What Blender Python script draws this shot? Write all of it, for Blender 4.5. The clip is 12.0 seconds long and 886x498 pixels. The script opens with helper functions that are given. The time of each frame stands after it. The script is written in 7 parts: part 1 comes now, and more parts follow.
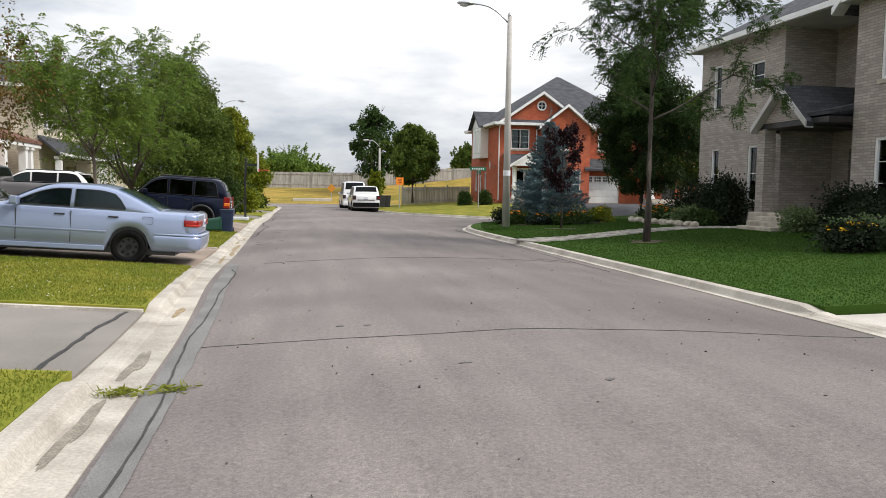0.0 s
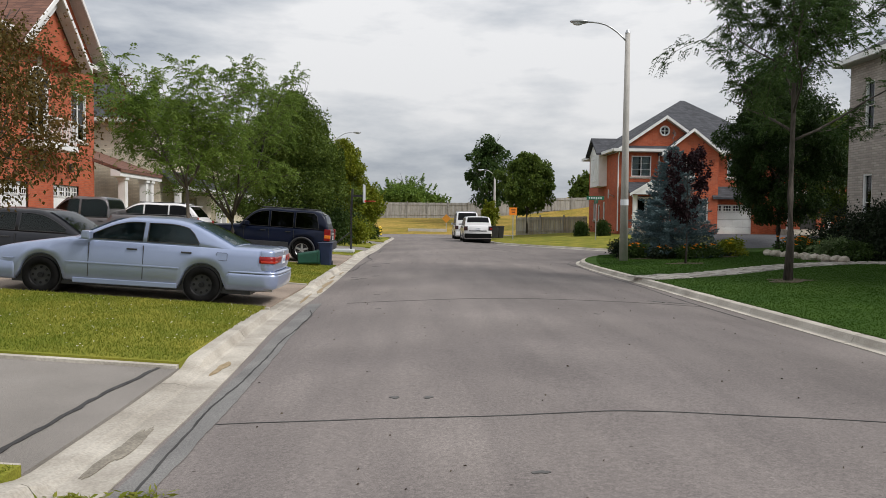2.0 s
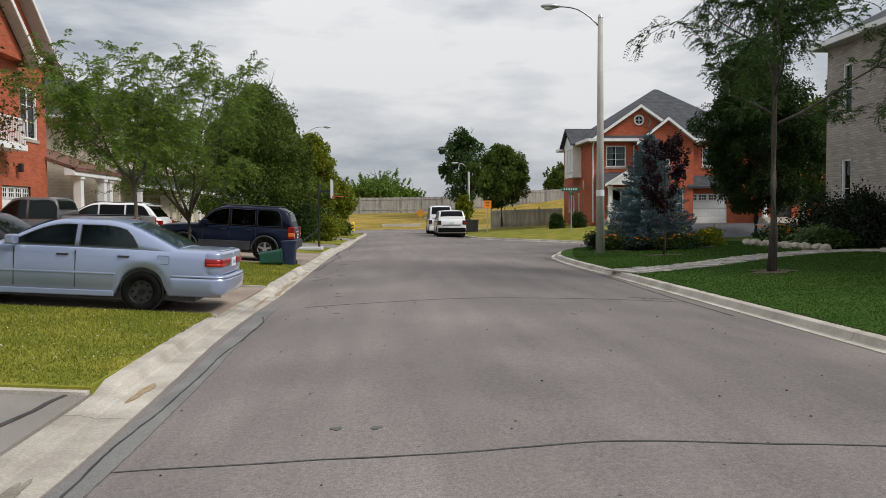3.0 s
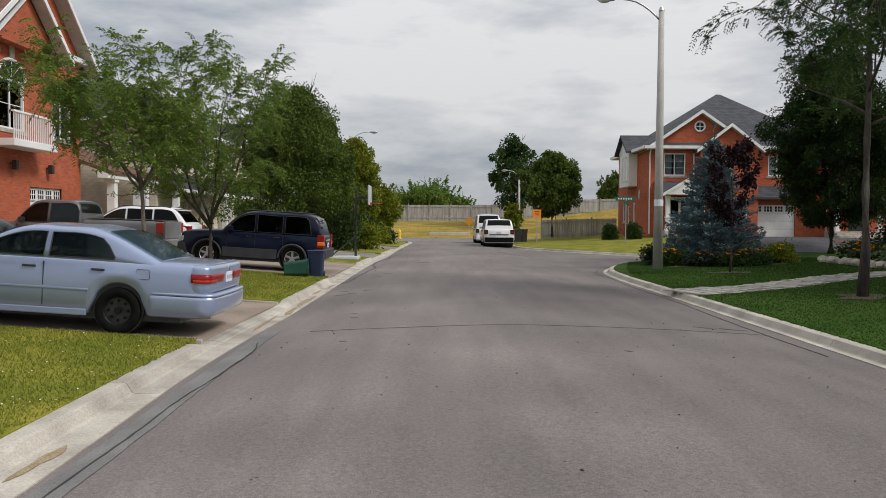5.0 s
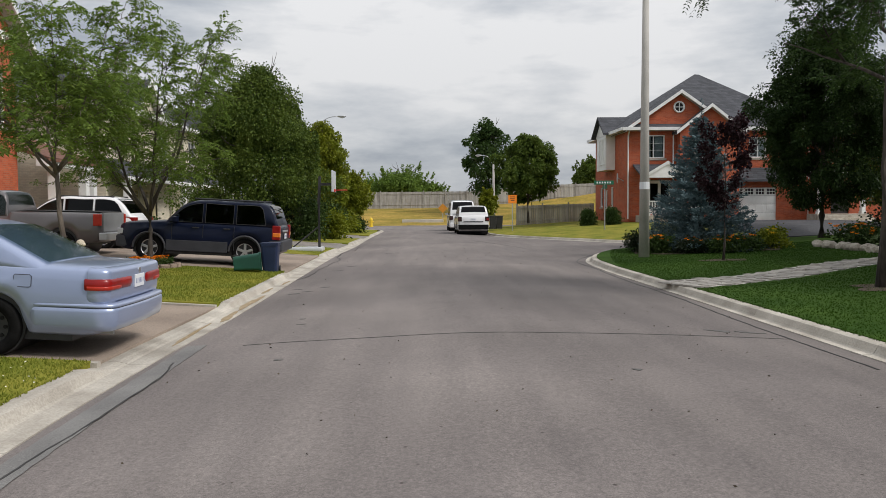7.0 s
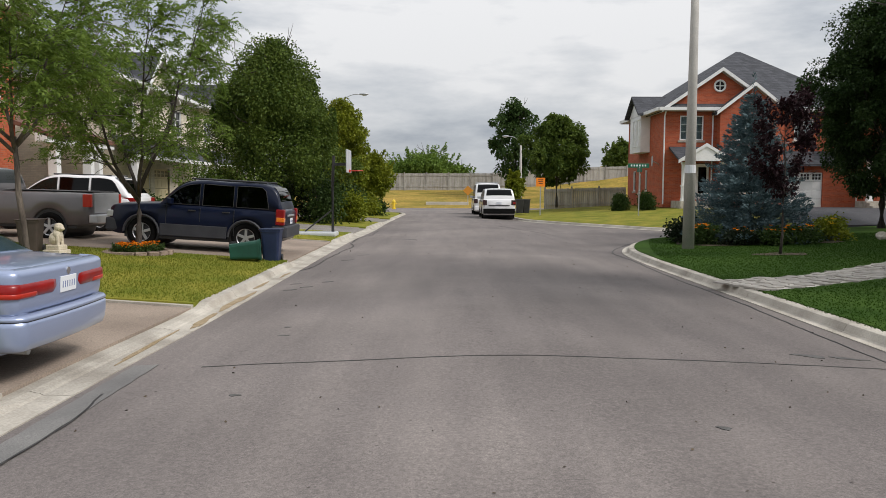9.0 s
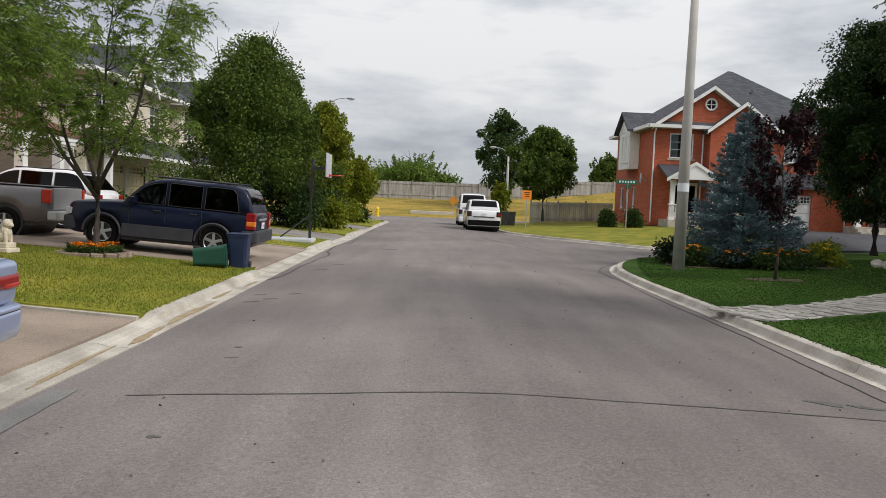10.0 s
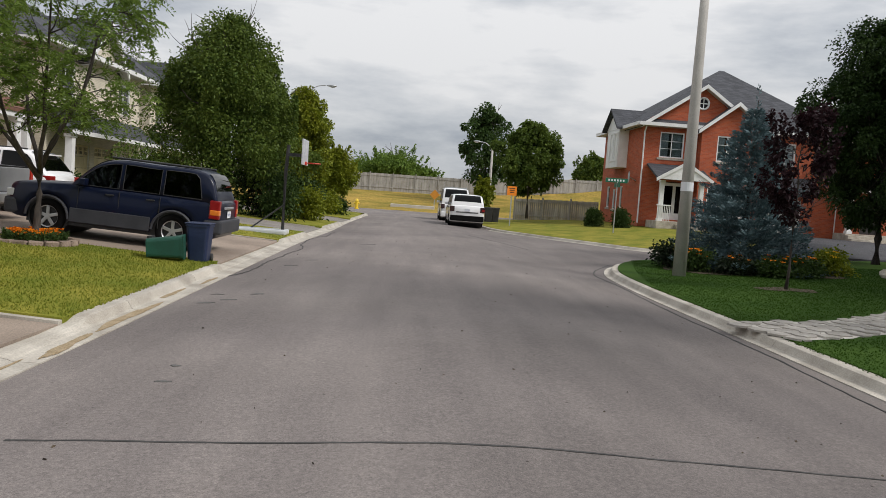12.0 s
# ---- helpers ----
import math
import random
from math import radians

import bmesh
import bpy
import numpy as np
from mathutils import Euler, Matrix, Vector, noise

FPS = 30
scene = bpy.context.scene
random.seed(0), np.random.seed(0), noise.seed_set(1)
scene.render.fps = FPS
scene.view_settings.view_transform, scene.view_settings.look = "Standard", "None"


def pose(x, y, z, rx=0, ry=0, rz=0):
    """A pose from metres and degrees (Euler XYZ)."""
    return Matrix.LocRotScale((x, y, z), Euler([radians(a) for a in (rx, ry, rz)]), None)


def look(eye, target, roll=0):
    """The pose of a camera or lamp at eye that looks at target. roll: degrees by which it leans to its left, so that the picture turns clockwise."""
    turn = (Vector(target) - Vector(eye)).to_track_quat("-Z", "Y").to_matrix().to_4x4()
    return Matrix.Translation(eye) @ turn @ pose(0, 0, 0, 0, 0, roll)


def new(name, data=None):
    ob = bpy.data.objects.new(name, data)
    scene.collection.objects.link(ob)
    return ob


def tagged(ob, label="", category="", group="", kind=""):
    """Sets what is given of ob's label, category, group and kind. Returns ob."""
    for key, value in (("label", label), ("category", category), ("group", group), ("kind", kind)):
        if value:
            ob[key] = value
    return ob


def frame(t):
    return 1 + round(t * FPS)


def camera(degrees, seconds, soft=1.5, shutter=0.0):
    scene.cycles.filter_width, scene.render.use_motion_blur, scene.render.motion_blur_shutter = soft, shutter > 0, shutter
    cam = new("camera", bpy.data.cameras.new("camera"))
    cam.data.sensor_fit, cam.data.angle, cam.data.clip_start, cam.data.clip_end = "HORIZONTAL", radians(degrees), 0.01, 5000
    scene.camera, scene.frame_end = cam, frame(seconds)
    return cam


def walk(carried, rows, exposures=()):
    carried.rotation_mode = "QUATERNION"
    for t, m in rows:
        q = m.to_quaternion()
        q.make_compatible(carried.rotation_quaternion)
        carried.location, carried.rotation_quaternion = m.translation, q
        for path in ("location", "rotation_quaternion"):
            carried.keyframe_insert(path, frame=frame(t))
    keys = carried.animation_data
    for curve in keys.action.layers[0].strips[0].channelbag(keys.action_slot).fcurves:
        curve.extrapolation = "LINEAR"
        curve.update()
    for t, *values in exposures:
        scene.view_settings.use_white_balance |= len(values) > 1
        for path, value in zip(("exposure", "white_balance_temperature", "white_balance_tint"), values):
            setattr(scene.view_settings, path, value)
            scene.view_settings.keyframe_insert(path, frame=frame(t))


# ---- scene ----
cam = camera(60.6, 12.0, 0.8)
PATH = [
    (0, (-0.097, -0.169, 1.646), (0.298, 1.785, 1.492), 0.8),
    (0.5, (0.085, 0.228, 1.732), (0.492, 2.181, 1.595), -0.8),
    (1, (0.25, 0.578, 1.703), (0.52, 2.556, 1.572), 0.9),
    (1.5, (0.444, 1.077, 1.727), (0.666, 3.059, 1.588), 0.0),
    (2, (0.586, 1.597, 1.708), (0.67, 3.594, 1.628), 0.6),
    (2.5, (0.754, 2.123, 1.684), (0.853, 4.118, 1.601), 0.9),
    (3, (0.852, 2.672, 1.714), (0.997, 4.665, 1.619), -0.5),
    (3.2, (0.936, 2.893, 1.681), (1.019, 4.89, 1.616), -0.2),
    (4.8, (1.294, 4.495, 1.754), (1.279, 6.493, 1.672), 0.8),
    (5, (1.332, 4.702, 1.755), (1.341, 6.701, 1.681), 0.3),
    (5.5, (1.402, 5.234, 1.76), (1.461, 7.23, 1.645), -1.0),
    (6, (1.507, 5.737, 1.766), (1.536, 7.729, 1.587), 0.8),
    (6.5, (1.57, 6.261, 1.738), (1.656, 8.254, 1.597), 0.3),
    (6.7, (1.519, 6.454, 1.74), (1.594, 8.45, 1.632), -0.5),
    (8.3, (1.611, 8.166, 1.811), (1.642, 10.163, 1.703), 1.4),
    (8.5, (1.677, 8.355, 1.813), (1.676, 10.35, 1.668), 1.1),
    (9, (1.711, 8.895, 1.803), (1.718, 10.889, 1.647), 0.2),
    (9.5, (1.764, 9.395, 1.781), (1.766, 11.391, 1.657), 0.8),
    (10, (1.83, 9.905, 1.815), (1.878, 11.901, 1.684), 2.4),
    (10.5, (1.751, 10.432, 1.816), (1.833, 12.424, 1.654), 0.4),
    (11, (1.733, 10.902, 1.776), (1.75, 12.897, 1.633), 0.6),
    (11.5, (1.743, 11.311, 1.777), (1.842, 13.307, 1.702), 2.4),
    (12, (1.752, 11.526, 1.765), (1.857, 13.518, 1.623), 4.1),
]
walk(cam, [(t, look(eye, target, roll)) for t, eye, target, roll in PATH], [(0, 0.84), (1.0, 0.6), (2.5, 0.4), (5.5, 0.27), (6.5, 0.33), (8.5, 0.46), (10.5, 0.44), (12, 0.4)])

# ---- light: overcast sky with a weak, wide sun ----
SUN_EL, SUN_AZ = 45, 114
world = bpy.data.worlds.new("overcast_sky")
scene.world = world
world.use_nodes = True
wn, wl = world.node_tree.nodes, world.node_tree.links
wn.clear()
w_out, w_bg = wn.new("ShaderNodeOutputWorld"), wn.new("ShaderNodeBackground")
w_sky = wn.new("ShaderNodeTexSky")
w_sky.sky_type, w_sky.sun_disc = "NISHITA", False
w_sky.sun_elevation, w_sky.sun_rotation = radians(SUN_EL), radians(SUN_AZ)
w_co, w_map = wn.new("ShaderNodeTexCoord"), wn.new("ShaderNodeMapping")
w_map.inputs["Scale"].default_value = (1.0, 1.0, 3.6)
w_n1, w_n2 = wn.new("ShaderNodeTexNoise"), wn.new("ShaderNodeTexNoise")
w_n1.inputs["Scale"].default_value, w_n1.inputs["Detail"].default_value, w_n1.inputs["Roughness"].default_value = 2.3, 9, 0.57
w_n2.inputs["Scale"].default_value, w_n2.inputs["Detail"].default_value = 1.1, 4
w_mixn = wn.new("ShaderNodeMath")
w_mixn.operation = "MULTIPLY_ADD"
w_mixn.inputs[1].default_value = 0.85
w_half = wn.new("ShaderNodeMath")
w_half.operation = "MULTIPLY"
w_half.inputs[1].default_value = 0.2
w_ramp = wn.new("ShaderNodeValToRGB")
el = w_ramp.color_ramp.elements
el[0].position, el[0].color = 0.42, (0.44, 0.48, 0.55, 1)
el[1].position, el[1].color = 0.61, (1.0, 1.0, 1.01, 1)
e2 = el.new(0.505)
e2.color = (0.69, 0.72, 0.765, 1)
w_mul = wn.new("ShaderNodeMixRGB")
w_mul.blend_type, w_mul.inputs[0].default_value = "MIX", 0.93
w_s = wn.new("ShaderNodeMixRGB")
w_s.blend_type, w_s.inputs[0].default_value, w_s.inputs[2].default_value = "MULTIPLY", 1.0, (0.1, 0.1, 0.1, 1)
wl.new(w_co.outputs["Generated"], w_map.inputs["Vector"])
wl.new(w_map.outputs["Vector"], w_n1.inputs["Vector"])
wl.new(w_map.outputs["Vector"], w_n2.inputs["Vector"])
wl.new(w_n2.outputs["Fac"], w_half.inputs[0])
wl.new(w_n1.outputs["Fac"], w_mixn.inputs[0])
wl.new(w_half.outputs["Value"], w_mixn.inputs[2])
wl.new(w_mixn.outputs["Value"], w_ramp.inputs["Fac"])
wl.new(w_sky.outputs["Color"], w_s.inputs[1])
wl.new(w_s.outputs["Color"], w_mul.inputs[1])
wl.new(w_ramp.outputs["Color"], w_mul.inputs[2])
w_sep, w_up, w_lift = wn.new("ShaderNodeSeparateXYZ"), wn.new("ShaderNodeMapRange"), wn.new("ShaderNodeMixRGB")
w_up.inputs["From Min"].default_value, w_up.inputs["From Max"].default_value = 0.0, 1.0
w_up.inputs["To Min"].default_value, w_up.inputs["To Max"].default_value = 0.77, 1.42
w_lift.blend_type, w_lift.inputs[0].default_value = "MULTIPLY", 1.0
wl.new(w_co.outputs["Generated"], w_sep.inputs[0])
wl.new(w_sep.outputs["Z"], w_up.inputs["Value"])
wl.new(w_mul.outputs["Color"], w_lift.inputs[1])
wl.new(w_up.outputs["Result"], w_lift.inputs[2])
wl.new(w_lift.outputs["Color"], w_bg.inputs["Color"])
wl.new(w_bg.outputs["Background"], w_out.inputs["Surface"])
w_bg.inputs["Strength"].default_value = 0.71
sun = new("sun", bpy.data.lights.new("sun", "SUN"))
sun.data.energy, sun.data.angle, sun.data.color = 2.1, radians(16), (1.0, 0.955, 0.92)
sun.matrix_world = look((0, 0, 30), (math.sin(radians(SUN_AZ)) * -30 / math.tan(radians(SUN_EL)), math.cos(radians(SUN_AZ)) * -30 / math.tan(radians(SUN_EL)), 0))


# ---- materials ----
def base_mat(name):
    m = bpy.data.materials.new(name)
    m.use_nodes = True
    return m, m.node_tree.nodes, m.node_tree.links, m.node_tree.nodes["Principled BSDF"]


def mat(name, c1, c2=None, rough=0.7, scale=8.0, fine=0.0, fine_amt=0.15, bump=0.0, bump_scale=40.0, metal=0.0, spec=0.5, coat=0.0, rand=0.0, island=0.0, stretch=(1, 1, 1), lo=0.35, hi=0.65):
    """Two tones by a broad noise, a fine grain over it, relief, and a change from object to object or piece to piece."""
    m, n, l, p = base_mat(name)
    c2 = c2 or c1
    co, mp = n.new("ShaderNodeTexCoord"), n.new("ShaderNodeMapping")
    mp.inputs["Scale"].default_value = stretch
    l.new(co.outputs["Object"], mp.inputs["Vector"])
    n1 = n.new("ShaderNodeTexNoise")
    n1.inputs["Scale"].default_value, n1.inputs["Detail"].default_value = scale, 5
    l.new(mp.outputs["Vector"], n1.inputs["Vector"])
    r = n.new("ShaderNodeValToRGB")
    r.color_ramp.elements[0].position, r.color_ramp.elements[1].position = lo, hi
    r.color_ramp.elements[0].color, r.color_ramp.elements[1].color = (*c1, 1), (*c2, 1)
    l.new(n1.outputs["Fac"], r.inputs["Fac"])
    out = r.outputs["Color"]
    if fine:
        n2 = n.new("ShaderNodeTexNoise")
        n2.inputs["Scale"].default_value, n2.inputs["Detail"].default_value = fine, 3
        l.new(mp.outputs["Vector"], n2.inputs["Vector"])
        mr = n.new("ShaderNodeMapRange")
        mr.inputs["From Min"].default_value, mr.inputs["From Max"].default_value = 0.3, 0.7
        mr.inputs["To Min"].default_value, mr.inputs["To Max"].default_value = 1 - fine_amt, 1 + fine_amt
        l.new(n2.outputs["Fac"], mr.inputs["Value"])
        x = n.new("ShaderNodeMixRGB")
        x.blend_type, x.inputs[0].default_value = "MULTIPLY", 1
        l.new(out, x.inputs[1])
        l.new(mr.outputs["Result"], x.inputs[2])
        out = x.outputs["Color"]
    for amount, node, socket in ((rand, "ShaderNodeObjectInfo", "Random"), (island, "ShaderNodeNewGeometry", "Random Per Island")):
        if amount:
            o = n.new(node)
            mr = n.new("ShaderNodeMapRange")
            mr.inputs["To Min"].default_value, mr.inputs["To Max"].default_value = 1 - amount, 1 + amount
            l.new(o.outputs[socket], mr.inputs["Value"])
            x = n.new("ShaderNodeMixRGB")
            x.blend_type, x.inputs[0].default_value = "MULTIPLY", 1
            l.new(out, x.inputs[1])
            l.new(mr.outputs["Result"], x.inputs[2])
            out = x.outputs["Color"]
    l.new(out, p.inputs["Base Color"])
    p.inputs["Roughness"].default_value, p.inputs["Metallic"].default_value = rough, metal
    p.inputs["Specular IOR Level"].default_value, p.inputs["Coat Weight"].default_value = spec, coat
    p.inputs["Coat Roughness"].default_value = 0.06
    if bump:
        nb, b = n.new("ShaderNodeTexNoise"), n.new("ShaderNodeBump")
        nb.inputs["Scale"].default_value, nb.inputs["Detail"].default_value = bump_scale, 4
        l.new(mp.outputs["Vector"], nb.inputs["Vector"])
        b.inputs["Strength"].default_value, b.inputs["Distance"].default_value = bump, 0.02
        l.new(nb.outputs["Fac"], b.inputs["Height"])
        l.new(b.outputs["Normal"], p.inputs["Normal"])
    return m


def leaf_mat(name, c1, c2, amount=0.35, rough=0.55, through_amt=0.25):
    """Leaves: a tone for each leaf, a slow change over the crown, and light let through."""
    m, n, l, p = base_mat(name)
    g, co, nz = n.new("ShaderNodeNewGeometry"), n.new("ShaderNodeTexCoord"), n.new("ShaderNodeTexNoise")
    nz.inputs["Scale"].default_value = 0.9
    l.new(co.outputs["Object"], nz.inputs["Vector"])
    add = n.new("ShaderNodeMath")
    add.operation = "MULTIPLY_ADD"
    add.inputs[1].default_value = 0.5
    l.new(g.outputs["Random Per Island"], add.inputs[0])
    sub = n.new("ShaderNodeMath")
    sub.operation = "SUBTRACT"
    sub.inputs[1].default_value = 0.25
    l.new(nz.outputs["Fac"], sub.inputs[0])
    l.new(sub.outputs["Value"], add.inputs[2])
    x = n.new("ShaderNodeMixRGB")
    x.inputs[1].default_value, x.inputs[2].default_value = (*c1, 1), (*c2, 1)
    l.new(add.outputs["Value"], x.inputs[0])
    l.new(x.outputs["Color"], p.inputs["Base Color"])
    p.inputs["Roughness"].default_value = rough
    p.inputs["Specular IOR Level"].default_value = 0.15
    t, mx, o = n.new("ShaderNodeBsdfTranslucent"), n.new("ShaderNodeMixShader"), n["Material Output"]
    l.new(x.outputs["Color"], t.inputs["Color"])
    mx.inputs[0].default_value = through_amt
    l.new(p.outputs["BSDF"], mx.inputs[1])
    l.new(t.outputs["BSDF"], mx.inputs[2])
    l.new(mx.outputs["Shader"], o.inputs["Surface"])
    return m


def glass_mat(name, tint=(0.75, 0.8, 0.8), rough=0.0, ior=1.5):
    m, n, l, p = base_mat(name)
    n.remove(p)
    t, g, f, x = n.new("ShaderNodeBsdfTransparent"), n.new("ShaderNodeBsdfGlossy"), n.new("ShaderNodeFresnel"), n.new("ShaderNodeMixShader")
    t.inputs["Color"].default_value, g.inputs["Roughness"].default_value = (*tint, 1), rough
    f.inputs["IOR"].default_value = ior
    l.new(f.outputs["Fac"], x.inputs[0])
    l.new(t.outputs["BSDF"], x.inputs[1])
    l.new(g.outputs["BSDF"], x.inputs[2])
    l.new(x.outputs["Shader"], n["Material Output"].inputs["Surface"])
    return m


def brick_mat(name, c1, c2, mortar, w=0.24, h=0.075, upright="XZ", mort=0.011, bump=0.5):
    """Laid bricks in a wall whose face runs along local x and z (or y and z)."""
    m, n, l, p = base_mat(name)
    co, sp, cb = n.new("ShaderNodeTexCoord"), n.new("ShaderNodeSeparateXYZ"), n.new("ShaderNodeCombineXYZ")
    add = n.new("ShaderNodeMath")
    l.new(co.outputs["Object"], sp.inputs[0])
    l.new(sp.outputs["X"], add.inputs[0])
    l.new(sp.outputs["Y"], add.inputs[1])
    l.new(add.outputs["Value"], cb.inputs["X"])
    l.new(sp.outputs["Z"], cb.inputs["Y"])
    b = n.new("ShaderNodeTexBrick")
    b.inputs["Color1"].default_value, b.inputs["Color2"].default_value, b.inputs["Mortar"].default_value = (*c1, 1), (*c2, 1), (*mortar, 1)
    b.inputs["Scale"].default_value, b.inputs["Brick Width"].default_value, b.inputs["Row Height"].default_value = 1, w, h
    b.inputs["Mortar Size"].default_value, b.inputs["Mortar Smooth"].default_value = mort, 0.3
    l.new(cb.outputs["Vector"], b.inputs["Vector"])
    nz, x = n.new("ShaderNodeTexNoise"), n.new("ShaderNodeMixRGB")
    nz.inputs["Scale"].default_value, nz.inputs["Detail"].default_value = 1.3, 6
    mr = n.new("ShaderNodeMapRange")
    mr.inputs["To Min"].default_value, mr.inputs["To Max"].default_value = 0.7, 1.3
    l.new(co.outputs["Object"], nz.inputs["Vector"])
    l.new(nz.outputs["Fac"], mr.inputs["Value"])
    x.blend_type, x.inputs[0].default_value = "MULTIPLY", 1
    l.new(b.outputs["Color"], x.inputs[1])
    l.new(mr.outputs["Result"], x.inputs[2])
    l.new(x.outputs["Color"], p.inputs["Base Color"])
    bm_ = n.new("ShaderNodeBump")
    bm_.invert = True
    bm_.inputs["Strength"].default_value, bm_.inputs["Distance"].default_value = bump, 0.02
    l.new(b.outputs["Fac"], bm_.inputs["Height"])
    l.new(bm_.outputs["Normal"], p.inputs["Normal"])
    p.inputs["Roughness"].default_value = 0.85
    return m


def asphalt_mat():
    m, n, l, p = base_mat("asphalt_worn_grey")
    co = n.new("ShaderNodeTexCoord")

    def noise_at(scale, detail, stretch=(1, 1, 1)):
        mp, z = n.new("ShaderNodeMapping"), n.new("ShaderNodeTexNoise")
        mp.inputs["Scale"].default_value = stretch
        z.inputs["Scale"].default_value, z.inputs["Detail"].default_value = scale, detail
        l.new(co.outputs["Object"], mp.inputs["Vector"])
        l.new(mp.outputs["Vector"], z.inputs["Vector"])
        return z.outputs["Fac"]

    def ramp(fac, a, b, lo, hi):
        r = n.new("ShaderNodeValToRGB")
        r.color_ramp.elements[0].position, r.color_ramp.elements[1].position = lo, hi
        r.color_ramp.elements[0].color, r.color_ramp.elements[1].color = (*a, 1), (*b, 1)
        l.new(fac, r.inputs["Fac"])
        return r.outputs["Color"]

    def times(a, b):
        x = n.new("ShaderNodeMixRGB")
        x.blend_type, x.inputs[0].default_value = "MULTIPLY", 1
        l.new(a, x.inputs[1])
        l.new(b, x.inputs[2])
        return x.outputs["Color"]

    c = ramp(noise_at(0.5, 4, (0.9, 0.8, 1)), (0.170, 0.150, 0.143), (0.200, 0.177, 0.169), 0.36, 0.62)
    c = times(c, ramp(noise_at(0.16, 3, (1.0, 1.3, 1)), (0.84, 0.84, 0.85), (1.08, 1.08, 1.07), 0.38, 0.62))
    # darker towards the right kerb: shade on that side put into the colour
    sx, right_shade, wob = n.new("ShaderNodeSeparateXYZ"), n.new("ShaderNodeMapRange"), n.new("ShaderNodeMath")
    l.new(co.outputs["Object"], sx.inputs[0])
    wob.operation = "MULTIPLY_ADD"
    wob.inputs[1].default_value = 3.0
    l.new(noise_at(0.35, 3), wob.inputs[0])
    l.new(sx.outputs["X"], wob.inputs[2])
    right_shade.inputs["From Min"].default_value, right_shade.inputs["From Max"].default_value = 3.0, 7.0
    right_shade.inputs["To Min"].default_value, right_shade.inputs["To Max"].default_value = 1.03, 0.86
    l.new(wob.outputs["Value"], right_shade.inputs["Value"])
    c = times(c, right_shade.outputs["Result"])
    c = times(c, ramp(noise_at(1.0, 4, (2.2, 0.25, 1)), (0.90, 0.90, 0.90), (1.07, 1.07, 1.06), 0.35, 0.65))
    c = times(c, ramp(noise_at(28, 3), (0.87, 0.87, 0.87), (1.1, 1.1, 1.1), 0.35, 0.65))
    c = times(c, times(ramp(noise_at(55, 2), (0.86, 0.86, 0.86), (1.14, 1.14, 1.13), 0.32, 0.68), ramp(noise_at(130, 2), (0.68, 0.68, 0.68), (1.34, 1.33, 1.31), 0.3, 0.74)))
    v = n.new("ShaderNodeTexVoronoi")
    v.inputs["Scale"].default_value = 3.1
    l.new(co.outputs["Object"], v.inputs["Vector"])
    c = times(c, ramp(v.outputs["Distance"], (0.35, 0.33, 0.31), (1, 1, 1), 0.028, 0.05))
    l.new(c, p.inputs["Base Color"])
    p.inputs["Roughness"].default_value = 0.88
    p.inputs["Specular IOR Level"].default_value = 0.3
    b = n.new("ShaderNodeBump")
    b.inputs["Strength"].default_value, b.inputs["Distance"].default_value = 0.22, 0.008
    l.new(noise_at(140, 3), b.inputs["Height"])
    l.new(b.outputs["Normal"], p.inputs["Normal"])
    return m


M_ASPHALT = asphalt_mat()
M_STRIP = mat("asphalt_gutter_strip", (0.15, 0.145, 0.14), (0.20, 0.195, 0.185), 0.9, 1.5, 90, 0.3, 0.5, 120)
M_TAR = mat("tar_seal", (0.022, 0.021, 0.02), (0.05, 0.048, 0.045), 0.75, 3, 50, 0.3)
M_CURB = mat("kerb_concrete", (0.31, 0.28, 0.235), (0.47, 0.435, 0.375), 0.9, 1.6, 45, 0.16, 0.2, 70, rand=0.08)
M_CONC = mat("pale_concrete", (0.40, 0.375, 0.33), (0.52, 0.49, 0.44), 0.9, 1.0, 60, 0.14, 0.3, 90)
M_DRIVE = mat("driveway_asphalt_pale", (0.185, 0.168, 0.15), (0.25, 0.228, 0.205), 0.9, 0.7, 110, 0.3, 0.5, 130)
M_DRIVE_PINK = mat("driveway_pavers_pinkish", (0.21, 0.165, 0.13), (0.30, 0.24, 0.19), 0.9, 0.8, 45, 0.2, 0.4, 60)
M_DRIVE_DARK = mat("driveway_asphalt_new", (0.035, 0.036, 0.04), (0.05, 0.05, 0.055), 0.8, 1, 100, 0.3, 0.4, 100)
M_PAVER = mat("paver_stone", (0.27, 0.25, 0.22), (0.38, 0.355, 0.32), 0.9, 2, 50, 0.15, 0.3, 60, rand=0.18)
M_GROUND = mat("far_grass", (0.09, 0.12, 0.03), (0.14, 0.15, 0.05), 0.95, 0.1, 4, 0.3)
M_LAWN_L = mat("lawn_dry_green", (0.14, 0.16, 0.02), (0.24, 0.222, 0.036), 0.95, 0.9, 60, 0.25, 0.4, 70, spec=0.1)
M_LAWN_R = mat("lawn_deep_green", (0.026, 0.060, 0.007), (0.042, 0.082, 0.011), 0.95, 0.7, 60, 0.2, 0.4, 70, spec=0.1)
M_LAWN_F = mat("lawn_far_yellow_green", (0.12, 0.138, 0.018), (0.23, 0.205, 0.036), 0.95, 1.1, 22, 0.4, 0.6, 40, spec=0.1)
M_BERM = mat("dry_grass_bank", (0.17, 0.145, 0.028), (0.33, 0.225, 0.055), 0.95, 0.35, 5, 0.35, 0.8, 20, spec=0.1, stretch=(1, 2, 2))
M_BLADE_L = leaf_mat("grass_blade_dry", (0.115, 0.165, 0.018), (0.28, 0.275, 0.045), through_amt=0.4)
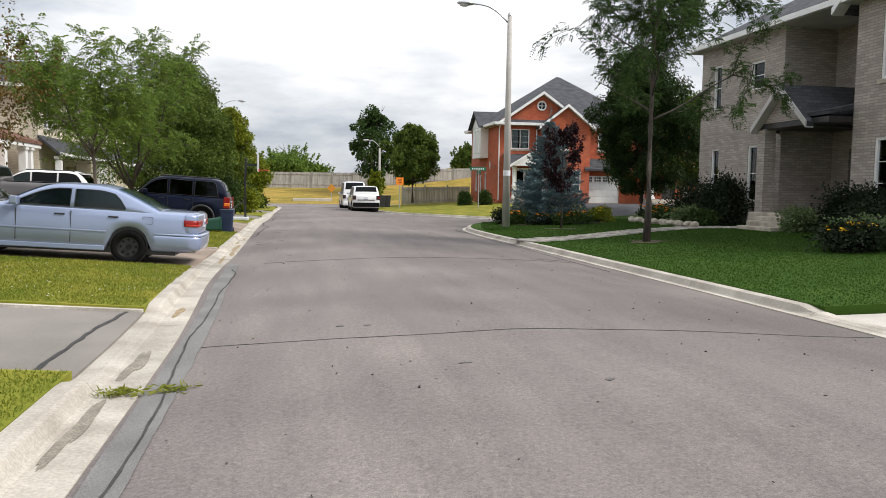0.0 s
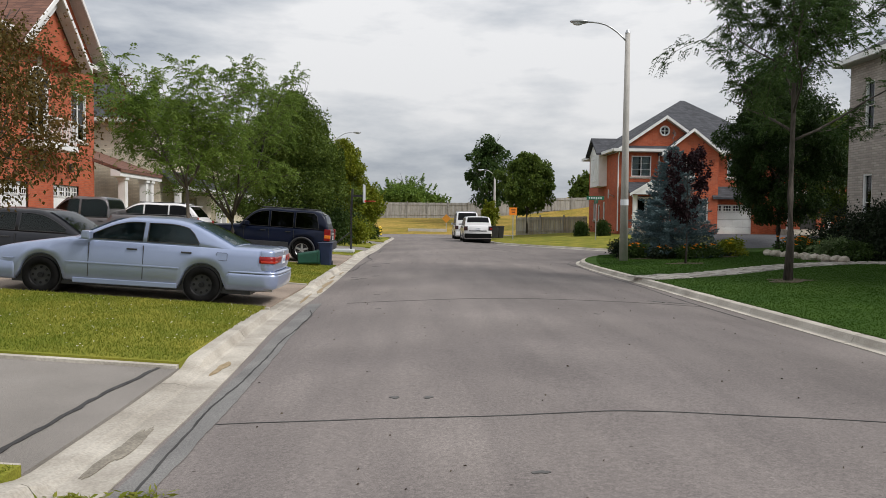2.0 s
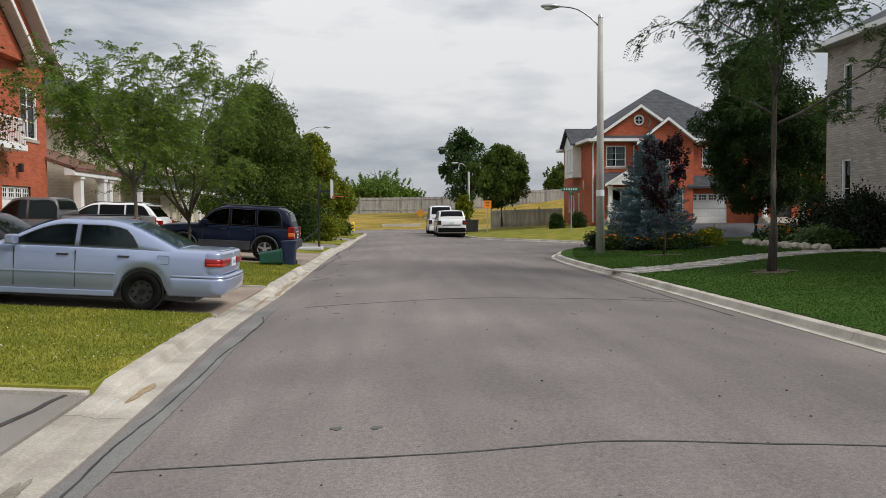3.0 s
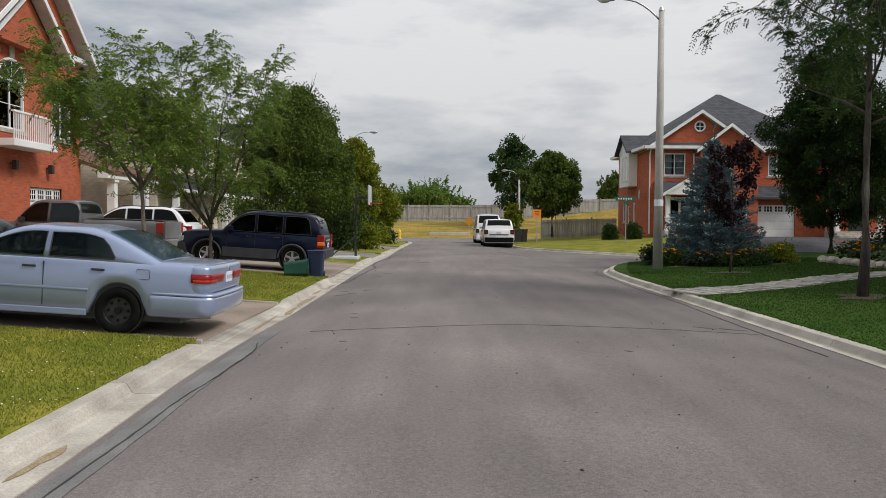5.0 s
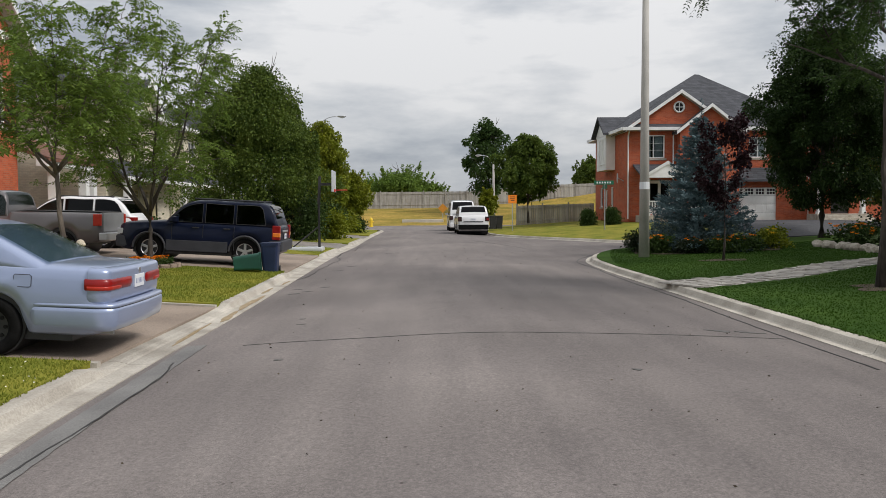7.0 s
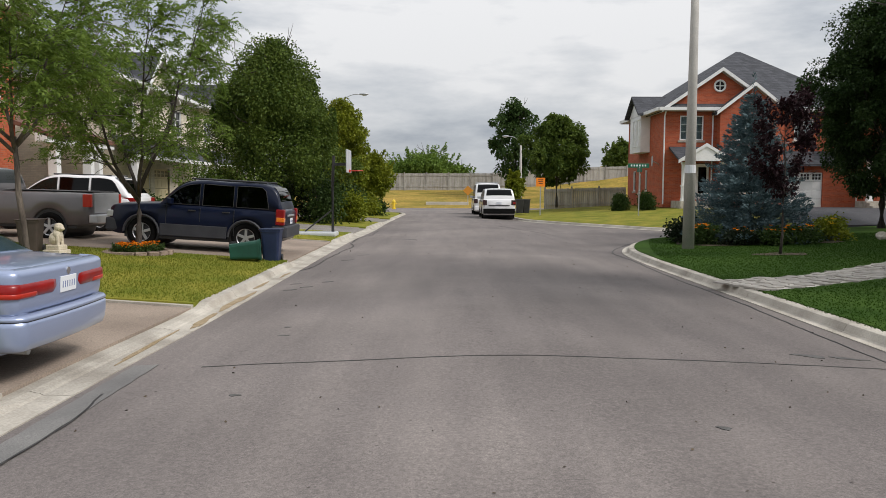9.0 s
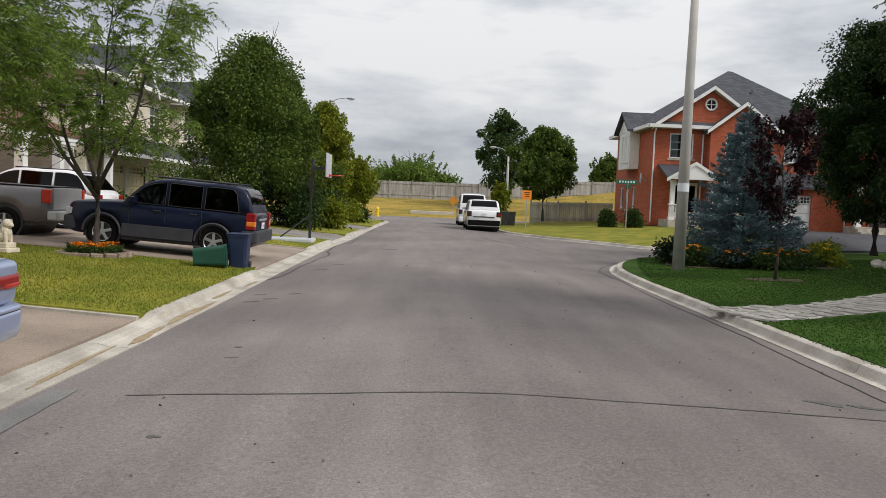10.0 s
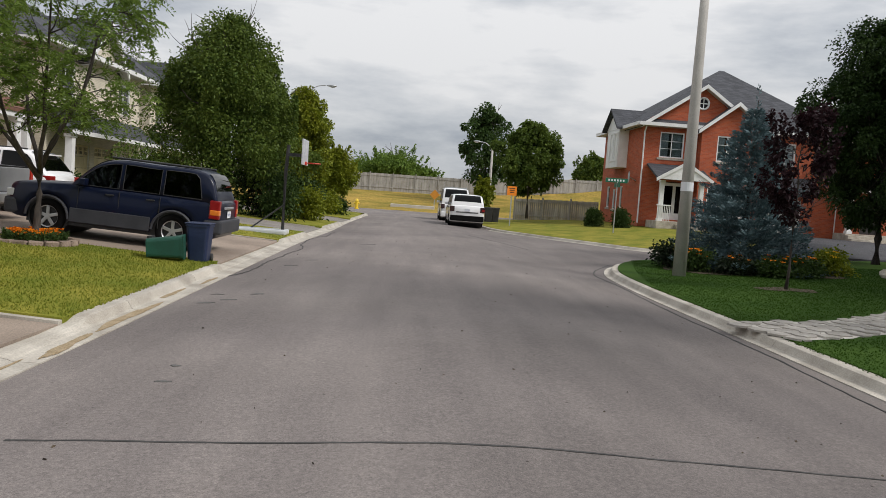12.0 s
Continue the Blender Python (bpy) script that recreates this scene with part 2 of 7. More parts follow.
M_BLADE_R = leaf_mat("grass_blade_deep", (0.024, 0.062, 0.006), (0.040, 0.088, 0.010), through_amt=0.45)
M_CLOVER = mat("clover_flower", (0.75, 0.75, 0.68), None, 0.8)
M_DIRT = mat("gutter_silt", (0.245, 0.18, 0.095), (0.33, 0.26, 0.165), 0.95, 6, 50, 0.3)
M_SILT = mat("grey_gutter_silt", (0.17, 0.15, 0.12), (0.25, 0.225, 0.18), 0.95, 6, 50, 0.3)
M_OIL = mat("oil_stain", (0.06, 0.057, 0.054), (0.1, 0.096, 0.09), 0.7, 9, 60, 0.3)
M_MULCH = mat("soil_mulch", (0.05, 0.035, 0.022), (0.1, 0.07, 0.045), 0.95, 9, 60, 0.4, 0.9, 50)
M_BARK = mat("bark_grey_brown", (0.075, 0.06, 0.048), (0.15, 0.125, 0.10), 0.95, 6, 30, 0.3, 0.9, 30, stretch=(1, 1, 0.25))
M_BARK_D = mat("bark_dark", (0.04, 0.033, 0.028), (0.085, 0.07, 0.058), 0.95, 6, 30, 0.3, 0.9, 30, stretch=(1, 1, 0.25))
M_LOCUST = leaf_mat("locust_leaf", (0.06, 0.115, 0.018), (0.21, 0.29, 0.055), through_amt=0.45)
M_LOCUST_D = leaf_mat("locust_leaf_dark", (0.022, 0.055, 0.014), (0.075, 0.12, 0.032), through_amt=0.35)
M_MAPLE = leaf_mat("maple_leaf", (0.028, 0.062, 0.011), (0.145, 0.195, 0.034), through_amt=0.33)
M_LINDEN = leaf_mat("linden_leaf_dark", (0.012, 0.03, 0.008), (0.04, 0.07, 0.015))
M_LIME = leaf_mat("yellow_green_leaf", (0.10, 0.145, 0.012), (0.24, 0.25, 0.02))
M_RUST = leaf_mat("rusty_leaf", (0.045, 0.05, 0.012), (0.16, 0.09, 0.025))
M_PURPLE = leaf_mat("purple_leaf", (0.015, 0.008, 0.010), (0.038, 0.015, 0.019), through_amt=0.15)
M_SPRUCE = leaf_mat("blue_spruce_needle", (0.05, 0.09, 0.095), (0.19, 0.27, 0.29), through_amt=0.1)
M_SHRUB = leaf_mat("shrub_leaf", (0.02, 0.042, 0.01), (0.055, 0.09, 0.02))
M_SHRUB_D = leaf_mat("shrub_leaf_dark", (0.010, 0.018, 0.009), (0.025, 0.038, 0.016))
M_HOSTA = leaf_mat("pale_leaf", (0.06, 0.11, 0.03), (0.22, 0.27, 0.14))
M_FARLEAF = leaf_mat("far_leaf", (0.08, 0.14, 0.025), (0.18, 0.27, 0.05), through_amt=0.35)
M_ORANGE_FL = leaf_mat("orange_petal", (0.75, 0.17, 0.01), (0.9, 0.36, 0.02))
M_YELLOW_FL = leaf_mat("yellow_petal", (0.75, 0.42, 0.01), (0.85, 0.58, 0.04))
M_BRICK_RED = brick_mat("red_brick", (0.35, 0.066, 0.024), (0.47, 0.105, 0.040), (0.30, 0.16, 0.11), mort=0.006)
M_BRICK_GREY = brick_mat("grey_buff_brick", (0.30, 0.265, 0.235), (0.43, 0.38, 0.34), (0.26, 0.235, 0.21), w=0.34, h=0.095, mort=0.013, bump=0.8)
M_BRICK_CREAM = brick_mat("cream_brick", (0.60, 0.54, 0.42), (0.70, 0.64, 0.51), (0.54, 0.5, 0.41), mort=0.008)
M_SHINGLE = brick_mat("charcoal_shingle", (0.032, 0.034, 0.04), (0.062, 0.065, 0.075), (0.02, 0.02, 0.024), w=0.33, h=0.14, mort=0.01)
M_SHINGLE_BR = brick_mat("brown_shingle", (0.13, 0.06, 0.04), (0.19, 0.09, 0.06), (0.07, 0.035, 0.028), w=0.33, h=0.14, mort=0.01)
M_WHITE = mat("white_paint", (0.70, 0.70, 0.69), (0.80, 0.80, 0.79), 0.5, 1.4, 20, 0.05, 0.1, 30)
M_CREAM = mat("cream_paint", (0.62, 0.53, 0.31), (0.70, 0.61, 0.38), 0.5, 1.4, 20, 0.05)
M_GUTTER = mat("grey_soffit", (0.42, 0.41, 0.39), (0.5, 0.49, 0.47), 0.55, 1.5, 20, 0.08)
M_DOOR_DK = mat("dark_door", (0.018, 0.017, 0.016), (0.03, 0.028, 0.026), 0.45, 3)
# dimness of the rooms behind the windows, put into the wall colour
M_ROOM = mat("room_shade_tone", (0.10, 0.095, 0.085), (0.14, 0.13, 0.12), 0.9, 2)
M_CURTAIN = mat("pale_curtain", (0.55, 0.55, 0.53), (0.68, 0.68, 0.66), 0.9, 9, stretch=(6, 1, 0.3))
M_STONE = mat("rough_stone", (0.30, 0.265, 0.215), (0.46, 0.42, 0.355), 0.92, 3, 35, 0.2, 0.8, 25, rand=0.15)
M_EDGE_STONE = mat("brown_edging_stone", (0.17, 0.125, 0.095), (0.29, 0.22, 0.17), 0.92, 3, 35, 0.2, 0.8, 25, rand=0.2)
M_STATUE = mat("statue_cast_stone", (0.52, 0.45, 0.34), (0.68, 0.61, 0.49), 0.85, 4, 40, 0.15, 0.5, 40)
M_WOOD_GREY = mat("weathered_fence_wood", (0.25, 0.235, 0.215), (0.38, 0.365, 0.34), 0.9, 1.2, 30, 0.2, 0.4, 40, rand=0.12, island=0.12, stretch=(3, 3, 0.5))
M_WOOD_OR = mat("orange_cedar_fence", (0.40, 0.14, 0.035), (0.5, 0.19, 0.05), 0.8, 2, 30, 0.2, island=0.1)
M_POLE = mat("concrete_pole", (0.36, 0.345, 0.315), (0.46, 0.44, 0.405), 0.85, 1.2, 60, 0.15, 0.3, 60)
M_GALV = mat("galvanised_steel", (0.42, 0.43, 0.44), (0.5, 0.51, 0.52), 0.45, 4, metal=0.7)
M_BLACK = mat("black_plastic", (0.02, 0.02, 0.021), (0.032, 0.032, 0.033), 0.5, 4)
M_TYRE = mat("tyre_rubber", (0.005, 0.005, 0.005), (0.009, 0.0088, 0.0085), 0.9, 9, 50, 0.2, spec=0.1)
M_RIM_BLACK = mat("black_steel_rim", (0.005, 0.005, 0.0055), (0.009, 0.009, 0.0095), 0.55, 5, spec=0.2)
M_ALLOY = mat("alloy_rim", (0.48, 0.48, 0.49), (0.58, 0.58, 0.59), 0.35, 5, metal=0.8)
M_SILVERBLUE = mat("silver_blue_paint", (0.27, 0.325, 0.475), (0.29, 0.345, 0.495), 0.3, 1.2, 300, 0.04, metal=0.35, coat=0.8)
M_NAVY = mat("navy_paint", (0.003, 0.006, 0.020), (0.0045, 0.008, 0.026), 0.3, 1.2, 300, 0.05, spec=0.22, coat=0.15)
M_WHITECAR = mat("white_car_paint", (0.74, 0.74, 0.74), (0.78, 0.78, 0.78), 0.3, 1.2, coat=0.9)
M_TAUPE = mat("taupe_grey_paint", (0.125, 0.115, 0.115), (0.148, 0.136, 0.136), 0.35, 1.2, 300, 0.05, metal=0.4, coat=0.8)
M_BLACKCAR = mat("black_blue_paint", (0.008, 0.008, 0.011), (0.011, 0.011, 0.015), 0.35, 1.2, spec=0.3, coat=0.4)
M_TAILGATE = mat("grey_tailgate_paint", (0.20, 0.205, 0.21), (0.24, 0.245, 0.25), 0.4, 2, coat=0.4)
M_CLAD = mat("grey_cladding", (0.028, 0.030, 0.036), (0.040, 0.042, 0.049), 0.6, 3, 60, 0.1)
M_CARGLASS = glass_mat("tinted_car_glass", (0.42, 0.50, 0.48), 0.05, 1.4)
M_CARGLASS_DK = glass_mat("dark_privacy_glass", (0.03, 0.034, 0.038), 0.04, 1.35)
M_GLASS = glass_mat("window_glass", (0.72, 0.78, 0.8))
M_REDLENS = mat("red_tail_lens", (0.20, 0.005, 0.005), (0.27, 0.009, 0.008), 0.3, 6, spec=0.3, coat=0.12)
M_LENS_LOW = mat("orange_red_lens", (0.36, 0.02, 0.010), (0.42, 0.03, 0.014), 0.3, 6, spec=0.3, coat=0.12)
M_TAILDARK = mat("smoked_tail_lens", (0.03, 0.012, 0.012), (0.045, 0.015, 0.015), 0.25, 6, spec=0.4, coat=0.3)
M_ORANGELENS = mat("amber_lens", (0.75, 0.2, 0.02), None, 0.15, coat=0.8)
M_CLEARLENS = mat("clear_lens", (0.6, 0.62, 0.64), None, 0.12, coat=0.8)
M_PLATE = mat("plate_white", (0.72, 0.74, 0.76), None, 0.5)
M_PLATE_INK = mat("plate_blue_ink", (0.16, 0.2, 0.38), None, 0.5)
M_CHROME = mat("chrome", (0.7, 0.7, 0.7), None, 0.15, metal=1.0)
M_SEAT = mat("car_seat_cloth", (0.16, 0.15, 0.14), (0.2, 0.19, 0.18), 0.9, 8)
M_BIN_BLUE = mat("blue_bin_plastic", (0.009, 0.018, 0.055), (0.013, 0.025, 0.07), 0.5, 3, 40, 0.1)
M_BIN_GREEN = mat("green_bin_plastic", (0.004, 0.05, 0.032), (0.007, 0.07, 0.045), 0.5, 3, 40, 0.1)
M_BIN_BROWN = mat("brown_bin_plastic", (0.06, 0.045, 0.035), (0.08, 0.06, 0.048), 0.6, 3)
M_SIGN_OR = mat("orange_sign", (0.85, 0.22, 0.01), (0.9, 0.26, 0.015), 0.5, 3)
M_SIGN_OR_DIM = mat("amber_warning_sign", (0.50, 0.20, 0.018), (0.56, 0.24, 0.025), 0.5, 3)
M_SIGN_GR = mat("green_sign", (0.005, 0.11, 0.06), (0.008, 0.13, 0.07), 0.5, 3)
M_INK = mat("sign_ink", (0.02, 0.02, 0.02), None, 0.6)
M_HYDRANT = mat("yellow_hydrant_paint", (0.75, 0.50, 0.02), (0.8, 0.56, 0.04), 0.5, 6)
M_RED = mat("red_plastic", (0.55, 0.03, 0.02), (0.62, 0.05, 0.03), 0.5, 6)
M_NET = mat("backboard_grey", (0.50, 0.52, 0.54), (0.58, 0.6, 0.62), 0.3, 3)


# ---- building helpers ----
def to_mesh(name, bm, material, smooth=False):
    me = bpy.data.meshes.new(name)
    bm.to_mesh(me)
    bm.free()
    if smooth:
        me.polygons.foreach_set("use_smooth", [True] * len(me.polygons))
    me.materials.append(material)
    return me


def part(name, bm, material, parent, label="", smooth=False):
    ob = new(name, to_mesh(name, bm, material, smooth))
    ob.parent = parent
    return tagged(ob, label)


def thing(name, m, label, category, group="", kind=""):
    ob = new(name)
    ob.matrix_world = m
    return tagged(ob, label, category, group, kind)


def piece(name, bm, material, label, category, kind="", smooth=False, group=""):
    return tagged(new(name, to_mesh(name, bm, material, smooth)), label, category, group, kind)


def arrays(name, verts, faces_n, material, parent=None):
    """A mesh of loose triangles or quads from a numpy array (n, corners, 3)."""
    n, k = verts.shape[:2]
    me = bpy.data.meshes.new(name)
    me.vertices.add(n * k)
    me.vertices.foreach_set("co", verts.reshape(-1))
    me.loops.add(n * k)
    me.loops.foreach_set("vertex_index", np.arange(n * k, dtype=np.int32))
    me.polygons.add(n)
    me.polygons.foreach_set("loop_start", np.arange(0, n * k, k, dtype=np.int32))
    me.polygons.foreach_set("loop_total", np.full(n, k, dtype=np.int32))
    me.update()
    me.validate()
    me.materials.append(material)
    ob = new(name, me)
    if parent:
        ob.parent = parent
    return ob


def box(bm, x0, x1, y0, y1, z0, z1, bevel=0.0, m=None):
    r = bmesh.ops.create_cube(bm, size=1)
    vs = r["verts"]
    bmesh.ops.scale(bm, vec=(x1 - x0, y1 - y0, z1 - z0), verts=vs)
    bmesh.ops.translate(bm, vec=((x0 + x1) / 2, (y0 + y1) / 2, (z0 + z1) / 2), verts=vs)
    if m is not None:
        bmesh.ops.transform(bm, matrix=m, verts=vs)
    if bevel:
        es = list({e for v in vs for e in v.link_edges})
        bmesh.ops.bevel(bm, geom=es, offset=bevel, segments=2, affect="EDGES", profile=0.6)
    return bm


def boxed(*a, **k):
    return box(bmesh.new(), *a, **k)


def rod(bm, p0, p1, r0, r1=None, n=10, caps=True):
    p0, p1 = Vector(p0), Vector(p1)
    d = p1 - p0
    m = Matrix.Translation((p0 + p1) / 2) @ d.to_track_quat("Z", "Y").to_matrix().to_4x4()
    bmesh.ops.create_cone(bm, cap_ends=caps, segments=n, radius1=r0, radius2=r0 if r1 is None else r1, depth=d.length, matrix=m)
    return bm


def tube(bm, pts, radii, n=8):
    """A tapering pipe through points."""
    pts = [Vector(p) for p in pts]
    rings = []
    for i, p in enumerate(pts):
        d = (pts[min(i + 1, len(pts) - 1)] - pts[max(i - 1, 0)]).normalized()
        q = d.to_track_quat("Z", "Y")
        r = radii[i] if isinstance(radii, (list, tuple)) else radii
        rings.append([bm.verts.new(p + q @ Vector((r * math.cos(a), r * math.sin(a), 0))) for a in [2 * math.pi * k / n for k in range(n)]])
    for a, b in zip(rings, rings[1:]):
        for k in range(n):
            bm.faces.new((a[k], a[(k + 1) % n], b[(k + 1) % n], b[k]))
    bm.faces.new(rings[0][::-1])
    bm.faces.new(rings[-1])
    return bm


def loft(bm, rings, closed=True, caps=True):
    vs = [[bm.verts.new(p) for p in ring] for ring in rings]
    n = len(vs[0])
    for a, b in zip(vs, vs[1:]):
        for k in range(n if closed else n - 1):
            bm.faces.new((a[k], a[(k + 1) % n], b[(k + 1) % n], b[k]))
    if caps:
        bm.faces.new(vs[0][::-1])
        bm.faces.new(vs[-1])
    bmesh.ops.recalc_face_normals(bm, faces=bm.faces[:])
    return bm


def slab(bm, pts, t, down=(0, 0, -1)):
    """A flat polygon with thickness t along a direction."""
    d = Vector(down) * t
    a = [bm.verts.new(p) for p in pts]
    b = [bm.verts.new(Vector(p) + d) for p in pts]
    n = len(pts)
    bm.faces.new(a)
    bm.faces.new(b[::-1])
    for k in range(n):
        bm.faces.new((a[k], b[k], b[(k + 1) % n], a[(k + 1) % n]))
    bmesh.ops.recalc_face_normals(bm, faces=bm.faces[:])
    return bm


def spline(pts, step=0.25):
    """Points along a smooth curve through the given ones."""
    p = [Vector(q) for q in pts]
    p = [p[0] * 2 - p[1]] + p + [p[-1] * 2 - p[-2]]
    out = []
    for a, b, c, d in zip(p, p[1:], p[2:], p[3:]):
        n = max(1, int((c - b).length / step))
        for k in range(n):
            t = k / n
            out.append(0.5 * ((2 * b) + (c - a) * t + (2 * a - 5 * b + 4 * c - d) * t * t + (3 * b - a - 3 * c + d) * t ** 3))
    return out + [p[-2]]


def turned(path, i):
    d = (path[min(i + 1, len(path) - 1)] - path[max(i - 1, 0)])
    d.z = 0
    d.normalize()
    return Vector((-d.y, d.x, 0))


# ---- ground, road, kerbs ----
def h_left(x):
    a = -1.8 - x
    return 0.12 + 0.062 * min(a, 6.5) + 0.02 * max(0, a - 6.5)


def h_right(x, y=0):
    return 0.14 + 0.03 * max(0.0, min(x - 7.0, 12))


bm = bmesh.new()
bmesh.ops.create_grid(bm, x_segments=24, y_segments=24, size=1600)
bmesh.ops.translate(bm, vec=(0, 500, -0.12), verts=bm.verts[:])
piece("ground", bm, M_GROUND, "wide flat ground of green grass to the horizon", "ground", "structure")


def road_z(x, y=0.0):
    """Height of the cambered street; the junction at its far end is flat."""
    fade = min(1.0, max(0.0, (72.0 - y) / 14.0))
    return 0.16 * fade * max(0.0, 1 - ((x - 2.6) / 3.9) ** 2)


bm = bmesh.new()
xs = [-70, -20, -6] + [-1.6 + 0.3 * k for k in range(29)] + [14, 30, 70]
ys = [-40 + 4 * k for k in range(33)]
rows = [[bm.verts.new((x, y, road_z(x, y))) for x in xs] for y in ys]
for a, b in zip(rows, rows[1:]):
    for k in range(len(xs) - 1):
        bm.faces.new((a[k], a[k + 1], b[k + 1], b[k]))
piece("road", bm, M_ASPHALT, "worn grey cambered asphalt residential street with sealed cracks", "road", "structure", True)

LEFT_DRIVES = [(6.4, 9.8), (14.95, 19.9), (26.7, 33.7), (38.4, 42.6), (48.5, 53.5)]
LEFT_CURB = [(-1.8, -25, 0), (-1.8, 0, 0), (-1.82, 8, 0), (-1.94, 13, 0), (-1.94, 16, 0), (-1.87, 20, 0), (-1.87, 34, 0), (-1.65, 41, 0), (-1.35, 50, 0), (-1.05, 60, 0), (-1.3, 64.5, 0), (-4.5, 67.5, 0), (-12, 68, 0), (-60, 68, 0)]
RIGHT_CURB = [(7.0, -25, 0), (7.0, 0, 0), (7.04, 20, 0), (7.04, 27.5, 0), (7.42, 31.2, 0), (8.7, 34.1, 0), (11.0, 35.6, 0), (16, 37.2, 0), (24, 39.2, 0), (60, 48, 0)]
FAR_CURB = [(62, 53, 0), (26, 45.6, 0), (16, 42.4, 0), (12.1, 42.7, 0), (10.2, 45.4, 0), (8.2, 48.9, 0), (6.6, 53.0, 0), (6.3, 60, 0), (6.7, 67, 0), (9, 69.5, 0), (14, 70.2, 0), (60, 71, 0)]


def low_left(p):
    for a, b in LEFT_DRIVES:
        if a - 0.35 < p.y < b + 0.35 and p.x > -5:
            return min(1.0, max(0.0, max(a - p.y, p.y - b) / 0.35))
    return 1.0


def low_right(p):
    return min(1.0, max(0.0, (p.y - 8.7) / 0.4)) if p.y < 30 else 1.0


def curb(name, pts, side, low, label, gutter=lambda p: 0.33):
    """A concrete kerb with its gutter, cast in lengths with open joints. side: 1 where the road lies to the left of the line."""
    path = spline(pts, 0.3)
    root = thing(name, Matrix(), label, "kerb", kind="structure")
    run, seg = 0.0, [0]
    for i in range(1, len(path)):
        run += (path[i] - path[i - 1]).length
        if run > 3.0 or i == len(path) - 1:
            seg.append(i)
            run = 0.0
    for a, b in zip(seg, seg[1:]):
        rings = []
        for i in range(a, b + 1):
            n, p = turned(path, i) * side, path[i].copy()
            if i == b:
                p -= (path[b] - path[b - 1]).normalized() * 0.012
            h = 0.05 + 0.08 * low(p)
            gut = gutter(p)
            prof = [(-0.04, -0.1), (-0.04, h), (0.10, h), (0.14, h - 0.012), (0.19, 0.03), (0.22, 0.016), (gut, 0.012), (gut, -0.1)]
            rings.append([p + n * u + Vector((0, 0, z)) for u, z in prof])
        part("kerb_length", loft(bmesh.new(), rings), M_CURB, root)
    return path


left_path = curb("kerb_left", LEFT_CURB, -1, low_left, "pale concrete kerb and gutter with lowered driveway crossings", lambda p: 0.54 - 0.07 * min(1, max(0, (p.y - 8) / 5)))
right_path = curb("kerb_right", RIGHT_CURB, 1, low_right, "pale concrete kerb turning into the side street")
far_path = curb("kerb_far_corner", FAR_CURB, 1, lambda p: 1.0, "pale concrete kerb round the far corner lot")


def ribbon(name, pts, width, z, material, label, category="crack", jitter=0.0, seed=1, zf=None):
    rnd = random.Random(seed)
    path = spline([(x, y, 0) for x, y in pts], 0.12)
    bm = bmesh.new()
    rows = []
    off = 0.0
    for i, p in enumerate(path):
        n = turned(path, i)
        off = off * 0.85 + rnd.uniform(-jitter, jitter)
        w = (width + min(width, 0.05) * rnd.uniform(-0.25, 0.25)) / 2
        both = []
        for o in (off - w, off + w):
            q = p + n * o
            q.z = z + (zf(q) if zf else road_z(q.x, q.y))
            both.append(bm.verts.new(q))
        rows.append(both)
    for a, b in zip(rows, rows[1:]):
        bm.faces.new((a[0], b[0], b[1], a[1]))
    bmesh.ops.recalc_face_normals(bm, faces=bm.faces[:])
    bmesh.ops.solidify(bm, geom=bm.faces[:], thickness=0.003)
    return piece(name, bm, material, label, category, "structure")


ribbon("asphalt_strip", [(-1.1, -12), (-1.1, -6), (-1.1, -1), (-1.1, 3), (-1.1, 6.5), (-1.13, 9.5), (-1.24, 13), (-1.27, 16.5)], 0.25, 0.009, M_STRIP, "darker asphalt patch strip along the gutter", "road", 0.004, 3)
ribbon("gutter_crack", [(-1.0, -8), (-1.0, -4), (-1.01, -1), (-1.03, 1.5), (-1.05, 3.4), (-1.05, 4.9), (-1.09, 6.5), (-1.15, 8.3), (-1.12, 9.6), (-1.13, 10.7), (-1.17, 12.0), (-1.13, 12.8), (-1.12, 14.6), (-1.24, 15.4)], 0.02, 0.013, M_TAR, "black tar seal along the gutter strip", jitter=0.008, seed=5)
ribbon("gutter_crack", [(-1.4, 25.5), (-1.2, 26.9), (-1.2, 29), (-1.0, 32.6), (-1.25, 33.8), (-1.3, 36.2), (-1.0, 38.6), (-1.0, 41)], 0.03, 0.008, M_TAR, "black tar seal along the gutter strip", jitter=0.03, seed=6)
ribbon("transverse_crack", [(-0.98, 7.73), (0.38, 7.6), (1.29, 7.56), (2.4, 7.64), (3.3, 7.5), (4.35, 7.42), (5.5, 7.3), (6.6, 7.42)], 0.022, 0.004, M_TAR, "thin black crack across the road", jitter=0.006, seed=7)
ribbon("transverse_crack", [(-0.64, 16.27), (0.78, 16.24), (2.35, 16.35), (3.8, 16.26), (5.1, 16.27), (6.4, 16.36)], 0.024, 0.004, M_TAR, "thin black crack across the road", jitter=0.006, seed=8)
ribbon("gutter_crack", [(6.4, 14.5), (6.4, 17.7), (6.53, 20.8), (6.52, 24.5), (6.62, 28), (6.75, 31.0), (8.0, 34.2)], 0.03, 0.006, M_TAR, "black tar seam beside the kerb gutter", jitter=0.01, seed=9)
ribbon("transverse_crack", [(4.4, 44.0), (5.6, 40.5), (6.2, 38.5)], 0.05, 0.004, M_TAR, "dark crack near the corner", jitter=0.02, seed=10)


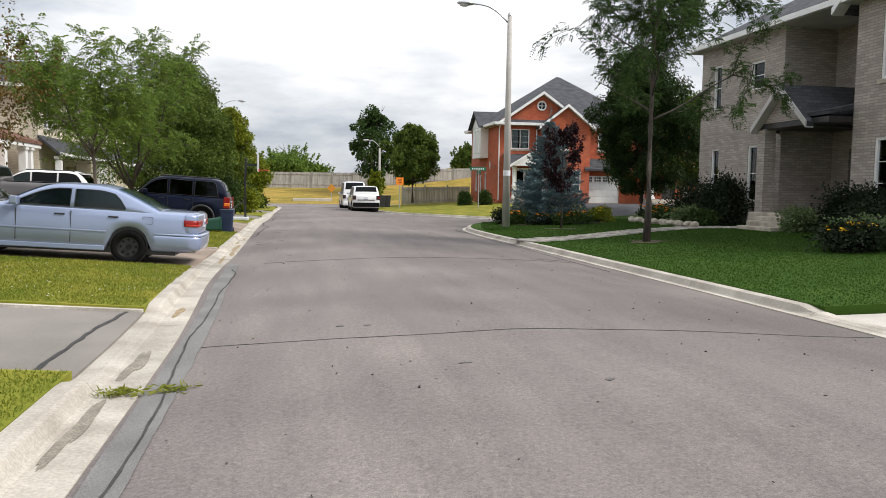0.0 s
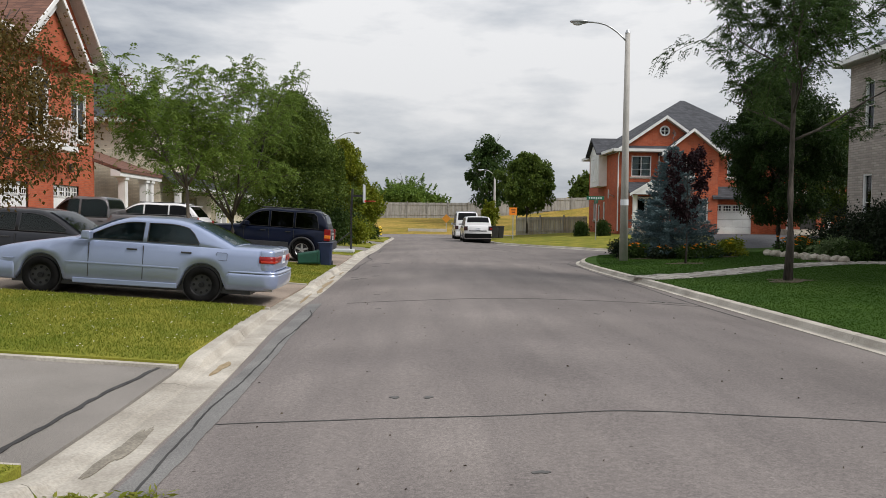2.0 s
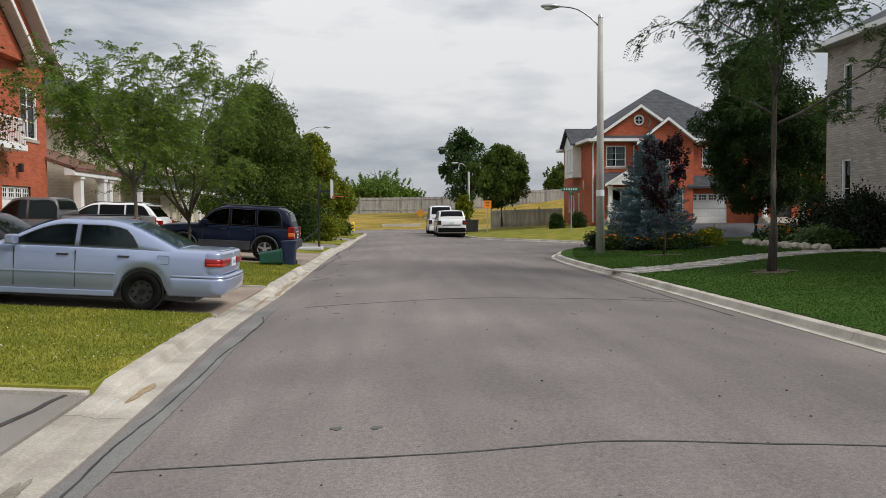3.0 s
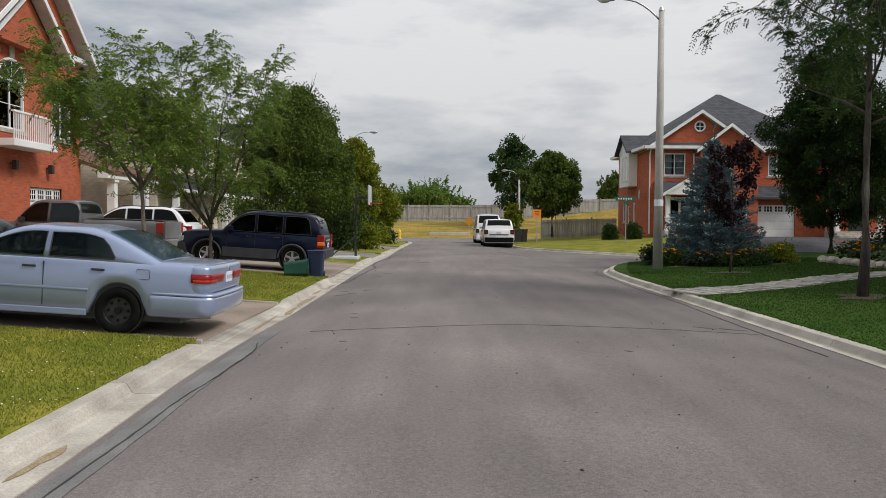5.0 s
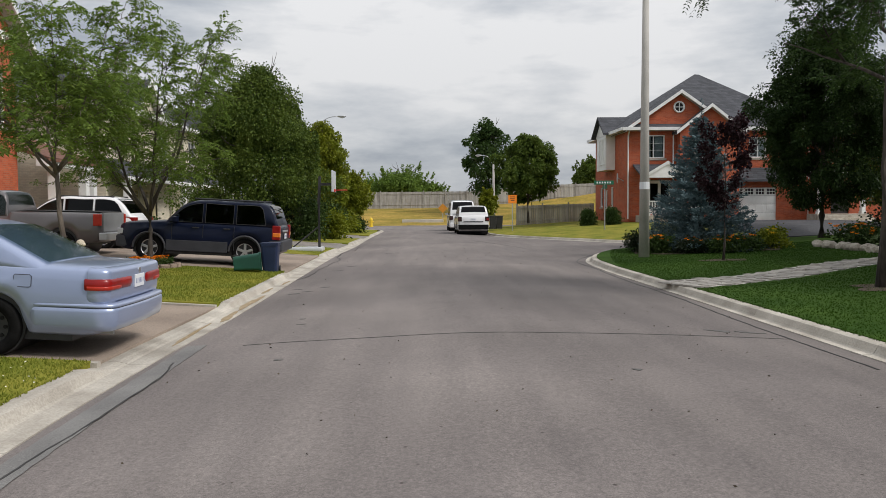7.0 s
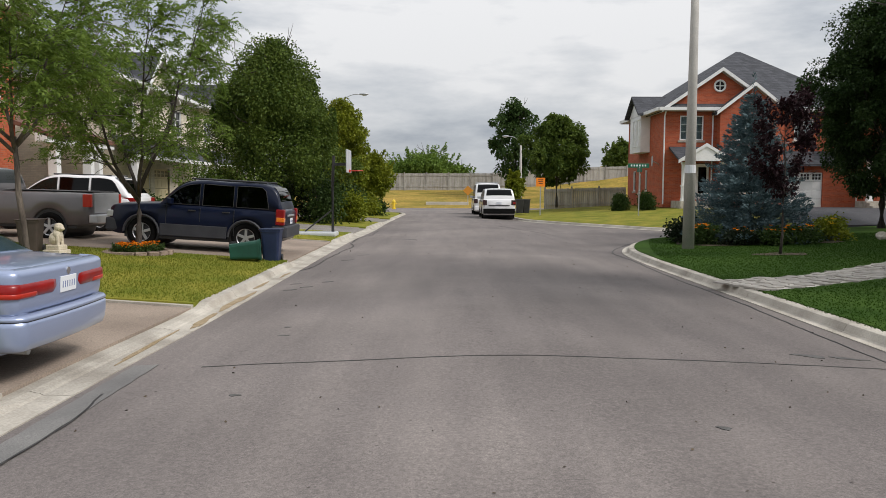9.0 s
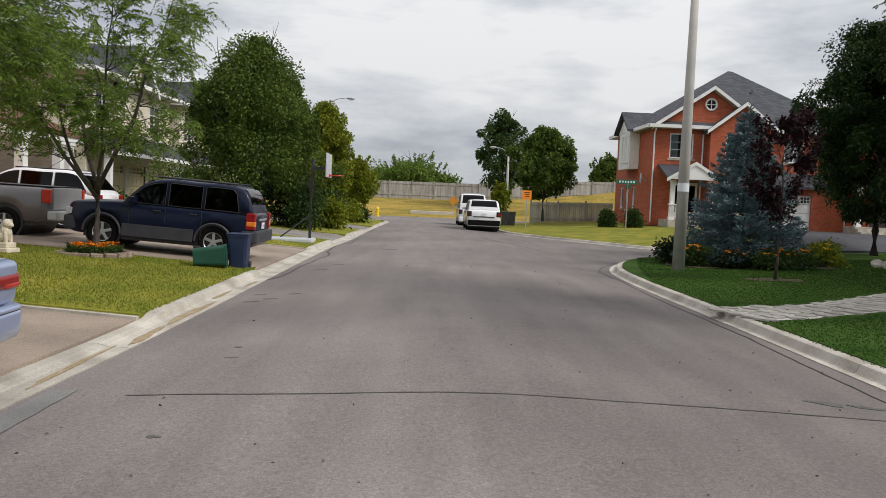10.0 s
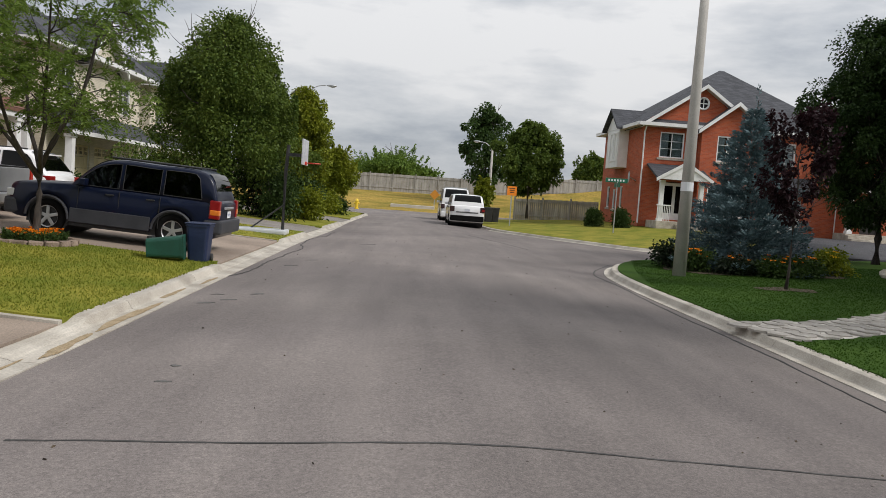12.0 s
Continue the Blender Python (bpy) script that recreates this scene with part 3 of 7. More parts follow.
def blob(name, x, y, rx, ry, z, material, label, category, seed, n=26, rot=0.0, zf=None):
    """A thin uneven patch lying on the ground."""
    rnd = random.Random(seed)
    bm = bmesh.new()
    ph = [rnd.uniform(0, 6.28) for _ in range(4)]
    vs = []
    for k in range(n):
        a = 2 * math.pi * k / n
        r = 1 + 0.22 * math.sin(2 * a + ph[0]) + 0.16 * math.sin(3 * a + ph[1]) + 0.12 * math.sin(5 * a + ph[2]) + rnd.uniform(-0.08, 0.08)
        px, py = rx * r * math.cos(a), ry * r * math.sin(a)
        qx, qy = x + px * math.cos(rot) - py * math.sin(rot), y + px * math.sin(rot) + py * math.cos(rot)
        vs.append((qx, qy, z + (zf(qx) if zf else road_z(qx, qy))))
    slab(bm, vs, 0.004)
    return piece(name, bm, material, label, category, "structure")


silt = random.Random(17)
for x, y, rx, ry in ((-1.53, 20.9, 0.075, 0.85), (-1.5, 19.1, 0.06, 0.55), (-1.62, 22.9, 0.05, 0.45), (-1.52, 24.6, 0.03, 0.5), (-1.6, 17.4, 0.035, 0.8), (-1.52, 10.1, 0.05, 0.33), (-1.5, 5.2, 0.05, 0.7), (-1.48, 7.1, 0.06, 0.6)):
    blob("silt_patch", x, y, rx, ry, 0.0215, M_DIRT if y > 9 else M_SILT, "brown silt dried in the concrete gutter", "dirt", silt.randint(1, 9999), 70, zf=lambda q: 0.0)
for k, (x, y, rx, ry) in enumerate([(5.61, 16.77, 0.14, 0.08), (6.02, 16.77, 0.17, 0.06), (3.7, 14.07, 0.05, 0.035), (-0.94, 22.19, 0.11, 0.06), (-1.0, 23.08, 0.09, 0.05), (-0.7, 22.47, 0.1, 0.05), (-0.4, 23.09, 0.1, 0.06), (-0.14, 17.74, 0.055, 0.035), (-0.2, 18.3, 0.05, 0.03), (0.68, 34.4, 0.2, 0.1), (0.0, 15.1, 0.05, 0.03), (1.4, 6.2, 0.05, 0.03), (2.4, 5.4, 0.04, 0.03), (0.45, 8.3, 0.05, 0.035), (0.75, 8.25, 0.045, 0.04), (-0.6, 27.6, 0.12, 0.06), (-0.3, 28.9, 0.14, 0.06)]):
    blob("oil_stain", x, y, rx, ry, 0.0045, M_OIL, "dark oil spot on the asphalt", "stain", 40 + k)


def patch(name, pts, material, label, category="lawn", t=0.25):
    return piece(name, slab(bmesh.new(), pts, t), material, label, category, "structure")


def kerb_x(y):
    return float(np.interp(y, (-30, 0, 8, 13, 16, 20, 34, 41, 50, 60, 64), (-1.8, -1.8, -1.82, -1.94, -1.94, -1.87, -1.87, -1.65, -1.35, -1.05, -1.3))) - 0.03


def left_patch(name, y0, y1, material, label, category, dz):
    """A strip of the left frontage between two cross lines, rising from the kerb."""
    ys = [y0] + [y for y in (8, 13, 16, 20, 34, 41, 50, 60) if y0 < y < y1] + [y1]
    front = [(kerb_x(y), y) for y in ys]
    patch(name, [(x, y, h_left(x) + dz) for x, y in front + [(-8.3, y1), (-8.3, y0)]], material, label, category)
    patch(name, [(x, y, h_left(x) + dz) for x, y in ((-8.3, y0), (-8.3, y1), (-60, y1), (-60, y0))], material, label, category)


edges = [-30] + [v for d in LEFT_DRIVES for v in d] + [64]
for k in range(0, len(edges), 2):
    left_patch("lawn_left", edges[k], edges[k + 1], M_LAWN_L, "yellowish green front lawn with clover", "lawn", 0.012)
for k, (a, b) in enumerate(LEFT_DRIVES):
    pink = 0 < k < 3
    left_patch("driveway_left", a, b, M_DRIVE_PINK if pink else M_DRIVE, "pinkish concrete driveway" if pink else "pale worn asphalt driveway", "driveway", -0.045)
    # concrete edging on both sides of each driveway
    for y in (a + 0.05, b - 0.05):
        bm = bmesh.new()
        slab(bm, [(-1.9, y - 0.05, h_left(-1.9) - 0.012), (-1.9, y + 0.05, h_left(-1.9) - 0.012), (-8, y + 0.05, h_left(-8) - 0.012), (-8, y - 0.05, h_left(-8) - 0.012)], 0.1)
        piece("driveway_edging", bm, M_CURB, "pale concrete driveway edging", "edging", "structure")
ribbon("driveway_crack", [(-2.08, 9.78), (-2.11, 8.9), (-2.15, 8.1), (-2.16, 7.3), (-2.2, 6.45)], 0.045, -0.04, M_TAR, "black tar seal across the driveway", jitter=0.015, seed=12, zf=lambda p: h_left(p.x))

lot_r = [(p.x + 0.02, p.y) for p in right_path if p.y > 8.7] + [(60, 8.7)]
lo_near = [q for q in lot_r if q[0] < 19]
poly = [(x, y, h_right(x)) for x, y in lo_near] + [(19, 8.7, h_right(19))]
patch("lawn_right", poly, M_LAWN_R, "deep green mown front lawn", "lawn")
patch("lawn_right", [(19, 8.7, h_right(19)), (19, 37.9, h_right(19)), (60, 47.9, h_right(60)), (60, 8.7, h_right(60))], M_LAWN_R, "deep green mown front lawn", "lawn")
patch("driveway_right", [(6.95, 1.5, 0.04), (6.95, 8.7, 0.04), (30, 8.7, 0.4), (30, 1.5, 0.4)], M_CONC, "pale concrete driveway", "driveway")
patch("lawn_right", [(6.95, -30, 0.14), (6.95, 1.5, 0.14), (60, 1.5, 0.5), (60, -30, 0.5)], M_LAWN_R, "deep green mown front lawn", "lawn")


fl = [(p.x + 0.02, p.y) for p in far_path if p.x < 25 and p.y < 68]
bm = bmesh.new()
rows = []
for x, y in fl:
    gap = math.hypot(40 - x, 57 - y)
    rows.append([bm.verts.new((x + (40 - x) * s, y + (57 - y) * s, 0.14 + 0.62 * min(1, gap * s / 9))) for s in (0, 0.06, 0.12, 0.2, 0.3, 0.5, 0.75, 1)])
for a, b in zip(rows, rows[1:]):
    for k in range(7):
        bm.faces.new((a[k], a[k + 1], b[k + 1], b[k]))
bmesh.ops.remove_doubles(bm, verts=bm.verts[:], dist=0.001)
bmesh.ops.recalc_face_normals(bm, faces=bm.faces[:])
piece("lawn_far_corner", bm, M_LAWN_F, "sunny yellow-green corner lawn", "lawn", "structure")

# grassy bank at the end of the street
bm = bmesh.new()
rows = []
for i in range(81):
    x = -60 + 1.75 * i
    up = 1.7 + 0.012 * max(0, x) * max(0, x) * 0.25
    prof = [(83.5, 0.0), (84, 0.12), (87, 0.2), (91, 0.9), (96, 1.5), (100, up), (140, up + 0.3), (260, up - 1)]
    rows.append([bm.verts.new((x, y, z + 0.06 * noise.noise(Vector((x * 0.4, y * 0.3, 0))))) for y, z in prof])
for a, b in zip(rows, rows[1:]):
    for k in range(7):
        bm.faces.new((a[k], b[k], b[k + 1], a[k + 1]))
piece("grass_bank", bm, M_BERM, "dry yellow grass bank below the long fence", "bank", "structure", True)


# ---- buildings ----
def wall(bm, length, height, thick, holes=(), gable=None, x0=0.0, z0=0.0, y0=0.0):
    """A wall along local x with its outer face at y0, cut through by holes (x0, x1, z0, z1); gable: (peak x, peak height) above it."""
    xs = sorted({x0, x0 + length, *[v for h in holes for v in h[:2]]})
    zs = sorted({z0, z0 + height, *[v for h in holes for v in h[2:]]})

    def solid(i, k):
        if not (0 <= i < len(xs) - 1 and 0 <= k < len(zs) - 1):
            return False
        cx, cz = (xs[i] + xs[i + 1]) / 2, (zs[k] + zs[k + 1]) / 2
        return not any(a < cx < b and c < cz < d for a, b, c, d in holes)

    def quad(*p):
        bm.faces.new([bm.verts.new(q) for q in p])

    for i in range(len(xs) - 1):
        for k in range(len(zs) - 1):
            if not solid(i, k):
                continue
            a, b, c, d = xs[i], xs[i + 1], zs[k], zs[k + 1]
            ya, yb = y0, y0 + thick
            quad((a, ya, c), (b, ya, c), (b, ya, d), (a, ya, d))
            quad((b, yb, c), (a, yb, c), (a, yb, d), (b, yb, d))
            if not solid(i - 1, k):
                quad((a, yb, c), (a, ya, c), (a, ya, d), (a, yb, d))
            if not solid(i + 1, k):
                quad((b, ya, c), (b, yb, c), (b, yb, d), (b, ya, d))
            if not solid(i, k - 1):
                quad((a, yb, c), (b, yb, c), (b, ya, c), (a, ya, c))
            if not solid(i, k + 1):
                quad((a, ya, d), (b, ya, d), (b, yb, d), (a, yb, d))
    if gable:
        t = z0 + height
        slab(bm, [(gable[2], y0, t), (gable[3], y0, t), (gable[0], y0, gable[1])], thick, (0, 1, 0))
    return bm


def window(parent, x0, x1, z0, z1, y=0.0, cols=2, rows=3, curtain=True, arch=False, m=None, sill=True, trim=0.07, cw=0.36):
    """A white window with frame, glazing bars, panes, sill and a curtain behind, in a hole of a wall."""
    root = new("window")
    root.parent = parent
    if m is not None:
        root.matrix_local = m
    t = trim
    bm = bmesh.new()
    box(bm, x0 - t * 0.4, x0 + t, y - 0.025, y + 0.1, z0, z1)
    box(bm, x1 - t, x1 + t * 0.4, y - 0.025, y + 0.1, z0, z1)
    box(bm, x0 + t, x1 - t, y - 0.025, y + 0.1, z1 - t, z1 + t * 0.4)
    box(bm, x0 + t, x1 - t, y - 0.025, y + 0.1, z0, z0 + t)
    part("window_frame", bm, M_WHITE, root)
    w, h = (x1 - x0 - 2 * t) / cols, (z1 - z0 - 2 * t) / rows
    for k in range(1, cols):
        g = 0.028 if k == cols // 2 and cols % 2 == 0 else 0.012
        part("glazing_bar", boxed(x0 + t + k * w - g, x0 + t + k * w + g, y + 0.012, y + 0.05, z0 + t, z1 - t), M_WHITE, root)
    for k in range(1, rows):
        part("glazing_bar", boxed(x0 + t, x1 - t, y + 0.014, y + 0.048, z0 + t + k * h - 0.012, z0 + t + k * h + 0.012), M_WHITE, root)
    part("pane", boxed(x0 + t, x1 - t, y + 0.055, y + 0.062, z0 + t, z1 - t), M_GLASS, root)
    if curtain:
        part("curtain", boxed(x0 + t, x0 + t + (x1 - x0) * cw, y + 0.2, y + 0.22, z0, z1), M_CURTAIN, root)
        part("curtain", boxed(x1 - t - (x1 - x0) * cw, x1 - t, y + 0.2, y + 0.22, z0, z1), M_CURTAIN, root)
    if sill:
        part("sill", boxed(x0 - 0.12, x1 + 0.12, y - 0.09, y + 0.02, z0 - 0.14, z0 - 0.01, 0.01), M_STONE, root)
    if arch:
        r, cx = (x1 - x0) / 2, (x0 + x1) / 2
        ring = [(cx + r * math.cos(a), y - 0.07, z1 + r * 0.8 * math.sin(a)) for a in [math.pi * k / 14 for k in range(15)]]
        tb = bmesh.new()
        tube(tb, ring, 0.06, 6)
        part("arch_frame", tb, M_WHITE, root)
        part("arch_pane", slab(bmesh.new(), [(p[0], y - 0.062, p[2]) for p in ring], 0.006, (0, 1, 0)), M_CARGLASS_DK, root)
        fb = bmesh.new()
        for k in (4, 7, 10):
            rod(fb, (cx, y - 0.07, z1), ring[k], 0.015, n=5)
        part("glazing_bar", fb, M_WHITE, root)
    return root


def garage_door(parent, x0, x1, z0, z1, y, material):
    root = new("garage_door")
    root.parent = parent
    rows = 4
    h = (z1 - z0) / rows
    for k in range(rows):
        bm = boxed(x0, x1, y, y + 0.05, z0 + k * h + 0.008, z0 + (k + 1) * h - 0.008, 0.008)
        if k < rows - 1:
            n = 4
            for i in range(n):
                w = (x1 - x0) / n
                box(bm, x0 + i * w + 0.1, x0 + (i + 1) * w - 0.1, y - 0.012, y, z0 + k * h + 0.1, z0 + (k + 1) * h - 0.1, 0.008)
        part("panel", bm, material, root)
    n = 4
    w = (x1 - x0) / n
    for i in range(n):
        a, b, c, d = x0 + i * w + 0.08, x0 + (i + 1) * w - 0.08, z1 - h + 0.08, z1 - 0.08
        bm = bmesh.new()
        box(bm, a, b, y - 0.014, y - 0.004, c, d)
        part("door_light", bm, M_CARGLASS_DK, root)
        bm = bmesh.new()
        for u in (a, (2 * a + b) / 3, (a + 2 * b) / 3, b):
            box(bm, u - 0.018, u + 0.018, y - 0.026, y - 0.015, c, d)
        for v in (c, (c + d) / 2, d):
            box(bm, a, b, y - 0.03, y - 0.027, v - 0.018, v + 0.018)
        part("glazing_bar", bm, material, root)
    bm = bmesh.new()
    box(bm, x0 - 0.14, x0, y - 0.06, y + 0.1, z0, z1 + 0.14)
    box(bm, x1, x1 + 0.14, y - 0.06, y + 0.1, z0, z1 + 0.14)
    box(bm, x0, x1, y - 0.06, y + 0.1, z1, z1 + 0.14)
    part("door_surround", bm, M_WHITE, root)
    return root


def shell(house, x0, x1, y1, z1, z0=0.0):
    """Closed back part of a house: floors and rear walls behind the facade, in a dim plain colour that stands in for
    indoor shade.
    """
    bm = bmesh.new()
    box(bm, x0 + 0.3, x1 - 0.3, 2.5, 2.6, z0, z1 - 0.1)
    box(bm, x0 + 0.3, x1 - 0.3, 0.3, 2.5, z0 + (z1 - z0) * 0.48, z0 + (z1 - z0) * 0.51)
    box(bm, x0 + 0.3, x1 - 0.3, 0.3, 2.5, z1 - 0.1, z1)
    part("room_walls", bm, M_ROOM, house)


def rake(bm, p, q, w=0.22, t=0.05, over=0.0):
    """A fascia board from p to q on a gable front."""
    p, q = Vector(p), Vector(q)
    n = Vector((0, 0, -w))
    slab(bm, [p, q, q + n, p + n], t, (0, -1, 0))


def gable_roof(house, xl, xr, xp, ze, zp, y0, y1, material, over=0.4, trim=M_WHITE, name="roof"):
    """A roof with its ridge running back from the gable front at y0."""
    bm = bmesh.new()
    sl, sr = (zp - ze) / (xp - xl), (zp - ze) / (xr - xp)
    a, b = (xl - over, ze - sl * over), (xr + over, ze - sr * over)
    slab(bm, [(a[0], y0 - over, a[1]), (xp, y0 - over, zp), (xp, y1, zp), (a[0], y1, a[1])], 0.16)
    slab(bm, [(xp, y0 - over, zp), (b[0], y0 - over, b[1]), (b[0], y1, b[1]), (xp, y1, zp)], 0.16)
    r = part(name, bm, material, house)
    bm = bmesh.new()
    rake(bm, (a[0], y0 - over - 0.005, a[1] + 0.03), (xp, y0 - over - 0.005, zp + 0.03), 0.22)
    rake(bm, (xp, y0 - over - 0.005, zp + 0.03), (b[0], y0 - over - 0.005, b[1] + 0.03), 0.22)
    part("fascia", bm, trim, r)
    bm = bmesh.new()
    slab(bm, [(a[0], y0 - over, a[1] - 0.17), (xp, y0 - over, zp - 0.17), (xp, y0, zp - 0.17), (a[0], y0, a[1] - 0.17)], 0.03)
    slab(bm, [(xp, y0 - over, zp - 0.17), (b[0], y0 - over, b[1] - 0.17), (b[0], y0, b[1] - 0.17), (xp, y0, zp - 0.17)], 0.03)
    part("soffit", bm, M_GUTTER if trim is M_WHITE else trim, r)
    return r


def hip_roof(house, x0, x1, y0, y1, ze, zp, material, over=0.5, ridge=None, trim=M_WHITE):
    """A hipped roof; the ridge runs along the longer side."""
    a, b, c, d = x0 - over, x1 + over, y0 - over, y1 + over
    if ridge is None:
        r = min(b - a, d - c) / 2
        ridge = ((a + r, (c + d) / 2), (b - r, (c + d) / 2)) if b - a > d - c else (((a + b) / 2, c + r), ((a + b) / 2, d - r))
    (rx0, ry0), (rx1, ry1) = ridge
    P, Q = (rx0, ry0, zp), (rx1, ry1, zp)
    A, B, C, D = (a, c, ze), (b, c, ze), (b, d, ze), (a, d, ze)
    bm = bmesh.new()
    for f in (((A, B, Q, P), (B, C, Q), (C, D, P, Q), (D, A, P)) if abs(rx1 - rx0) >= abs(ry1 - ry0) else ((A, B, P), (B, C, Q, P), (C, D, Q), (D, A, P, Q))):
        slab(bm, f, 0.15)
    r = part("roof", bm, material, house)
    bm = bmesh.new()
    box(bm, a, b, c - 0.09, c + 0.02, ze - 0.18, ze + 0.02)
    box(bm, a, b, d - 0.02, d + 0.09, ze - 0.18, ze + 0.02)
    box(bm, a - 0.09, a + 0.02, c + 0.02, d - 0.02, ze - 0.178, ze + 0.018)
    box(bm, b - 0.02, b + 0.09, c + 0.02, d - 0.02, ze - 0.178, ze + 0.018)
    part("gutter", bm, trim, r)
    bm = bmesh.new()
    box(bm, a + 0.03, b - 0.03, c + 0.03, d - 0.03, ze - 0.2, ze - 0.17)
    part("soffit", bm, M_GUTTER, r)
    return r


def column(house, x, y, z0, z1, w=0.28):
    root = new("column")
    root.parent = house
    bm = boxed(x - w / 2, x + w / 2, y - w / 2, y + w / 2, z0 + 0.16, z1 - 0.14, 0.012)
    part("shaft", bm, M_WHITE, root)
    part("base", boxed(x - w * 0.65, x + w * 0.65, y - w * 0.65, y + w * 0.65, z0, z0 + 0.158, 0.015), M_WHITE, root)
    part("capital", boxed(x - w * 0.65, x + w * 0.65, y - w * 0.65, y + w * 0.65, z1 - 0.138, z1, 0.015), M_WHITE, root)


def round_vent(house, x, z, r, y):
    root = new("gable_window")
    root.parent = house
    pts = [(x + r * math.cos(a), y - 0.03, z + r * math.sin(a)) for a in [2 * math.pi * k / 24 for k in range(25)]]
    part("frame", tube(bmesh.new(), pts, 0.06, 6), M_WHITE, root)
    part("pane", slab(bmesh.new(), [(p[0], y - 0.02, p[2]) for p in pts[:-1]], 0.01, (0, 1, 0)), M_CARGLASS_DK, root)
    bm = bmesh.new()
    box(bm, x - r, x + r, y - 0.05, y - 0.03, z - 0.025, z + 0.025)
    box(bm, x - 0.025, x + 0.025, y - 0.055, y - 0.035, z - r, z + r)
    part("glazing_bar", bm, M_WHITE, root)


def downpipe(house, x, y, z0, z1):
    bm = bmesh.new()
    tube(bm, [(x, y - 0.35, z1), (x, y - 0.3, z1 - 0.12), (x, y - 0.07, z1 - 0.4), (x, y - 0.07, z0)], 0.045, 8)
    part("downpipe", bm, M_WHITE, house)


# red corner house at the side street
FX, FY, FZ = 15.5, 56.0, 0.75
corner = thing("corner_house", pose(FX, FY, FZ), "two-storey red brick corner house with white trim and charcoal roof", "house")
W, EAVE = 12.0, 6.0
holes = [(0.95, 2.4, 4.15, 5.65), (5.15, 6.5, 4.15, 5.65), (8.0, 9.2, 4.15, 5.5), (1.3, 2.9, 0.5, 2.75), (7.0, 9.9, 0.02, 2.2), (4.6, 5.8, 0.9, 2.5)]
part("front_wall", wall(bmesh.new(), W, EAVE, 0.3, holes), M_BRICK_RED, corner)
for a, b, c, d in holes[:3] + holes[5:]:
    window(corner, a, b, c, d, 0.05)
bm = wall(bmesh.new(), 8.6, EAVE, 0.3, [(1.5, 2.2, 1.0, 2.4), (3.0, 3.6, 0.9, 2.2), (0.9, 1.5, 4.0, 5.6), (4.6, 5.2, 1.0, 2.4)])
bmesh.ops.transform(bm, matrix=pose(0.003, 8.9, 0, 0, 0, -90) , verts=bm.verts[:])
part("side_wall", bm, M_BRICK_RED, corner)
SIDE = pose(0.003, 8.9, 0, 0, 0, -90)
for a, b, c, d in [(1.5, 2.2, 1.0, 2.4), (3.0, 3.6, 0.9, 2.2), (0.9, 1.5, 4.0, 5.6), (4.6, 5.2, 1.0, 2.4)]:
    window(corner, a, b, c, d, 0.05, 1, 2, m=SIDE)
bm = bmesh.new()
box(bm, W - 0.3, W, 0.3, 8.9, 0, EAVE)
box(bm, 0.3, W - 0.3, 8.6, 8.9, 0, EAVE)
part("rear_wall", bm, M_BRICK_RED, corner)
shell(corner, 0, W, 8.9, EAVE)
hip_roof(corner, 0, W, 0, 8.9, EAVE + 0.1, 10.75, M_SHINGLE, 0.5, ((6.85, 6.8), (7.2, 6.9)))
# large gable with a round window, and a smaller one in front of it
part("gable_wall", wall(bmesh.new(), 6.6, 0.15, 0.25, (), (3.35, 8.35, 0.05, 6.65), 0.05, EAVE + 0.12, -0.08), M_BRICK_RED, corner)
gable_roof(corner, 0.05, 6.65, 3.35, EAVE + 0.25, 8.5, -0.08, 3.6, M_SHINGLE, 0.35)
round_vent(corner, 3.3, 7.45, 0.33, -0.08)
part("bay_wall", wall(bmesh.new(), 3.9, EAVE + 0.05, 0.55, [(0.95 + 3.2, 2.0 + 3.2 + 0.2, 4.1, 5.6), (3.8, 6.4, 0.9, 2.6)], (5.15, 7.45, 3.2, 7.1), 3.2, 0, -0.62), M_BRICK_RED, corner)
gable_roof(corner, 3.2, 7.1, 5.15, EAVE + 0.05, 7.55, -0.62, 2.2, M_SHINGLE, 0.32)
window(corner, 4.15, 5.4, 4.1, 5.6, -0.57)
window(corner, 3.8, 6.4, 0.9, 2.6, -0.57, 4, 3)
# projecting white bay high on the side wall
bay = new("side_bay")
bay.parent = corner
part("bay_box", boxed(-0.65, 0.0, 3.2, 5.9, 3.55, 5.95, 0.02), M_WHITE, bay)
bm = bmesh.new()
slab(bm, [(-0.95, 2.75, 6.05), (2.6, 2.75, 6.05), (2.6, 4.55, 7.35), (-0.95, 4.55, 7.35)], 0.14)
slab(bm, [(-0.95, 4.55, 7.35), (2.6, 4.55, 7.35), (2.6, 6.35, 6.05), (-0.95, 6.35, 6.05)], 0.14)
part("bay_roof", bm, M_SHINGLE, bay)
part("bay_gable", slab(bmesh.new(), [(-0.66, 2.95, 5.96), (-0.66, 6.15, 5.96), (-0.66, 4.55, 7.15)], 0.1, (1, 0, 0)), M_WHITE, bay)
window(corner, 0.35, 1.1, 3.95, 5.75, -0.03, 1, 3, False, m=pose(-0.65, 5.35, 0, 0, 0, -90), sill=False)
window(corner, 1.3, 2.0, 3.95, 5.75, -0.03, 1, 3, False, m=pose(-0.65, 5.35, 0, 0, 0, -90), sill=False)
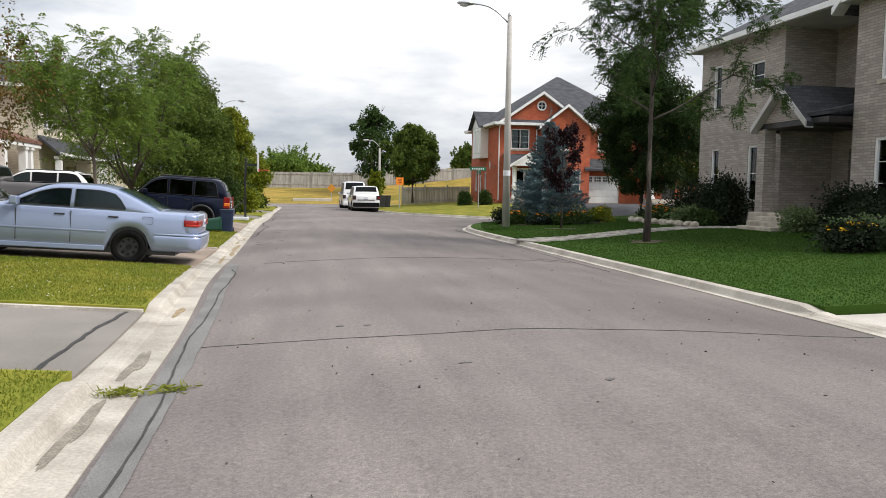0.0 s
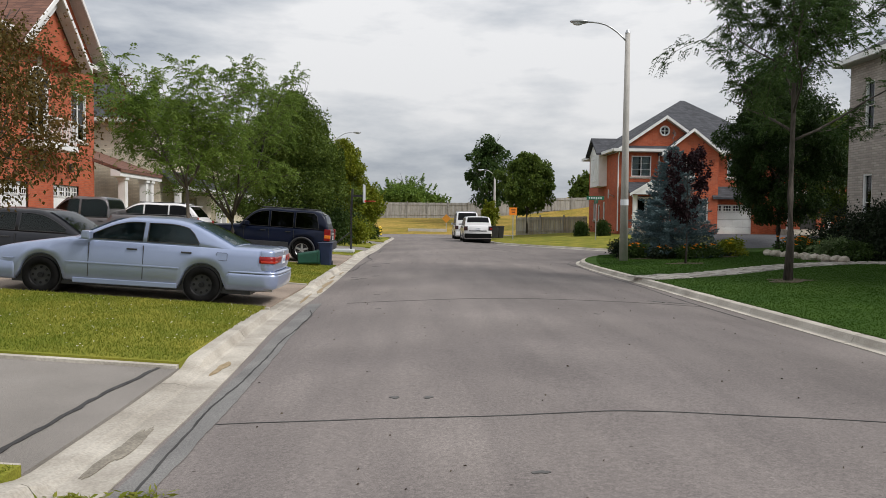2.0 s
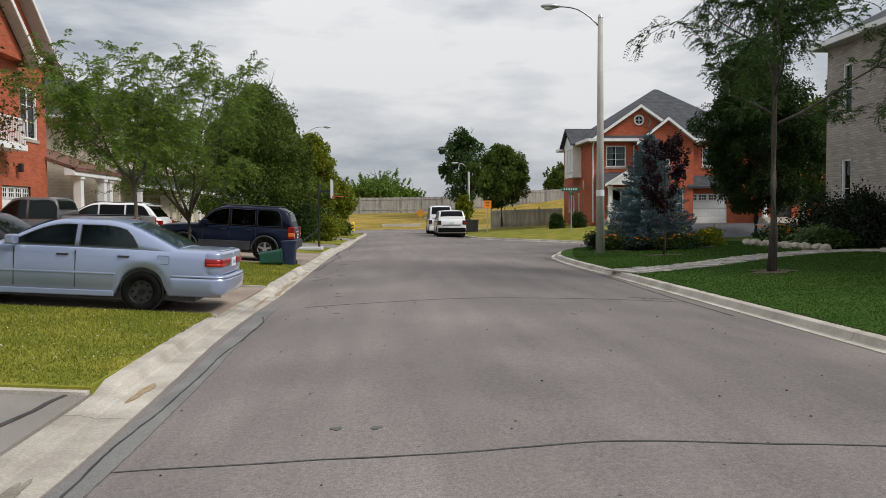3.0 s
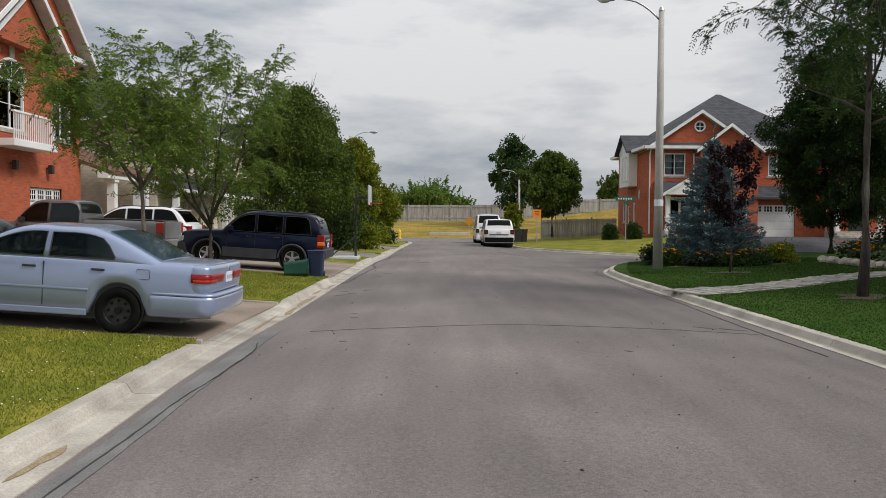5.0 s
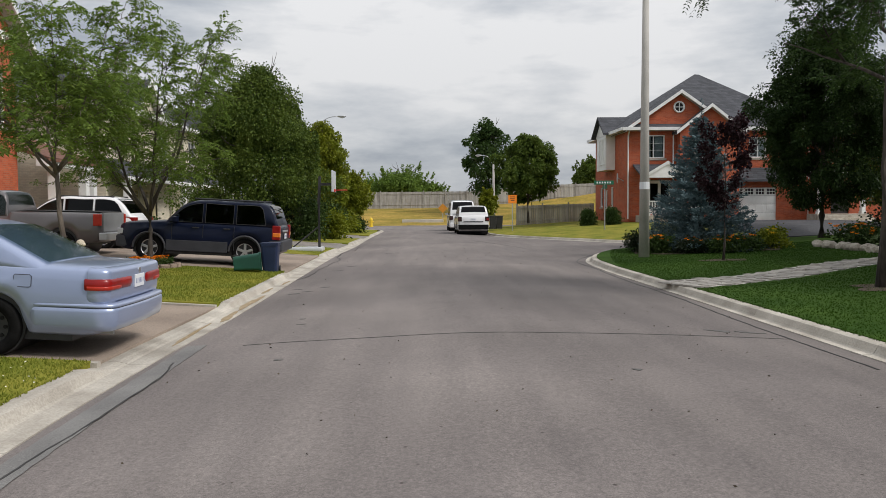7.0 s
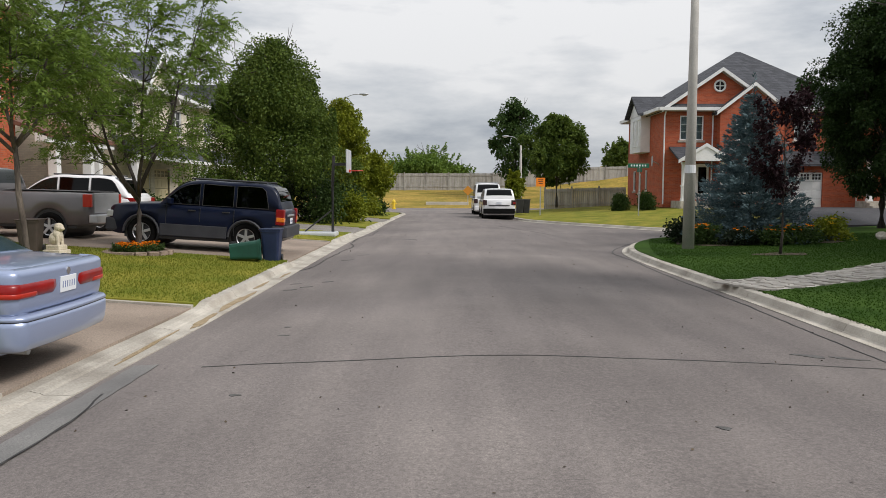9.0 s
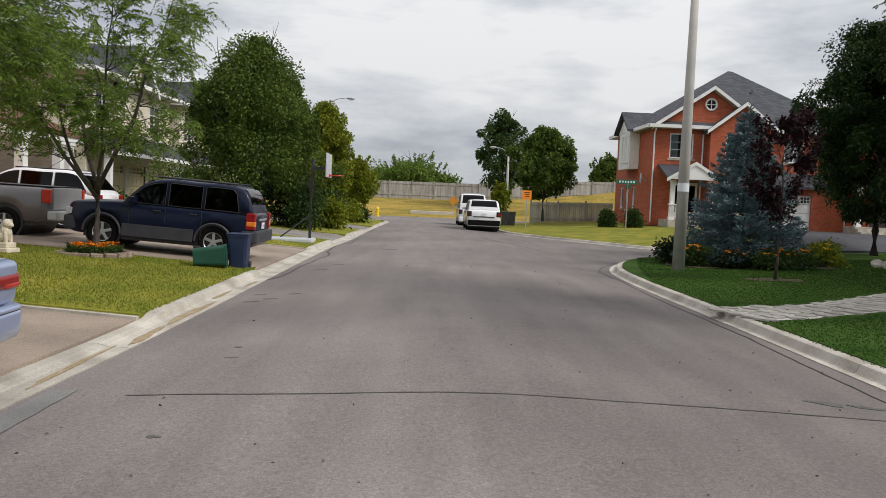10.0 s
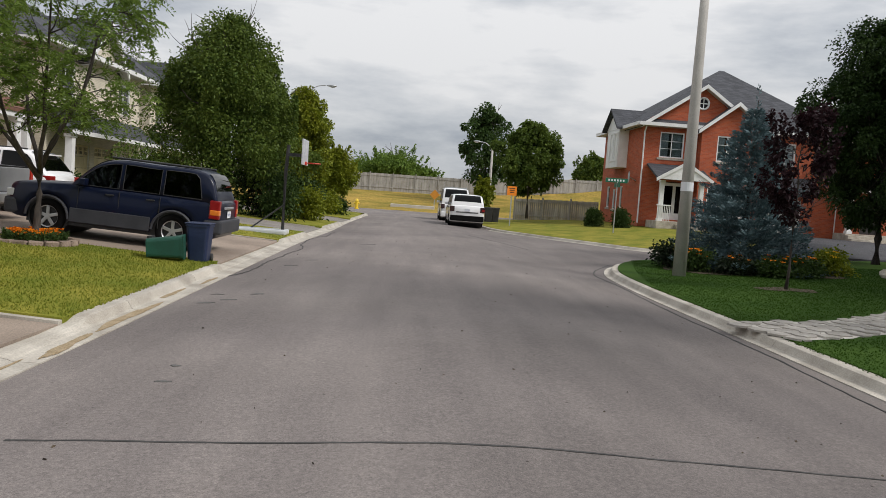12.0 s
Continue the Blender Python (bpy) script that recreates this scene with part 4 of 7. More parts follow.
# porch
porch = new("porch")
porch.parent = corner
part("porch_floor", boxed(0.5, 3.3, -1.9, -0.005, -0.3, 0.42, 0.02), M_STONE, porch)
for k in range(3):
    part("step", boxed(1.6, 3.2, -2.2 - 0.3 * k, -1.902 - 0.3 * k, -0.3, 0.28 - 0.16 * k, 0.01), M_STONE, porch)
for x in (0.75, 3.05):
    column(corner, x, -1.65, 0.42, 2.75, 0.24)
bm = bmesh.new()
slab(bm, [(0.3, -2.1, 2.9), (3.5, -2.1, 2.9), (3.5, -0.01, 3.75), (0.3, -0.01, 3.75)], 0.12)
part("porch_roof", bm, M_SHINGLE, porch)
bm = bmesh.new()
slab(bm, [(0.35, -2.12, 2.8), (3.45, -2.12, 2.8), (1.9, -2.12, 3.72)], 0.1, (0, 1, 0))
rake(bm, (0.25, -2.13, 2.86), (1.9, -2.13, 3.85), 0.2)
rake(bm, (1.9, -2.13, 3.85), (3.55, -2.13, 2.86), 0.2)
part("porch_gable", bm, M_WHITE, porch)
part("door_leaf", boxed(1.35, 2.85, 0.12, 0.18, 0.5, 2.7, 0.01), M_WHITE, corner, "white front door")
for x in (1.5, 2.2):
    part("door_glass", boxed(x, x + 0.5, 0.1, 0.118, 0.9, 2.5), M_CARGLASS_DK, corner)
bm = bmesh.new()
for k in range(8):
    box(bm, 0.55 + k * 0.1, 0.58 + k * 0.1, -1.8, -1.77, 0.45, 1.3)
box(bm, 0.5, 1.4, -1.83, -1.74, 1.3, 1.36)
part("railing", bm, M_WHITE, porch)
garage_door(corner, 7.0, 9.9, 0.02, 2.2, 0.1, M_WHITE)
part("garage_roof", slab(bmesh.new(), [(6.7, -0.75, 2.7), (10.5, -0.75, 2.7), (10.5, -0.01, 3.5), (6.7, -0.01, 3.5)], 0.14), M_SHINGLE, corner)
for x in (-0.02, 2.95, W):
    downpipe(corner, x, 0, 0.2, EAVE)
part("satellite_dish", slab(bmesh.new(), [(-0.45 + 0.05 * math.cos(a), 1.0 + 0.34 * math.cos(a), 2.9 + 0.34 * math.sin(a)) for a in [2 * math.pi * k / 18 for k in range(18)]], 0.03, (1, 0, 0)), M_GALV, corner)
bm = bmesh.new()
rod(bm, (-0.4, 1.0, 2.9), (0.0, 1.0, 2.7), 0.025)
part("dish_arm", bm, M_GALV, corner)

# white house beyond the side street's dark driveway, mostly behind the dark tree


def corner_lawn_z(x, y):
    """Height of the corner lawn, which rises from its kerb towards the houses."""
    at = math.atan2(y - 57, x - 40)
    k = min(fl, key=lambda q: abs(math.atan2(q[1] - 57, q[0] - 40) - at))
    return 0.14 + 0.62 * min(1.0, math.hypot(k[0] - x, k[1] - y) / 9)


bm = bmesh.new()
rows = []
for u in range(13):
    y = 43.2 + 1.0 * u
    rows.append([])
    for x in [17.8 + 0.3 * u + (28 - 17.8 - 0.3 * u) * k / 8 for k in range(9)]:
        yy = y + 0.27 * (x - 17.6) * (1 - u / 12)
        rows[-1].append(bm.verts.new((x, yy, corner_lawn_z(x, yy) + 0.06)))
for a, b in zip(rows, rows[1:]):
    for k in range(8):
        bm.faces.new((a[k], a[k + 1], b[k + 1], b[k]))
bmesh.ops.recalc_face_normals(bm, faces=bm.faces[:])
bmesh.ops.solidify(bm, geom=bm.faces[:], thickness=0.1)
piece("driveway_dark", bm, M_DRIVE_DARK, "newly laid black asphalt driveway", "driveway", "structure")
side_house = thing("side_house", pose(27.5, 55.0, 0.5), "two-storey brick house with stone steps behind trees", "house")
part("front_wall", wall(bmesh.new(), 10, 6, 0.3, [(1.0, 2.2, 0.7, 2.8), (4.5, 6.0, 4, 5.5)]), M_BRICK_RED, side_house)
part("door_leaf", boxed(1.0, 2.2, 0.1, 0.16, 0.7, 2.8), M_DOOR_DK, side_house)
window(side_house, 4.5, 6.0, 4, 5.5, 0.05)
part("side_wall", boxed(0, 0.3, 0.3, 9, 0, 6), M_BRICK_RED, side_house)
shell(side_house, 0, 10, 9, 6)
hip_roof(side_house, 0, 10, 0, 9, 6.1, 9.0, M_SHINGLE)
for k in range(4):
    part("step", boxed(-0.6 - 0.0 * k, 2.8, -1.6 - 0.35 * k, -1.252 - 0.35 * k, -0.3, 0.62 - 0.17 * k, 0.02), M_STONE, side_house)
part("porch_floor", boxed(-0.6, 2.8, -1.25, -0.01, -0.3, 0.7, 0.02), M_STONE, side_house)
for x in (-0.3, 2.5):
    column(side_house, x, -1.0, 0.7, 3.1, 0.25)
part("porch_roof", boxed(-0.8, 3.0, -1.6, -0.01, 3.1, 3.4, 0.03), M_WHITE, side_house)

# grey brick house with a recessed entry, facing the street from the near right
grey = thing("grey_house", pose(18.0, 31.3, 0.5, 0, 0, -90), "two-storey grey-buff brick house with a deep gabled porch", "house")
GE = 7.5
A1, B1 = 5.8, 9.5       # far wing 0..A1, entry A1..B1, near wing B1..18
hA = [(1.0, 1.6, 0.9, 3.1), (3.7, 4.5, 0.9, 3.1), (1.0, 1.6, 4.75, 6.65), (3.7, 4.6, 5.3, 6.4)]
part("front_wall_far", wall(bmesh.new(), A1, GE, 0.3, hA), M_BRICK_GREY, grey)
for a, b, c, d in hA:
    window(grey, a, b, c, d, 0.06, 1, 2)
bm = wall(bmesh.new(), 2.2, GE, 0.3)
bmesh.ops.transform(bm, matrix=pose(A1 + 0.003, 0.02, 0, 0, 0, 90), verts=bm.verts[:])
part("entry_side_wall", bm, M_BRICK_GREY, grey)
hC = [(A1 + 0.9, A1 + 2.1, 0.55, 2.9), (A1 + 1.5, A1 + 2.9, 4.8, 6.7)]
part("entry_wall", wall(bmesh.new(), B1 - A1, GE, 0.3, hC, None, A1, 0, 2.2), M_BRICK_GREY, grey)
window(grey, *hC[1], 2.26, 2, 3)
part("door_leaf", boxed(*hC[0][:2], 2.3, 2.36, 0.55, 2.9), M_DOOR_DK, grey, "dark front door")
hD = [(B1 + 1.1, B1 + 3.4, 4.8, 7.0), (B1 + 1.0, B1 + 3.4, 0.8, 3.0)]
part("front_wall_near", wall(bmesh.new(), 9, GE, 0.3, hD, None, B1, 0, 0), M_BRICK_GREY, grey)
for a, b, c, d in hD:
    window(grey, a, b, c, d, 0.06, 3, 3, trim=0.09)
part("pier", boxed(B1 - 0.003, B1 + 0.3, 0.303, 2.2, 0, GE), M_BRICK_GREY, grey)
part("end_wall_far", boxed(0.003, 0.303, 0.303, 11, 0, GE - 0.003), M_BRICK_GREY, grey)
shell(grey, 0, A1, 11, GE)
# plain walls behind the windows, coloured dark in place of indoor shade
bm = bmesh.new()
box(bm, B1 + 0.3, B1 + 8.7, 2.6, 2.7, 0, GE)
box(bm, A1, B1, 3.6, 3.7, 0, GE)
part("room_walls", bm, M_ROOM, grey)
hip_roof(grey, 0, 18.5, 0, 11, GE + 0.1, 10.9, M_SHINGLE, 0.45, trim=M_WHITE)
gable_roof(grey, B1 - 0.2, B1 + 5, B1 + 2.4, GE + 0.15, 10.0, -0.1, 5, M_SHINGLE, 0.4)
# porch with a gable roof
gp = new("porch")
gp.parent = grey
part("porch_floor", boxed(A1 - 0.4, B1 - 0.05, -1.0, 2.19, -0.3, 0.5, 0.02), M_STONE, gp)
for k in range(4):
    part("step", boxed(A1 + 0.7, A1 + 2.7, -1.4 - 0.38 * k, -1.002 - 0.38 * k, -0.4, 0.38 - 0.17 * k, 0.05), M_STONE, gp, smooth=False)
part("porch_pier", boxed(A1 - 0.05, A1 + 0.4, -0.95, -0.5, 0.5, 3.55), M_BRICK_GREY, gp)
part("porch_ceiling", boxed(A1 - 0.1, B1, -0.9, 2.18, 3.56, 3.75), M_DOOR_DK, gp)
part("porch_flank_roof", slab(bmesh.new(), [(8.4, -0.9, 3.95), (B1, -0.9, 3.95), (B1, 2.18, 4.6), (8.4, 2.18, 4.6)], 0.14), M_SHINGLE, gp)
gable_roof(grey, 5.9, 8.5, 7.2, 3.85, 5.05, -0.9, 2.19, M_SHINGLE, 0.25, trim=M_GUTTER, name="porch_roof")
part("porch_gable", slab(bmesh.new(), [(5.9, -0.9, 3.76), (8.5, -0.9, 3.76), (7.2, -0.9, 4.9)], 0.12, (0, 1, 0)), M_BRICK_GREY, gp)
downpipe(grey, A1 - 0.35, 0, 0.2, 3.3)

# red brick house on the left, its garages towards the street
red = thing("red_house", pose(-14.0, 24.0, 0.75, 0, 0, 90), "tall red brick house with arched window, balcony and white garages", "house")
RE = 7.6
RW = 13.2
hR = [(7.2, 8.9, 4.2, 6.0), (10.9, 12.4, 4.2, 6.3), (3.0, 4.5, 4.2, 6.3), (4.8, 7.2, 0.02, 2.2), (9.2, 11.6, 0.02, 2.2)]
part("front_wall", wall(bmesh.new(), RW, RE, 0.3, hR), M_BRICK_RED, red)
window(red, *hR[0], 0.05, 2, 2, arch=True)
window(red, *hR[1], 0.05)
window(red, *hR[2], 0.05)
garage_door(red, *hR[3], 0.1, M_WHITE)
garage_door(red, *hR[4], 0.1, M_WHITE)
part("side_wall", boxed(RW - 0.3, RW, 0.302, 10, 0, RE), M_BRICK_RED, red)
part("gable_wall_upper", wall(bmesh.new(), 6.8, 0.1, 0.28, (), (10.2, 10.6, 6.8, 13.2), 6.6, RE, -0.06), M_BRICK_RED, red)
gable_roof(red, 6.6, 13.4, 10.0, RE + 0.1, 10.75, -0.06, 9, M_SHINGLE_BR, 0.5)
round_vent(red, 9.9, 9.25, 0.33, -0.06)
gable_roof(red, 5.6, 10.4, 8.0, RE - 0.1, 9.6, -0.5, 5, M_SHINGLE_BR, 0.4)
part("gable_wall_lower", wall(bmesh.new(), 4.4, 0.3, 0.4, (), (8.0, 9.35, 5.8, 10.2), 5.8, RE - 0.45, -0.45), M_BRICK_RED, red)
hip_roof(red, 0, RW, 0.3, 10, RE + 0.1, 10.6, M_SHINGLE_BR)
shell(red, 0, RW, 10, RE)
part("keystone", boxed(7.92, 8.2, -0.06, -0.002, 6.75, 7.35), M_STONE, red)
bal = new("balcony")
bal.parent = red
part("balcony_slab", boxed(6.6, 9.5, -0.9, -0.005, 3.5, 3.75, 0.02), M_WHITE, bal)
bm = bmesh.new()
for k in range(22):
    part("baluster", boxed(6.65 + k * 0.13, 6.68 + k * 0.13, -0.86, -0.83, 3.75, 4.652), M_WHITE, bal)
box(bm, 6.6, 9.5, -0.89, -0.8, 4.65, 4.72)
part("handrail", bm, M_WHITE, bal)
for x in (7.9, 10.4):
    lamp = new("wall_lantern")
    lamp.parent = red
    part("lantern_body", boxed(x - 0.09, x + 0.09, -0.28, -0.1, 2.75, 3.1, 0.03), M_BLACK, lamp)
    part("lantern_arm", boxed(x - 0.02, x + 0.02, -0.1, -0.004, 2.95, 3.0), M_BLACK, lamp)
rp = new("porch")
rp.parent = red
part("porch_floor", boxed(13.25, 18.4, -0.8, 2.5, -0.5, 0.35, 0.02), M_CONC, rp)
part("porch_roof", slab(bmesh.new(), [(13.0, -1.3, 3.1), (18.8, -1.3, 3.1), (18.8, 2.6, 4.5), (13.0, 2.6, 4.5)], 0.16), M_SHINGLE_BR, rp)
part("porch_beam", boxed(13.0, 18.8, -1.25, -0.8, 2.75, 3.08, 0.02), M_WHITE, rp)
for x in (14.0, 16.8, 17.6):
    column(red, x, -1.0, -0.45, 2.75, 0.34)


def cream_house(y0, width, holes_g):
    h = thing("terrace_house", pose(-13.0, y0, 0.75, 0, 0, 90), "two-storey cream brick house with cream garage doors and grey roof", "house")
    e = 6.0
    m = M_BRICK_CREAM
    ws = [(1.0, 2.6, 3.9, 5.4), (width - 3.0, width - 1.4, 3.9, 5.4)]
    part("front_wall", wall(bmesh.new(), width, e, 0.3, ws + [(a, b, 0.02, 2.1) for a, b in holes_g]), m, h)
    for w in ws:
        window(h, *w, 0.05)
    for a, b in holes_g:
        garage_door(h, a, b, 0.02, 2.1, 0.1, M_CREAM)
    part("side_wall", boxed(0, 0.3, 0.302, 9, 0, e), m, h)
    part("side_wall", boxed(width - 0.3, width, 0.302, 9, 0, e), m, h)
    shell(h, 0, width, 9, e)
    hip_roof(h, 0, width, 0, 9, e + 0.1, 9.0, M_SHINGLE)
    gable_roof(h, width * 0.3, width * 0.3 + 4, width * 0.3 + 2, e + 0.1, 8.0, -0.15, 4, M_SHINGLE, 0.35)
    part("gable_wall", wall(bmesh.new(), 4, 0.1, 0.2, (), (width * 0.3 + 2, 7.85, width * 0.3 + 0.1, width * 0.3 + 3.9), width * 0.3, e, -0.13), m, h)
    part("garage_canopy", slab(bmesh.new(), [(-0.2, -1.1, 2.55), (width + 0.1, -1.1, 2.55), (width + 0.1, -0.005, 3.5), (-0.2, -0.005, 3.5)], 0.14), M_SHINGLE, h)
    part("canopy_gutter", boxed(-0.2, width + 0.1, -1.2, -1.102, 2.42, 2.6), M_WHITE, h)
    for x in (0.25, width - 1.6, width - 0.2):
        column(h, x, -0.9, -0.4, 2.42, 0.3)
    return h


cream_house(43.2, 10.6, [(2.2, 4.4), (4.9, 7.1)])
cream_house(55.5, 10.0, [(2.2, 4.4)])


# ---- vehicles ----
def wheel(parent, x, y, r, w, style, out):
    """A tyre with its rim; out: the side on which the rim shows."""
    root = new("wheel")
    root.parent = parent
    root.matrix_local = pose(x, y, r)
    n = 28
    prof = [(0.62, -0.5), (0.9, -0.5), (0.97, -0.42), (1.0, -0.25), (1.0, 0.25), (0.97, 0.42), (0.9, 0.5), (0.62, 0.5)]
    rings = [[(r * a * math.cos(t), w * b, r * a * math.sin(t)) for a, b in prof] for t in [2 * math.pi * k / n for k in range(n)]]
    part("tyre", loft(bmesh.new(), rings + [rings[0]], True, False), M_TYRE, root, smooth=True)
    bm = bmesh.new()
    m = M_RIM_BLACK if style == "steel" else M_ALLOY
    yo = out * w * 0.42
    rod(bm, (0, yo - out * 0.1, 0), (0, yo - out * 0.06, 0), r * 0.63, n=24)
    for a, b in zip([2 * math.pi * k / 24 for k in range(24)], [2 * math.pi * (k + 1) / 24 for k in range(24)]):
        bm.faces.new([bm.verts.new((r * f * math.cos(t), yo + o, r * f * math.sin(t))) for f, t, o in ((0.64, a, 0), (0.64, b, 0), (0.57, b, -out * 0.02), (0.57, a, -out * 0.02))])
    rod(bm, (0, yo - out * 0.07, 0), (0, yo - out * 0.0, 0), r * 0.14, n=14)
    if style != "steel":
        k5 = 5
        for k in range(k5):
            t = 2 * math.pi * k / k5 + 0.3
            mm = Matrix.Rotation(-t, 4, "Y")
            box(bm, r * 0.1, r * 0.6, yo - 0.03 if out > 0 else yo, yo if out > 0 else yo + 0.03, -r * 0.09, r * 0.09, 0.008, mm)
    else:
        for k in range(8):
            t = 2 * math.pi * k / 8
            c = Vector((r * 0.42 * math.cos(t), yo - out * 0.05, r * 0.42 * math.sin(t)))
            rod(bm, c, c + Vector((0, out * 0.012, 0)), r * 0.07, n=10)
    part("rim", bm, m, root)


def vehicle(name, m, label, category, L, Wd, hubs, r, belt, hood, deck, cabin, roof, paint, glass, style, ride=0.2, arch=0.06, clad=None, bed=None, tail_drop=0.16, win_end=None, win_slope=1.5, lean_in=0.17, front_glass=None, round_end=0.30):
    """A vehicle along local x, nose towards -x, tail at x = L/2.
    belt: height of the window line; hood and deck: heights at the nose and the tail; cabin: (windscreen foot, roof front, roof rear, rear window foot)."""
    root = thing(name, m, label, category)
    hw = Wd / 2
    xs = sorted({*[-L / 2 + L * k / 90 for k in range(91)]})
    x_ws, x_rf, x_rr, x_rw = cabin
    rings = []
    for x in xs:
        u = (x + L / 2) / L
        end = min(1.0, (x + L / 2) / 0.35, (L / 2 - x) / round_end)
        end = max(0.0, end)
        k = math.sqrt(max(0.0, 1 - (1 - end) ** 2))
        w = hw * (0.86 + 0.14 * k) * (1 - 0.03 * abs(2 * u - 1) ** 2)
        if x < x_ws:
            s = (x + L / 2) / (x_ws + L / 2)
            top = hood + (belt + 0.03 - hood) * s ** 0.8
        elif x > x_rw:
            s = (x - x_rw) / (L / 2 - x_rw + 1e-6)
            top = belt + 0.03 + (deck - belt - 0.03) * s ** 1.2
        else:
            top = belt + 0.03
        if bed and x > bed[0]:
            top = bed[1]
        top -= (0.16 if x < 0 else tail_drop) * (1 - k) ** 1.5
        bot = ride + 0.12 * (1 - k)
        for hx in hubs:
            d = abs(x - hx)
            R = r + arch
            if d < R:
                bot = max(bot, r + math.sqrt(R * R - d * d))
        bot = min(bot, top - 0.12)
        mid = bot + (top - bot) * 0.45
        half = [(0, bot), (w * 0.9, bot), (w * 0.985, bot + 0.04), (w, mid), (w * 0.985, top - 0.16 if top - 0.16 > mid else mid + 0.02), (w * 0.955, top - 0.05), (w * 0.90, top - 0.01), (w * 0.6, top + 0.012), (0, top + 0.022)]
        ring = [(x, -a, b) for a, b in half] + [(x, a, b) for a, b in half[-2:0:-1]]
        rings.append(ring)
    body = part("body", loft(bmesh.new(), rings), paint, root, smooth=True)
    # wheel wells and underside
    for hx in hubs:
        bm = bmesh.new()
        rod(bm, (hx, -hw * 0.9, r + 0.02), (hx, hw * 0.9, r + 0.02), r + arch - 0.015, n=28)
        part("wheel_well", bm, M_BLACK, body)
    part("underside", boxed(-L / 2 + 0.4, L / 2 - 0.4, -hw * 0.86, hw * 0.86, ride - 0.07, ride + 0.05), M_BLACK, body)
    # cabin: a curved roof line over leaning sides
    zb, zr = belt - 0.03, roof
    xm = (x_rf + x_rr) / 2
    line = spline([(x_ws, 0, belt + 0.0), (x_rf, 0, roof - 0.055), (xm, 0, roof), (x_rr, 0, roof - 0.05), (x_rw, 0, belt + 0.01)], 0.06)
    lx, lz = [p.x for p in line], [p.z for p in line]
    top = lambda x: float(np.interp(x, lx, lz))
    wy = lambda z: hw * (0.935 - lean_in * (z - zb) / (zr - zb))
    stations = [x_ws + (x_rw - x_ws) * k / 44 for k in range(45)]
    rings = []
    for x in stations:
        t = top(x)
        e = max(zb + 0.01, t - 0.085)
        half = [(wy(zb), zb), (wy((zb + e) / 2), (zb + e) / 2), (wy(e), e), (wy(e) - 0.035, e + (t - e) * 0.6), (wy(e) - 0.11, t - 0.012), (wy(e) * 0.5, t + 0.012), (0, t + 0.018)]
        rings.append([(x, -a, b) for a, b in half] + [(x, a, b) for a, b in half[-2::-1]])
    cab = part("cabin", loft(bmesh.new(), rings), paint, root, smooth=True)
    # side windows between pillars
    z0 = belt + 0.03
    n_win = 3 if category in ("suv", "van") else 2
    ok = [x for x in stations if top(x) - 0.10 > z0 + 0.03]
    xa0, xb0 = ok[0] + 0.03, ok[-1] - 0.03
    if win_end:
        xb0 = win_end
    cuts = [xa0 + (xb0 - xa0) * k / n_win for k in range(n_win + 1)]
    for side in (-1, 1):
        for k in range(n_win):
            a, b = cuts[k] + (0.04 if k else 0), cuts[k + 1] - (0.04 if k < n_win - 1 else 0)
            us = [a + (b - a) * j / 9 for j in range(10)]
            q = [(a, z0), (b, z0)] + [(u, max(z0 + 0.03, min(top(u) - 0.10, z0 + 0.03 + (win_end - u) * win_slope) if win_end else top(u) - 0.10)) for u in us[::-1]]
            part("side_window", slab(bmesh.new(), [(x, side * (wy(z) + 0.003), z) for x, z in q], 0.005, (0, side, 0)), front_glass if front_glass and k == 0 else glass, cab)
            part("window_rubber", tube(bmesh.new(), [(x, side * (wy(z) + 0.005), z) for x, z in q + q[:1]], 0.010, 5), M_BLACK, cab)
    # windscreen and rear window follow the roof line
    for nm, sel in (("windscreen", [x for x in stations if x < x_rf + 0.02][1:]), ("rear_window", [x for x in stations if x > x_rr - 0.02][:-1])):
        bm = bmesh.new()
        rows = []
        for x in sel:
            t = top(x)
            w = wy(max(zb + 0.01, t - 0.085)) - 0.13
            rows.append([bm.verts.new((x, w * f, t + 0.026 - 0.012 * abs(f))) for f in (-1, -0.5, 0, 0.5, 1)])
        for r0, r1 in zip(rows, rows[1:]):
            for k in range(4):
                bm.faces.new((r0[k], r1[k], r1[k + 1], r0[k + 1]))
        part(nm, bm, glass, cab, smooth=True)
    xf = lambda z: x_ws
    for hx in hubs:
        for side in (-1, 1):
            wheel(root, hx, side * (hw - 0.125), r, 0.2, style, side)
    for side in (-1, 1):
        mr = new("mirror")
        mr.parent = root
        part("mirror_cap", boxed(xf(belt) + 0.28, xf(belt) + 0.42, side * hw * 0.93 + (0 if side > 0 else -0.2), side * hw * 0.93 + (0.2 if side > 0 else 0), belt + 0.02, belt + 0.17, 0.03), paint if not bed else M_BLACK, mr)
        for k in range(2 if n_win > 1 else 1):
            hx = cuts[k + 1] - 0.2
            part("door_handle", boxed(hx - 0.09, hx + 0.09, side * (hw * 0.985) - 0.02, side * (hw * 0.985) + 0.02, belt - 0.13, belt - 0.10, 0.008), M_BLACK, root)
            # door seam
        for k in range(3 if n_win == 3 else 2):
            sx = cuts[k]
            part("door_seam", boxed(sx - 0.005, sx + 0.005, side * hw * 0.985 - 0.012, side * hw * 0.985 + 0.012, ride + 0.1, belt - 0.04), M_BLACK, root)
    return root, hw


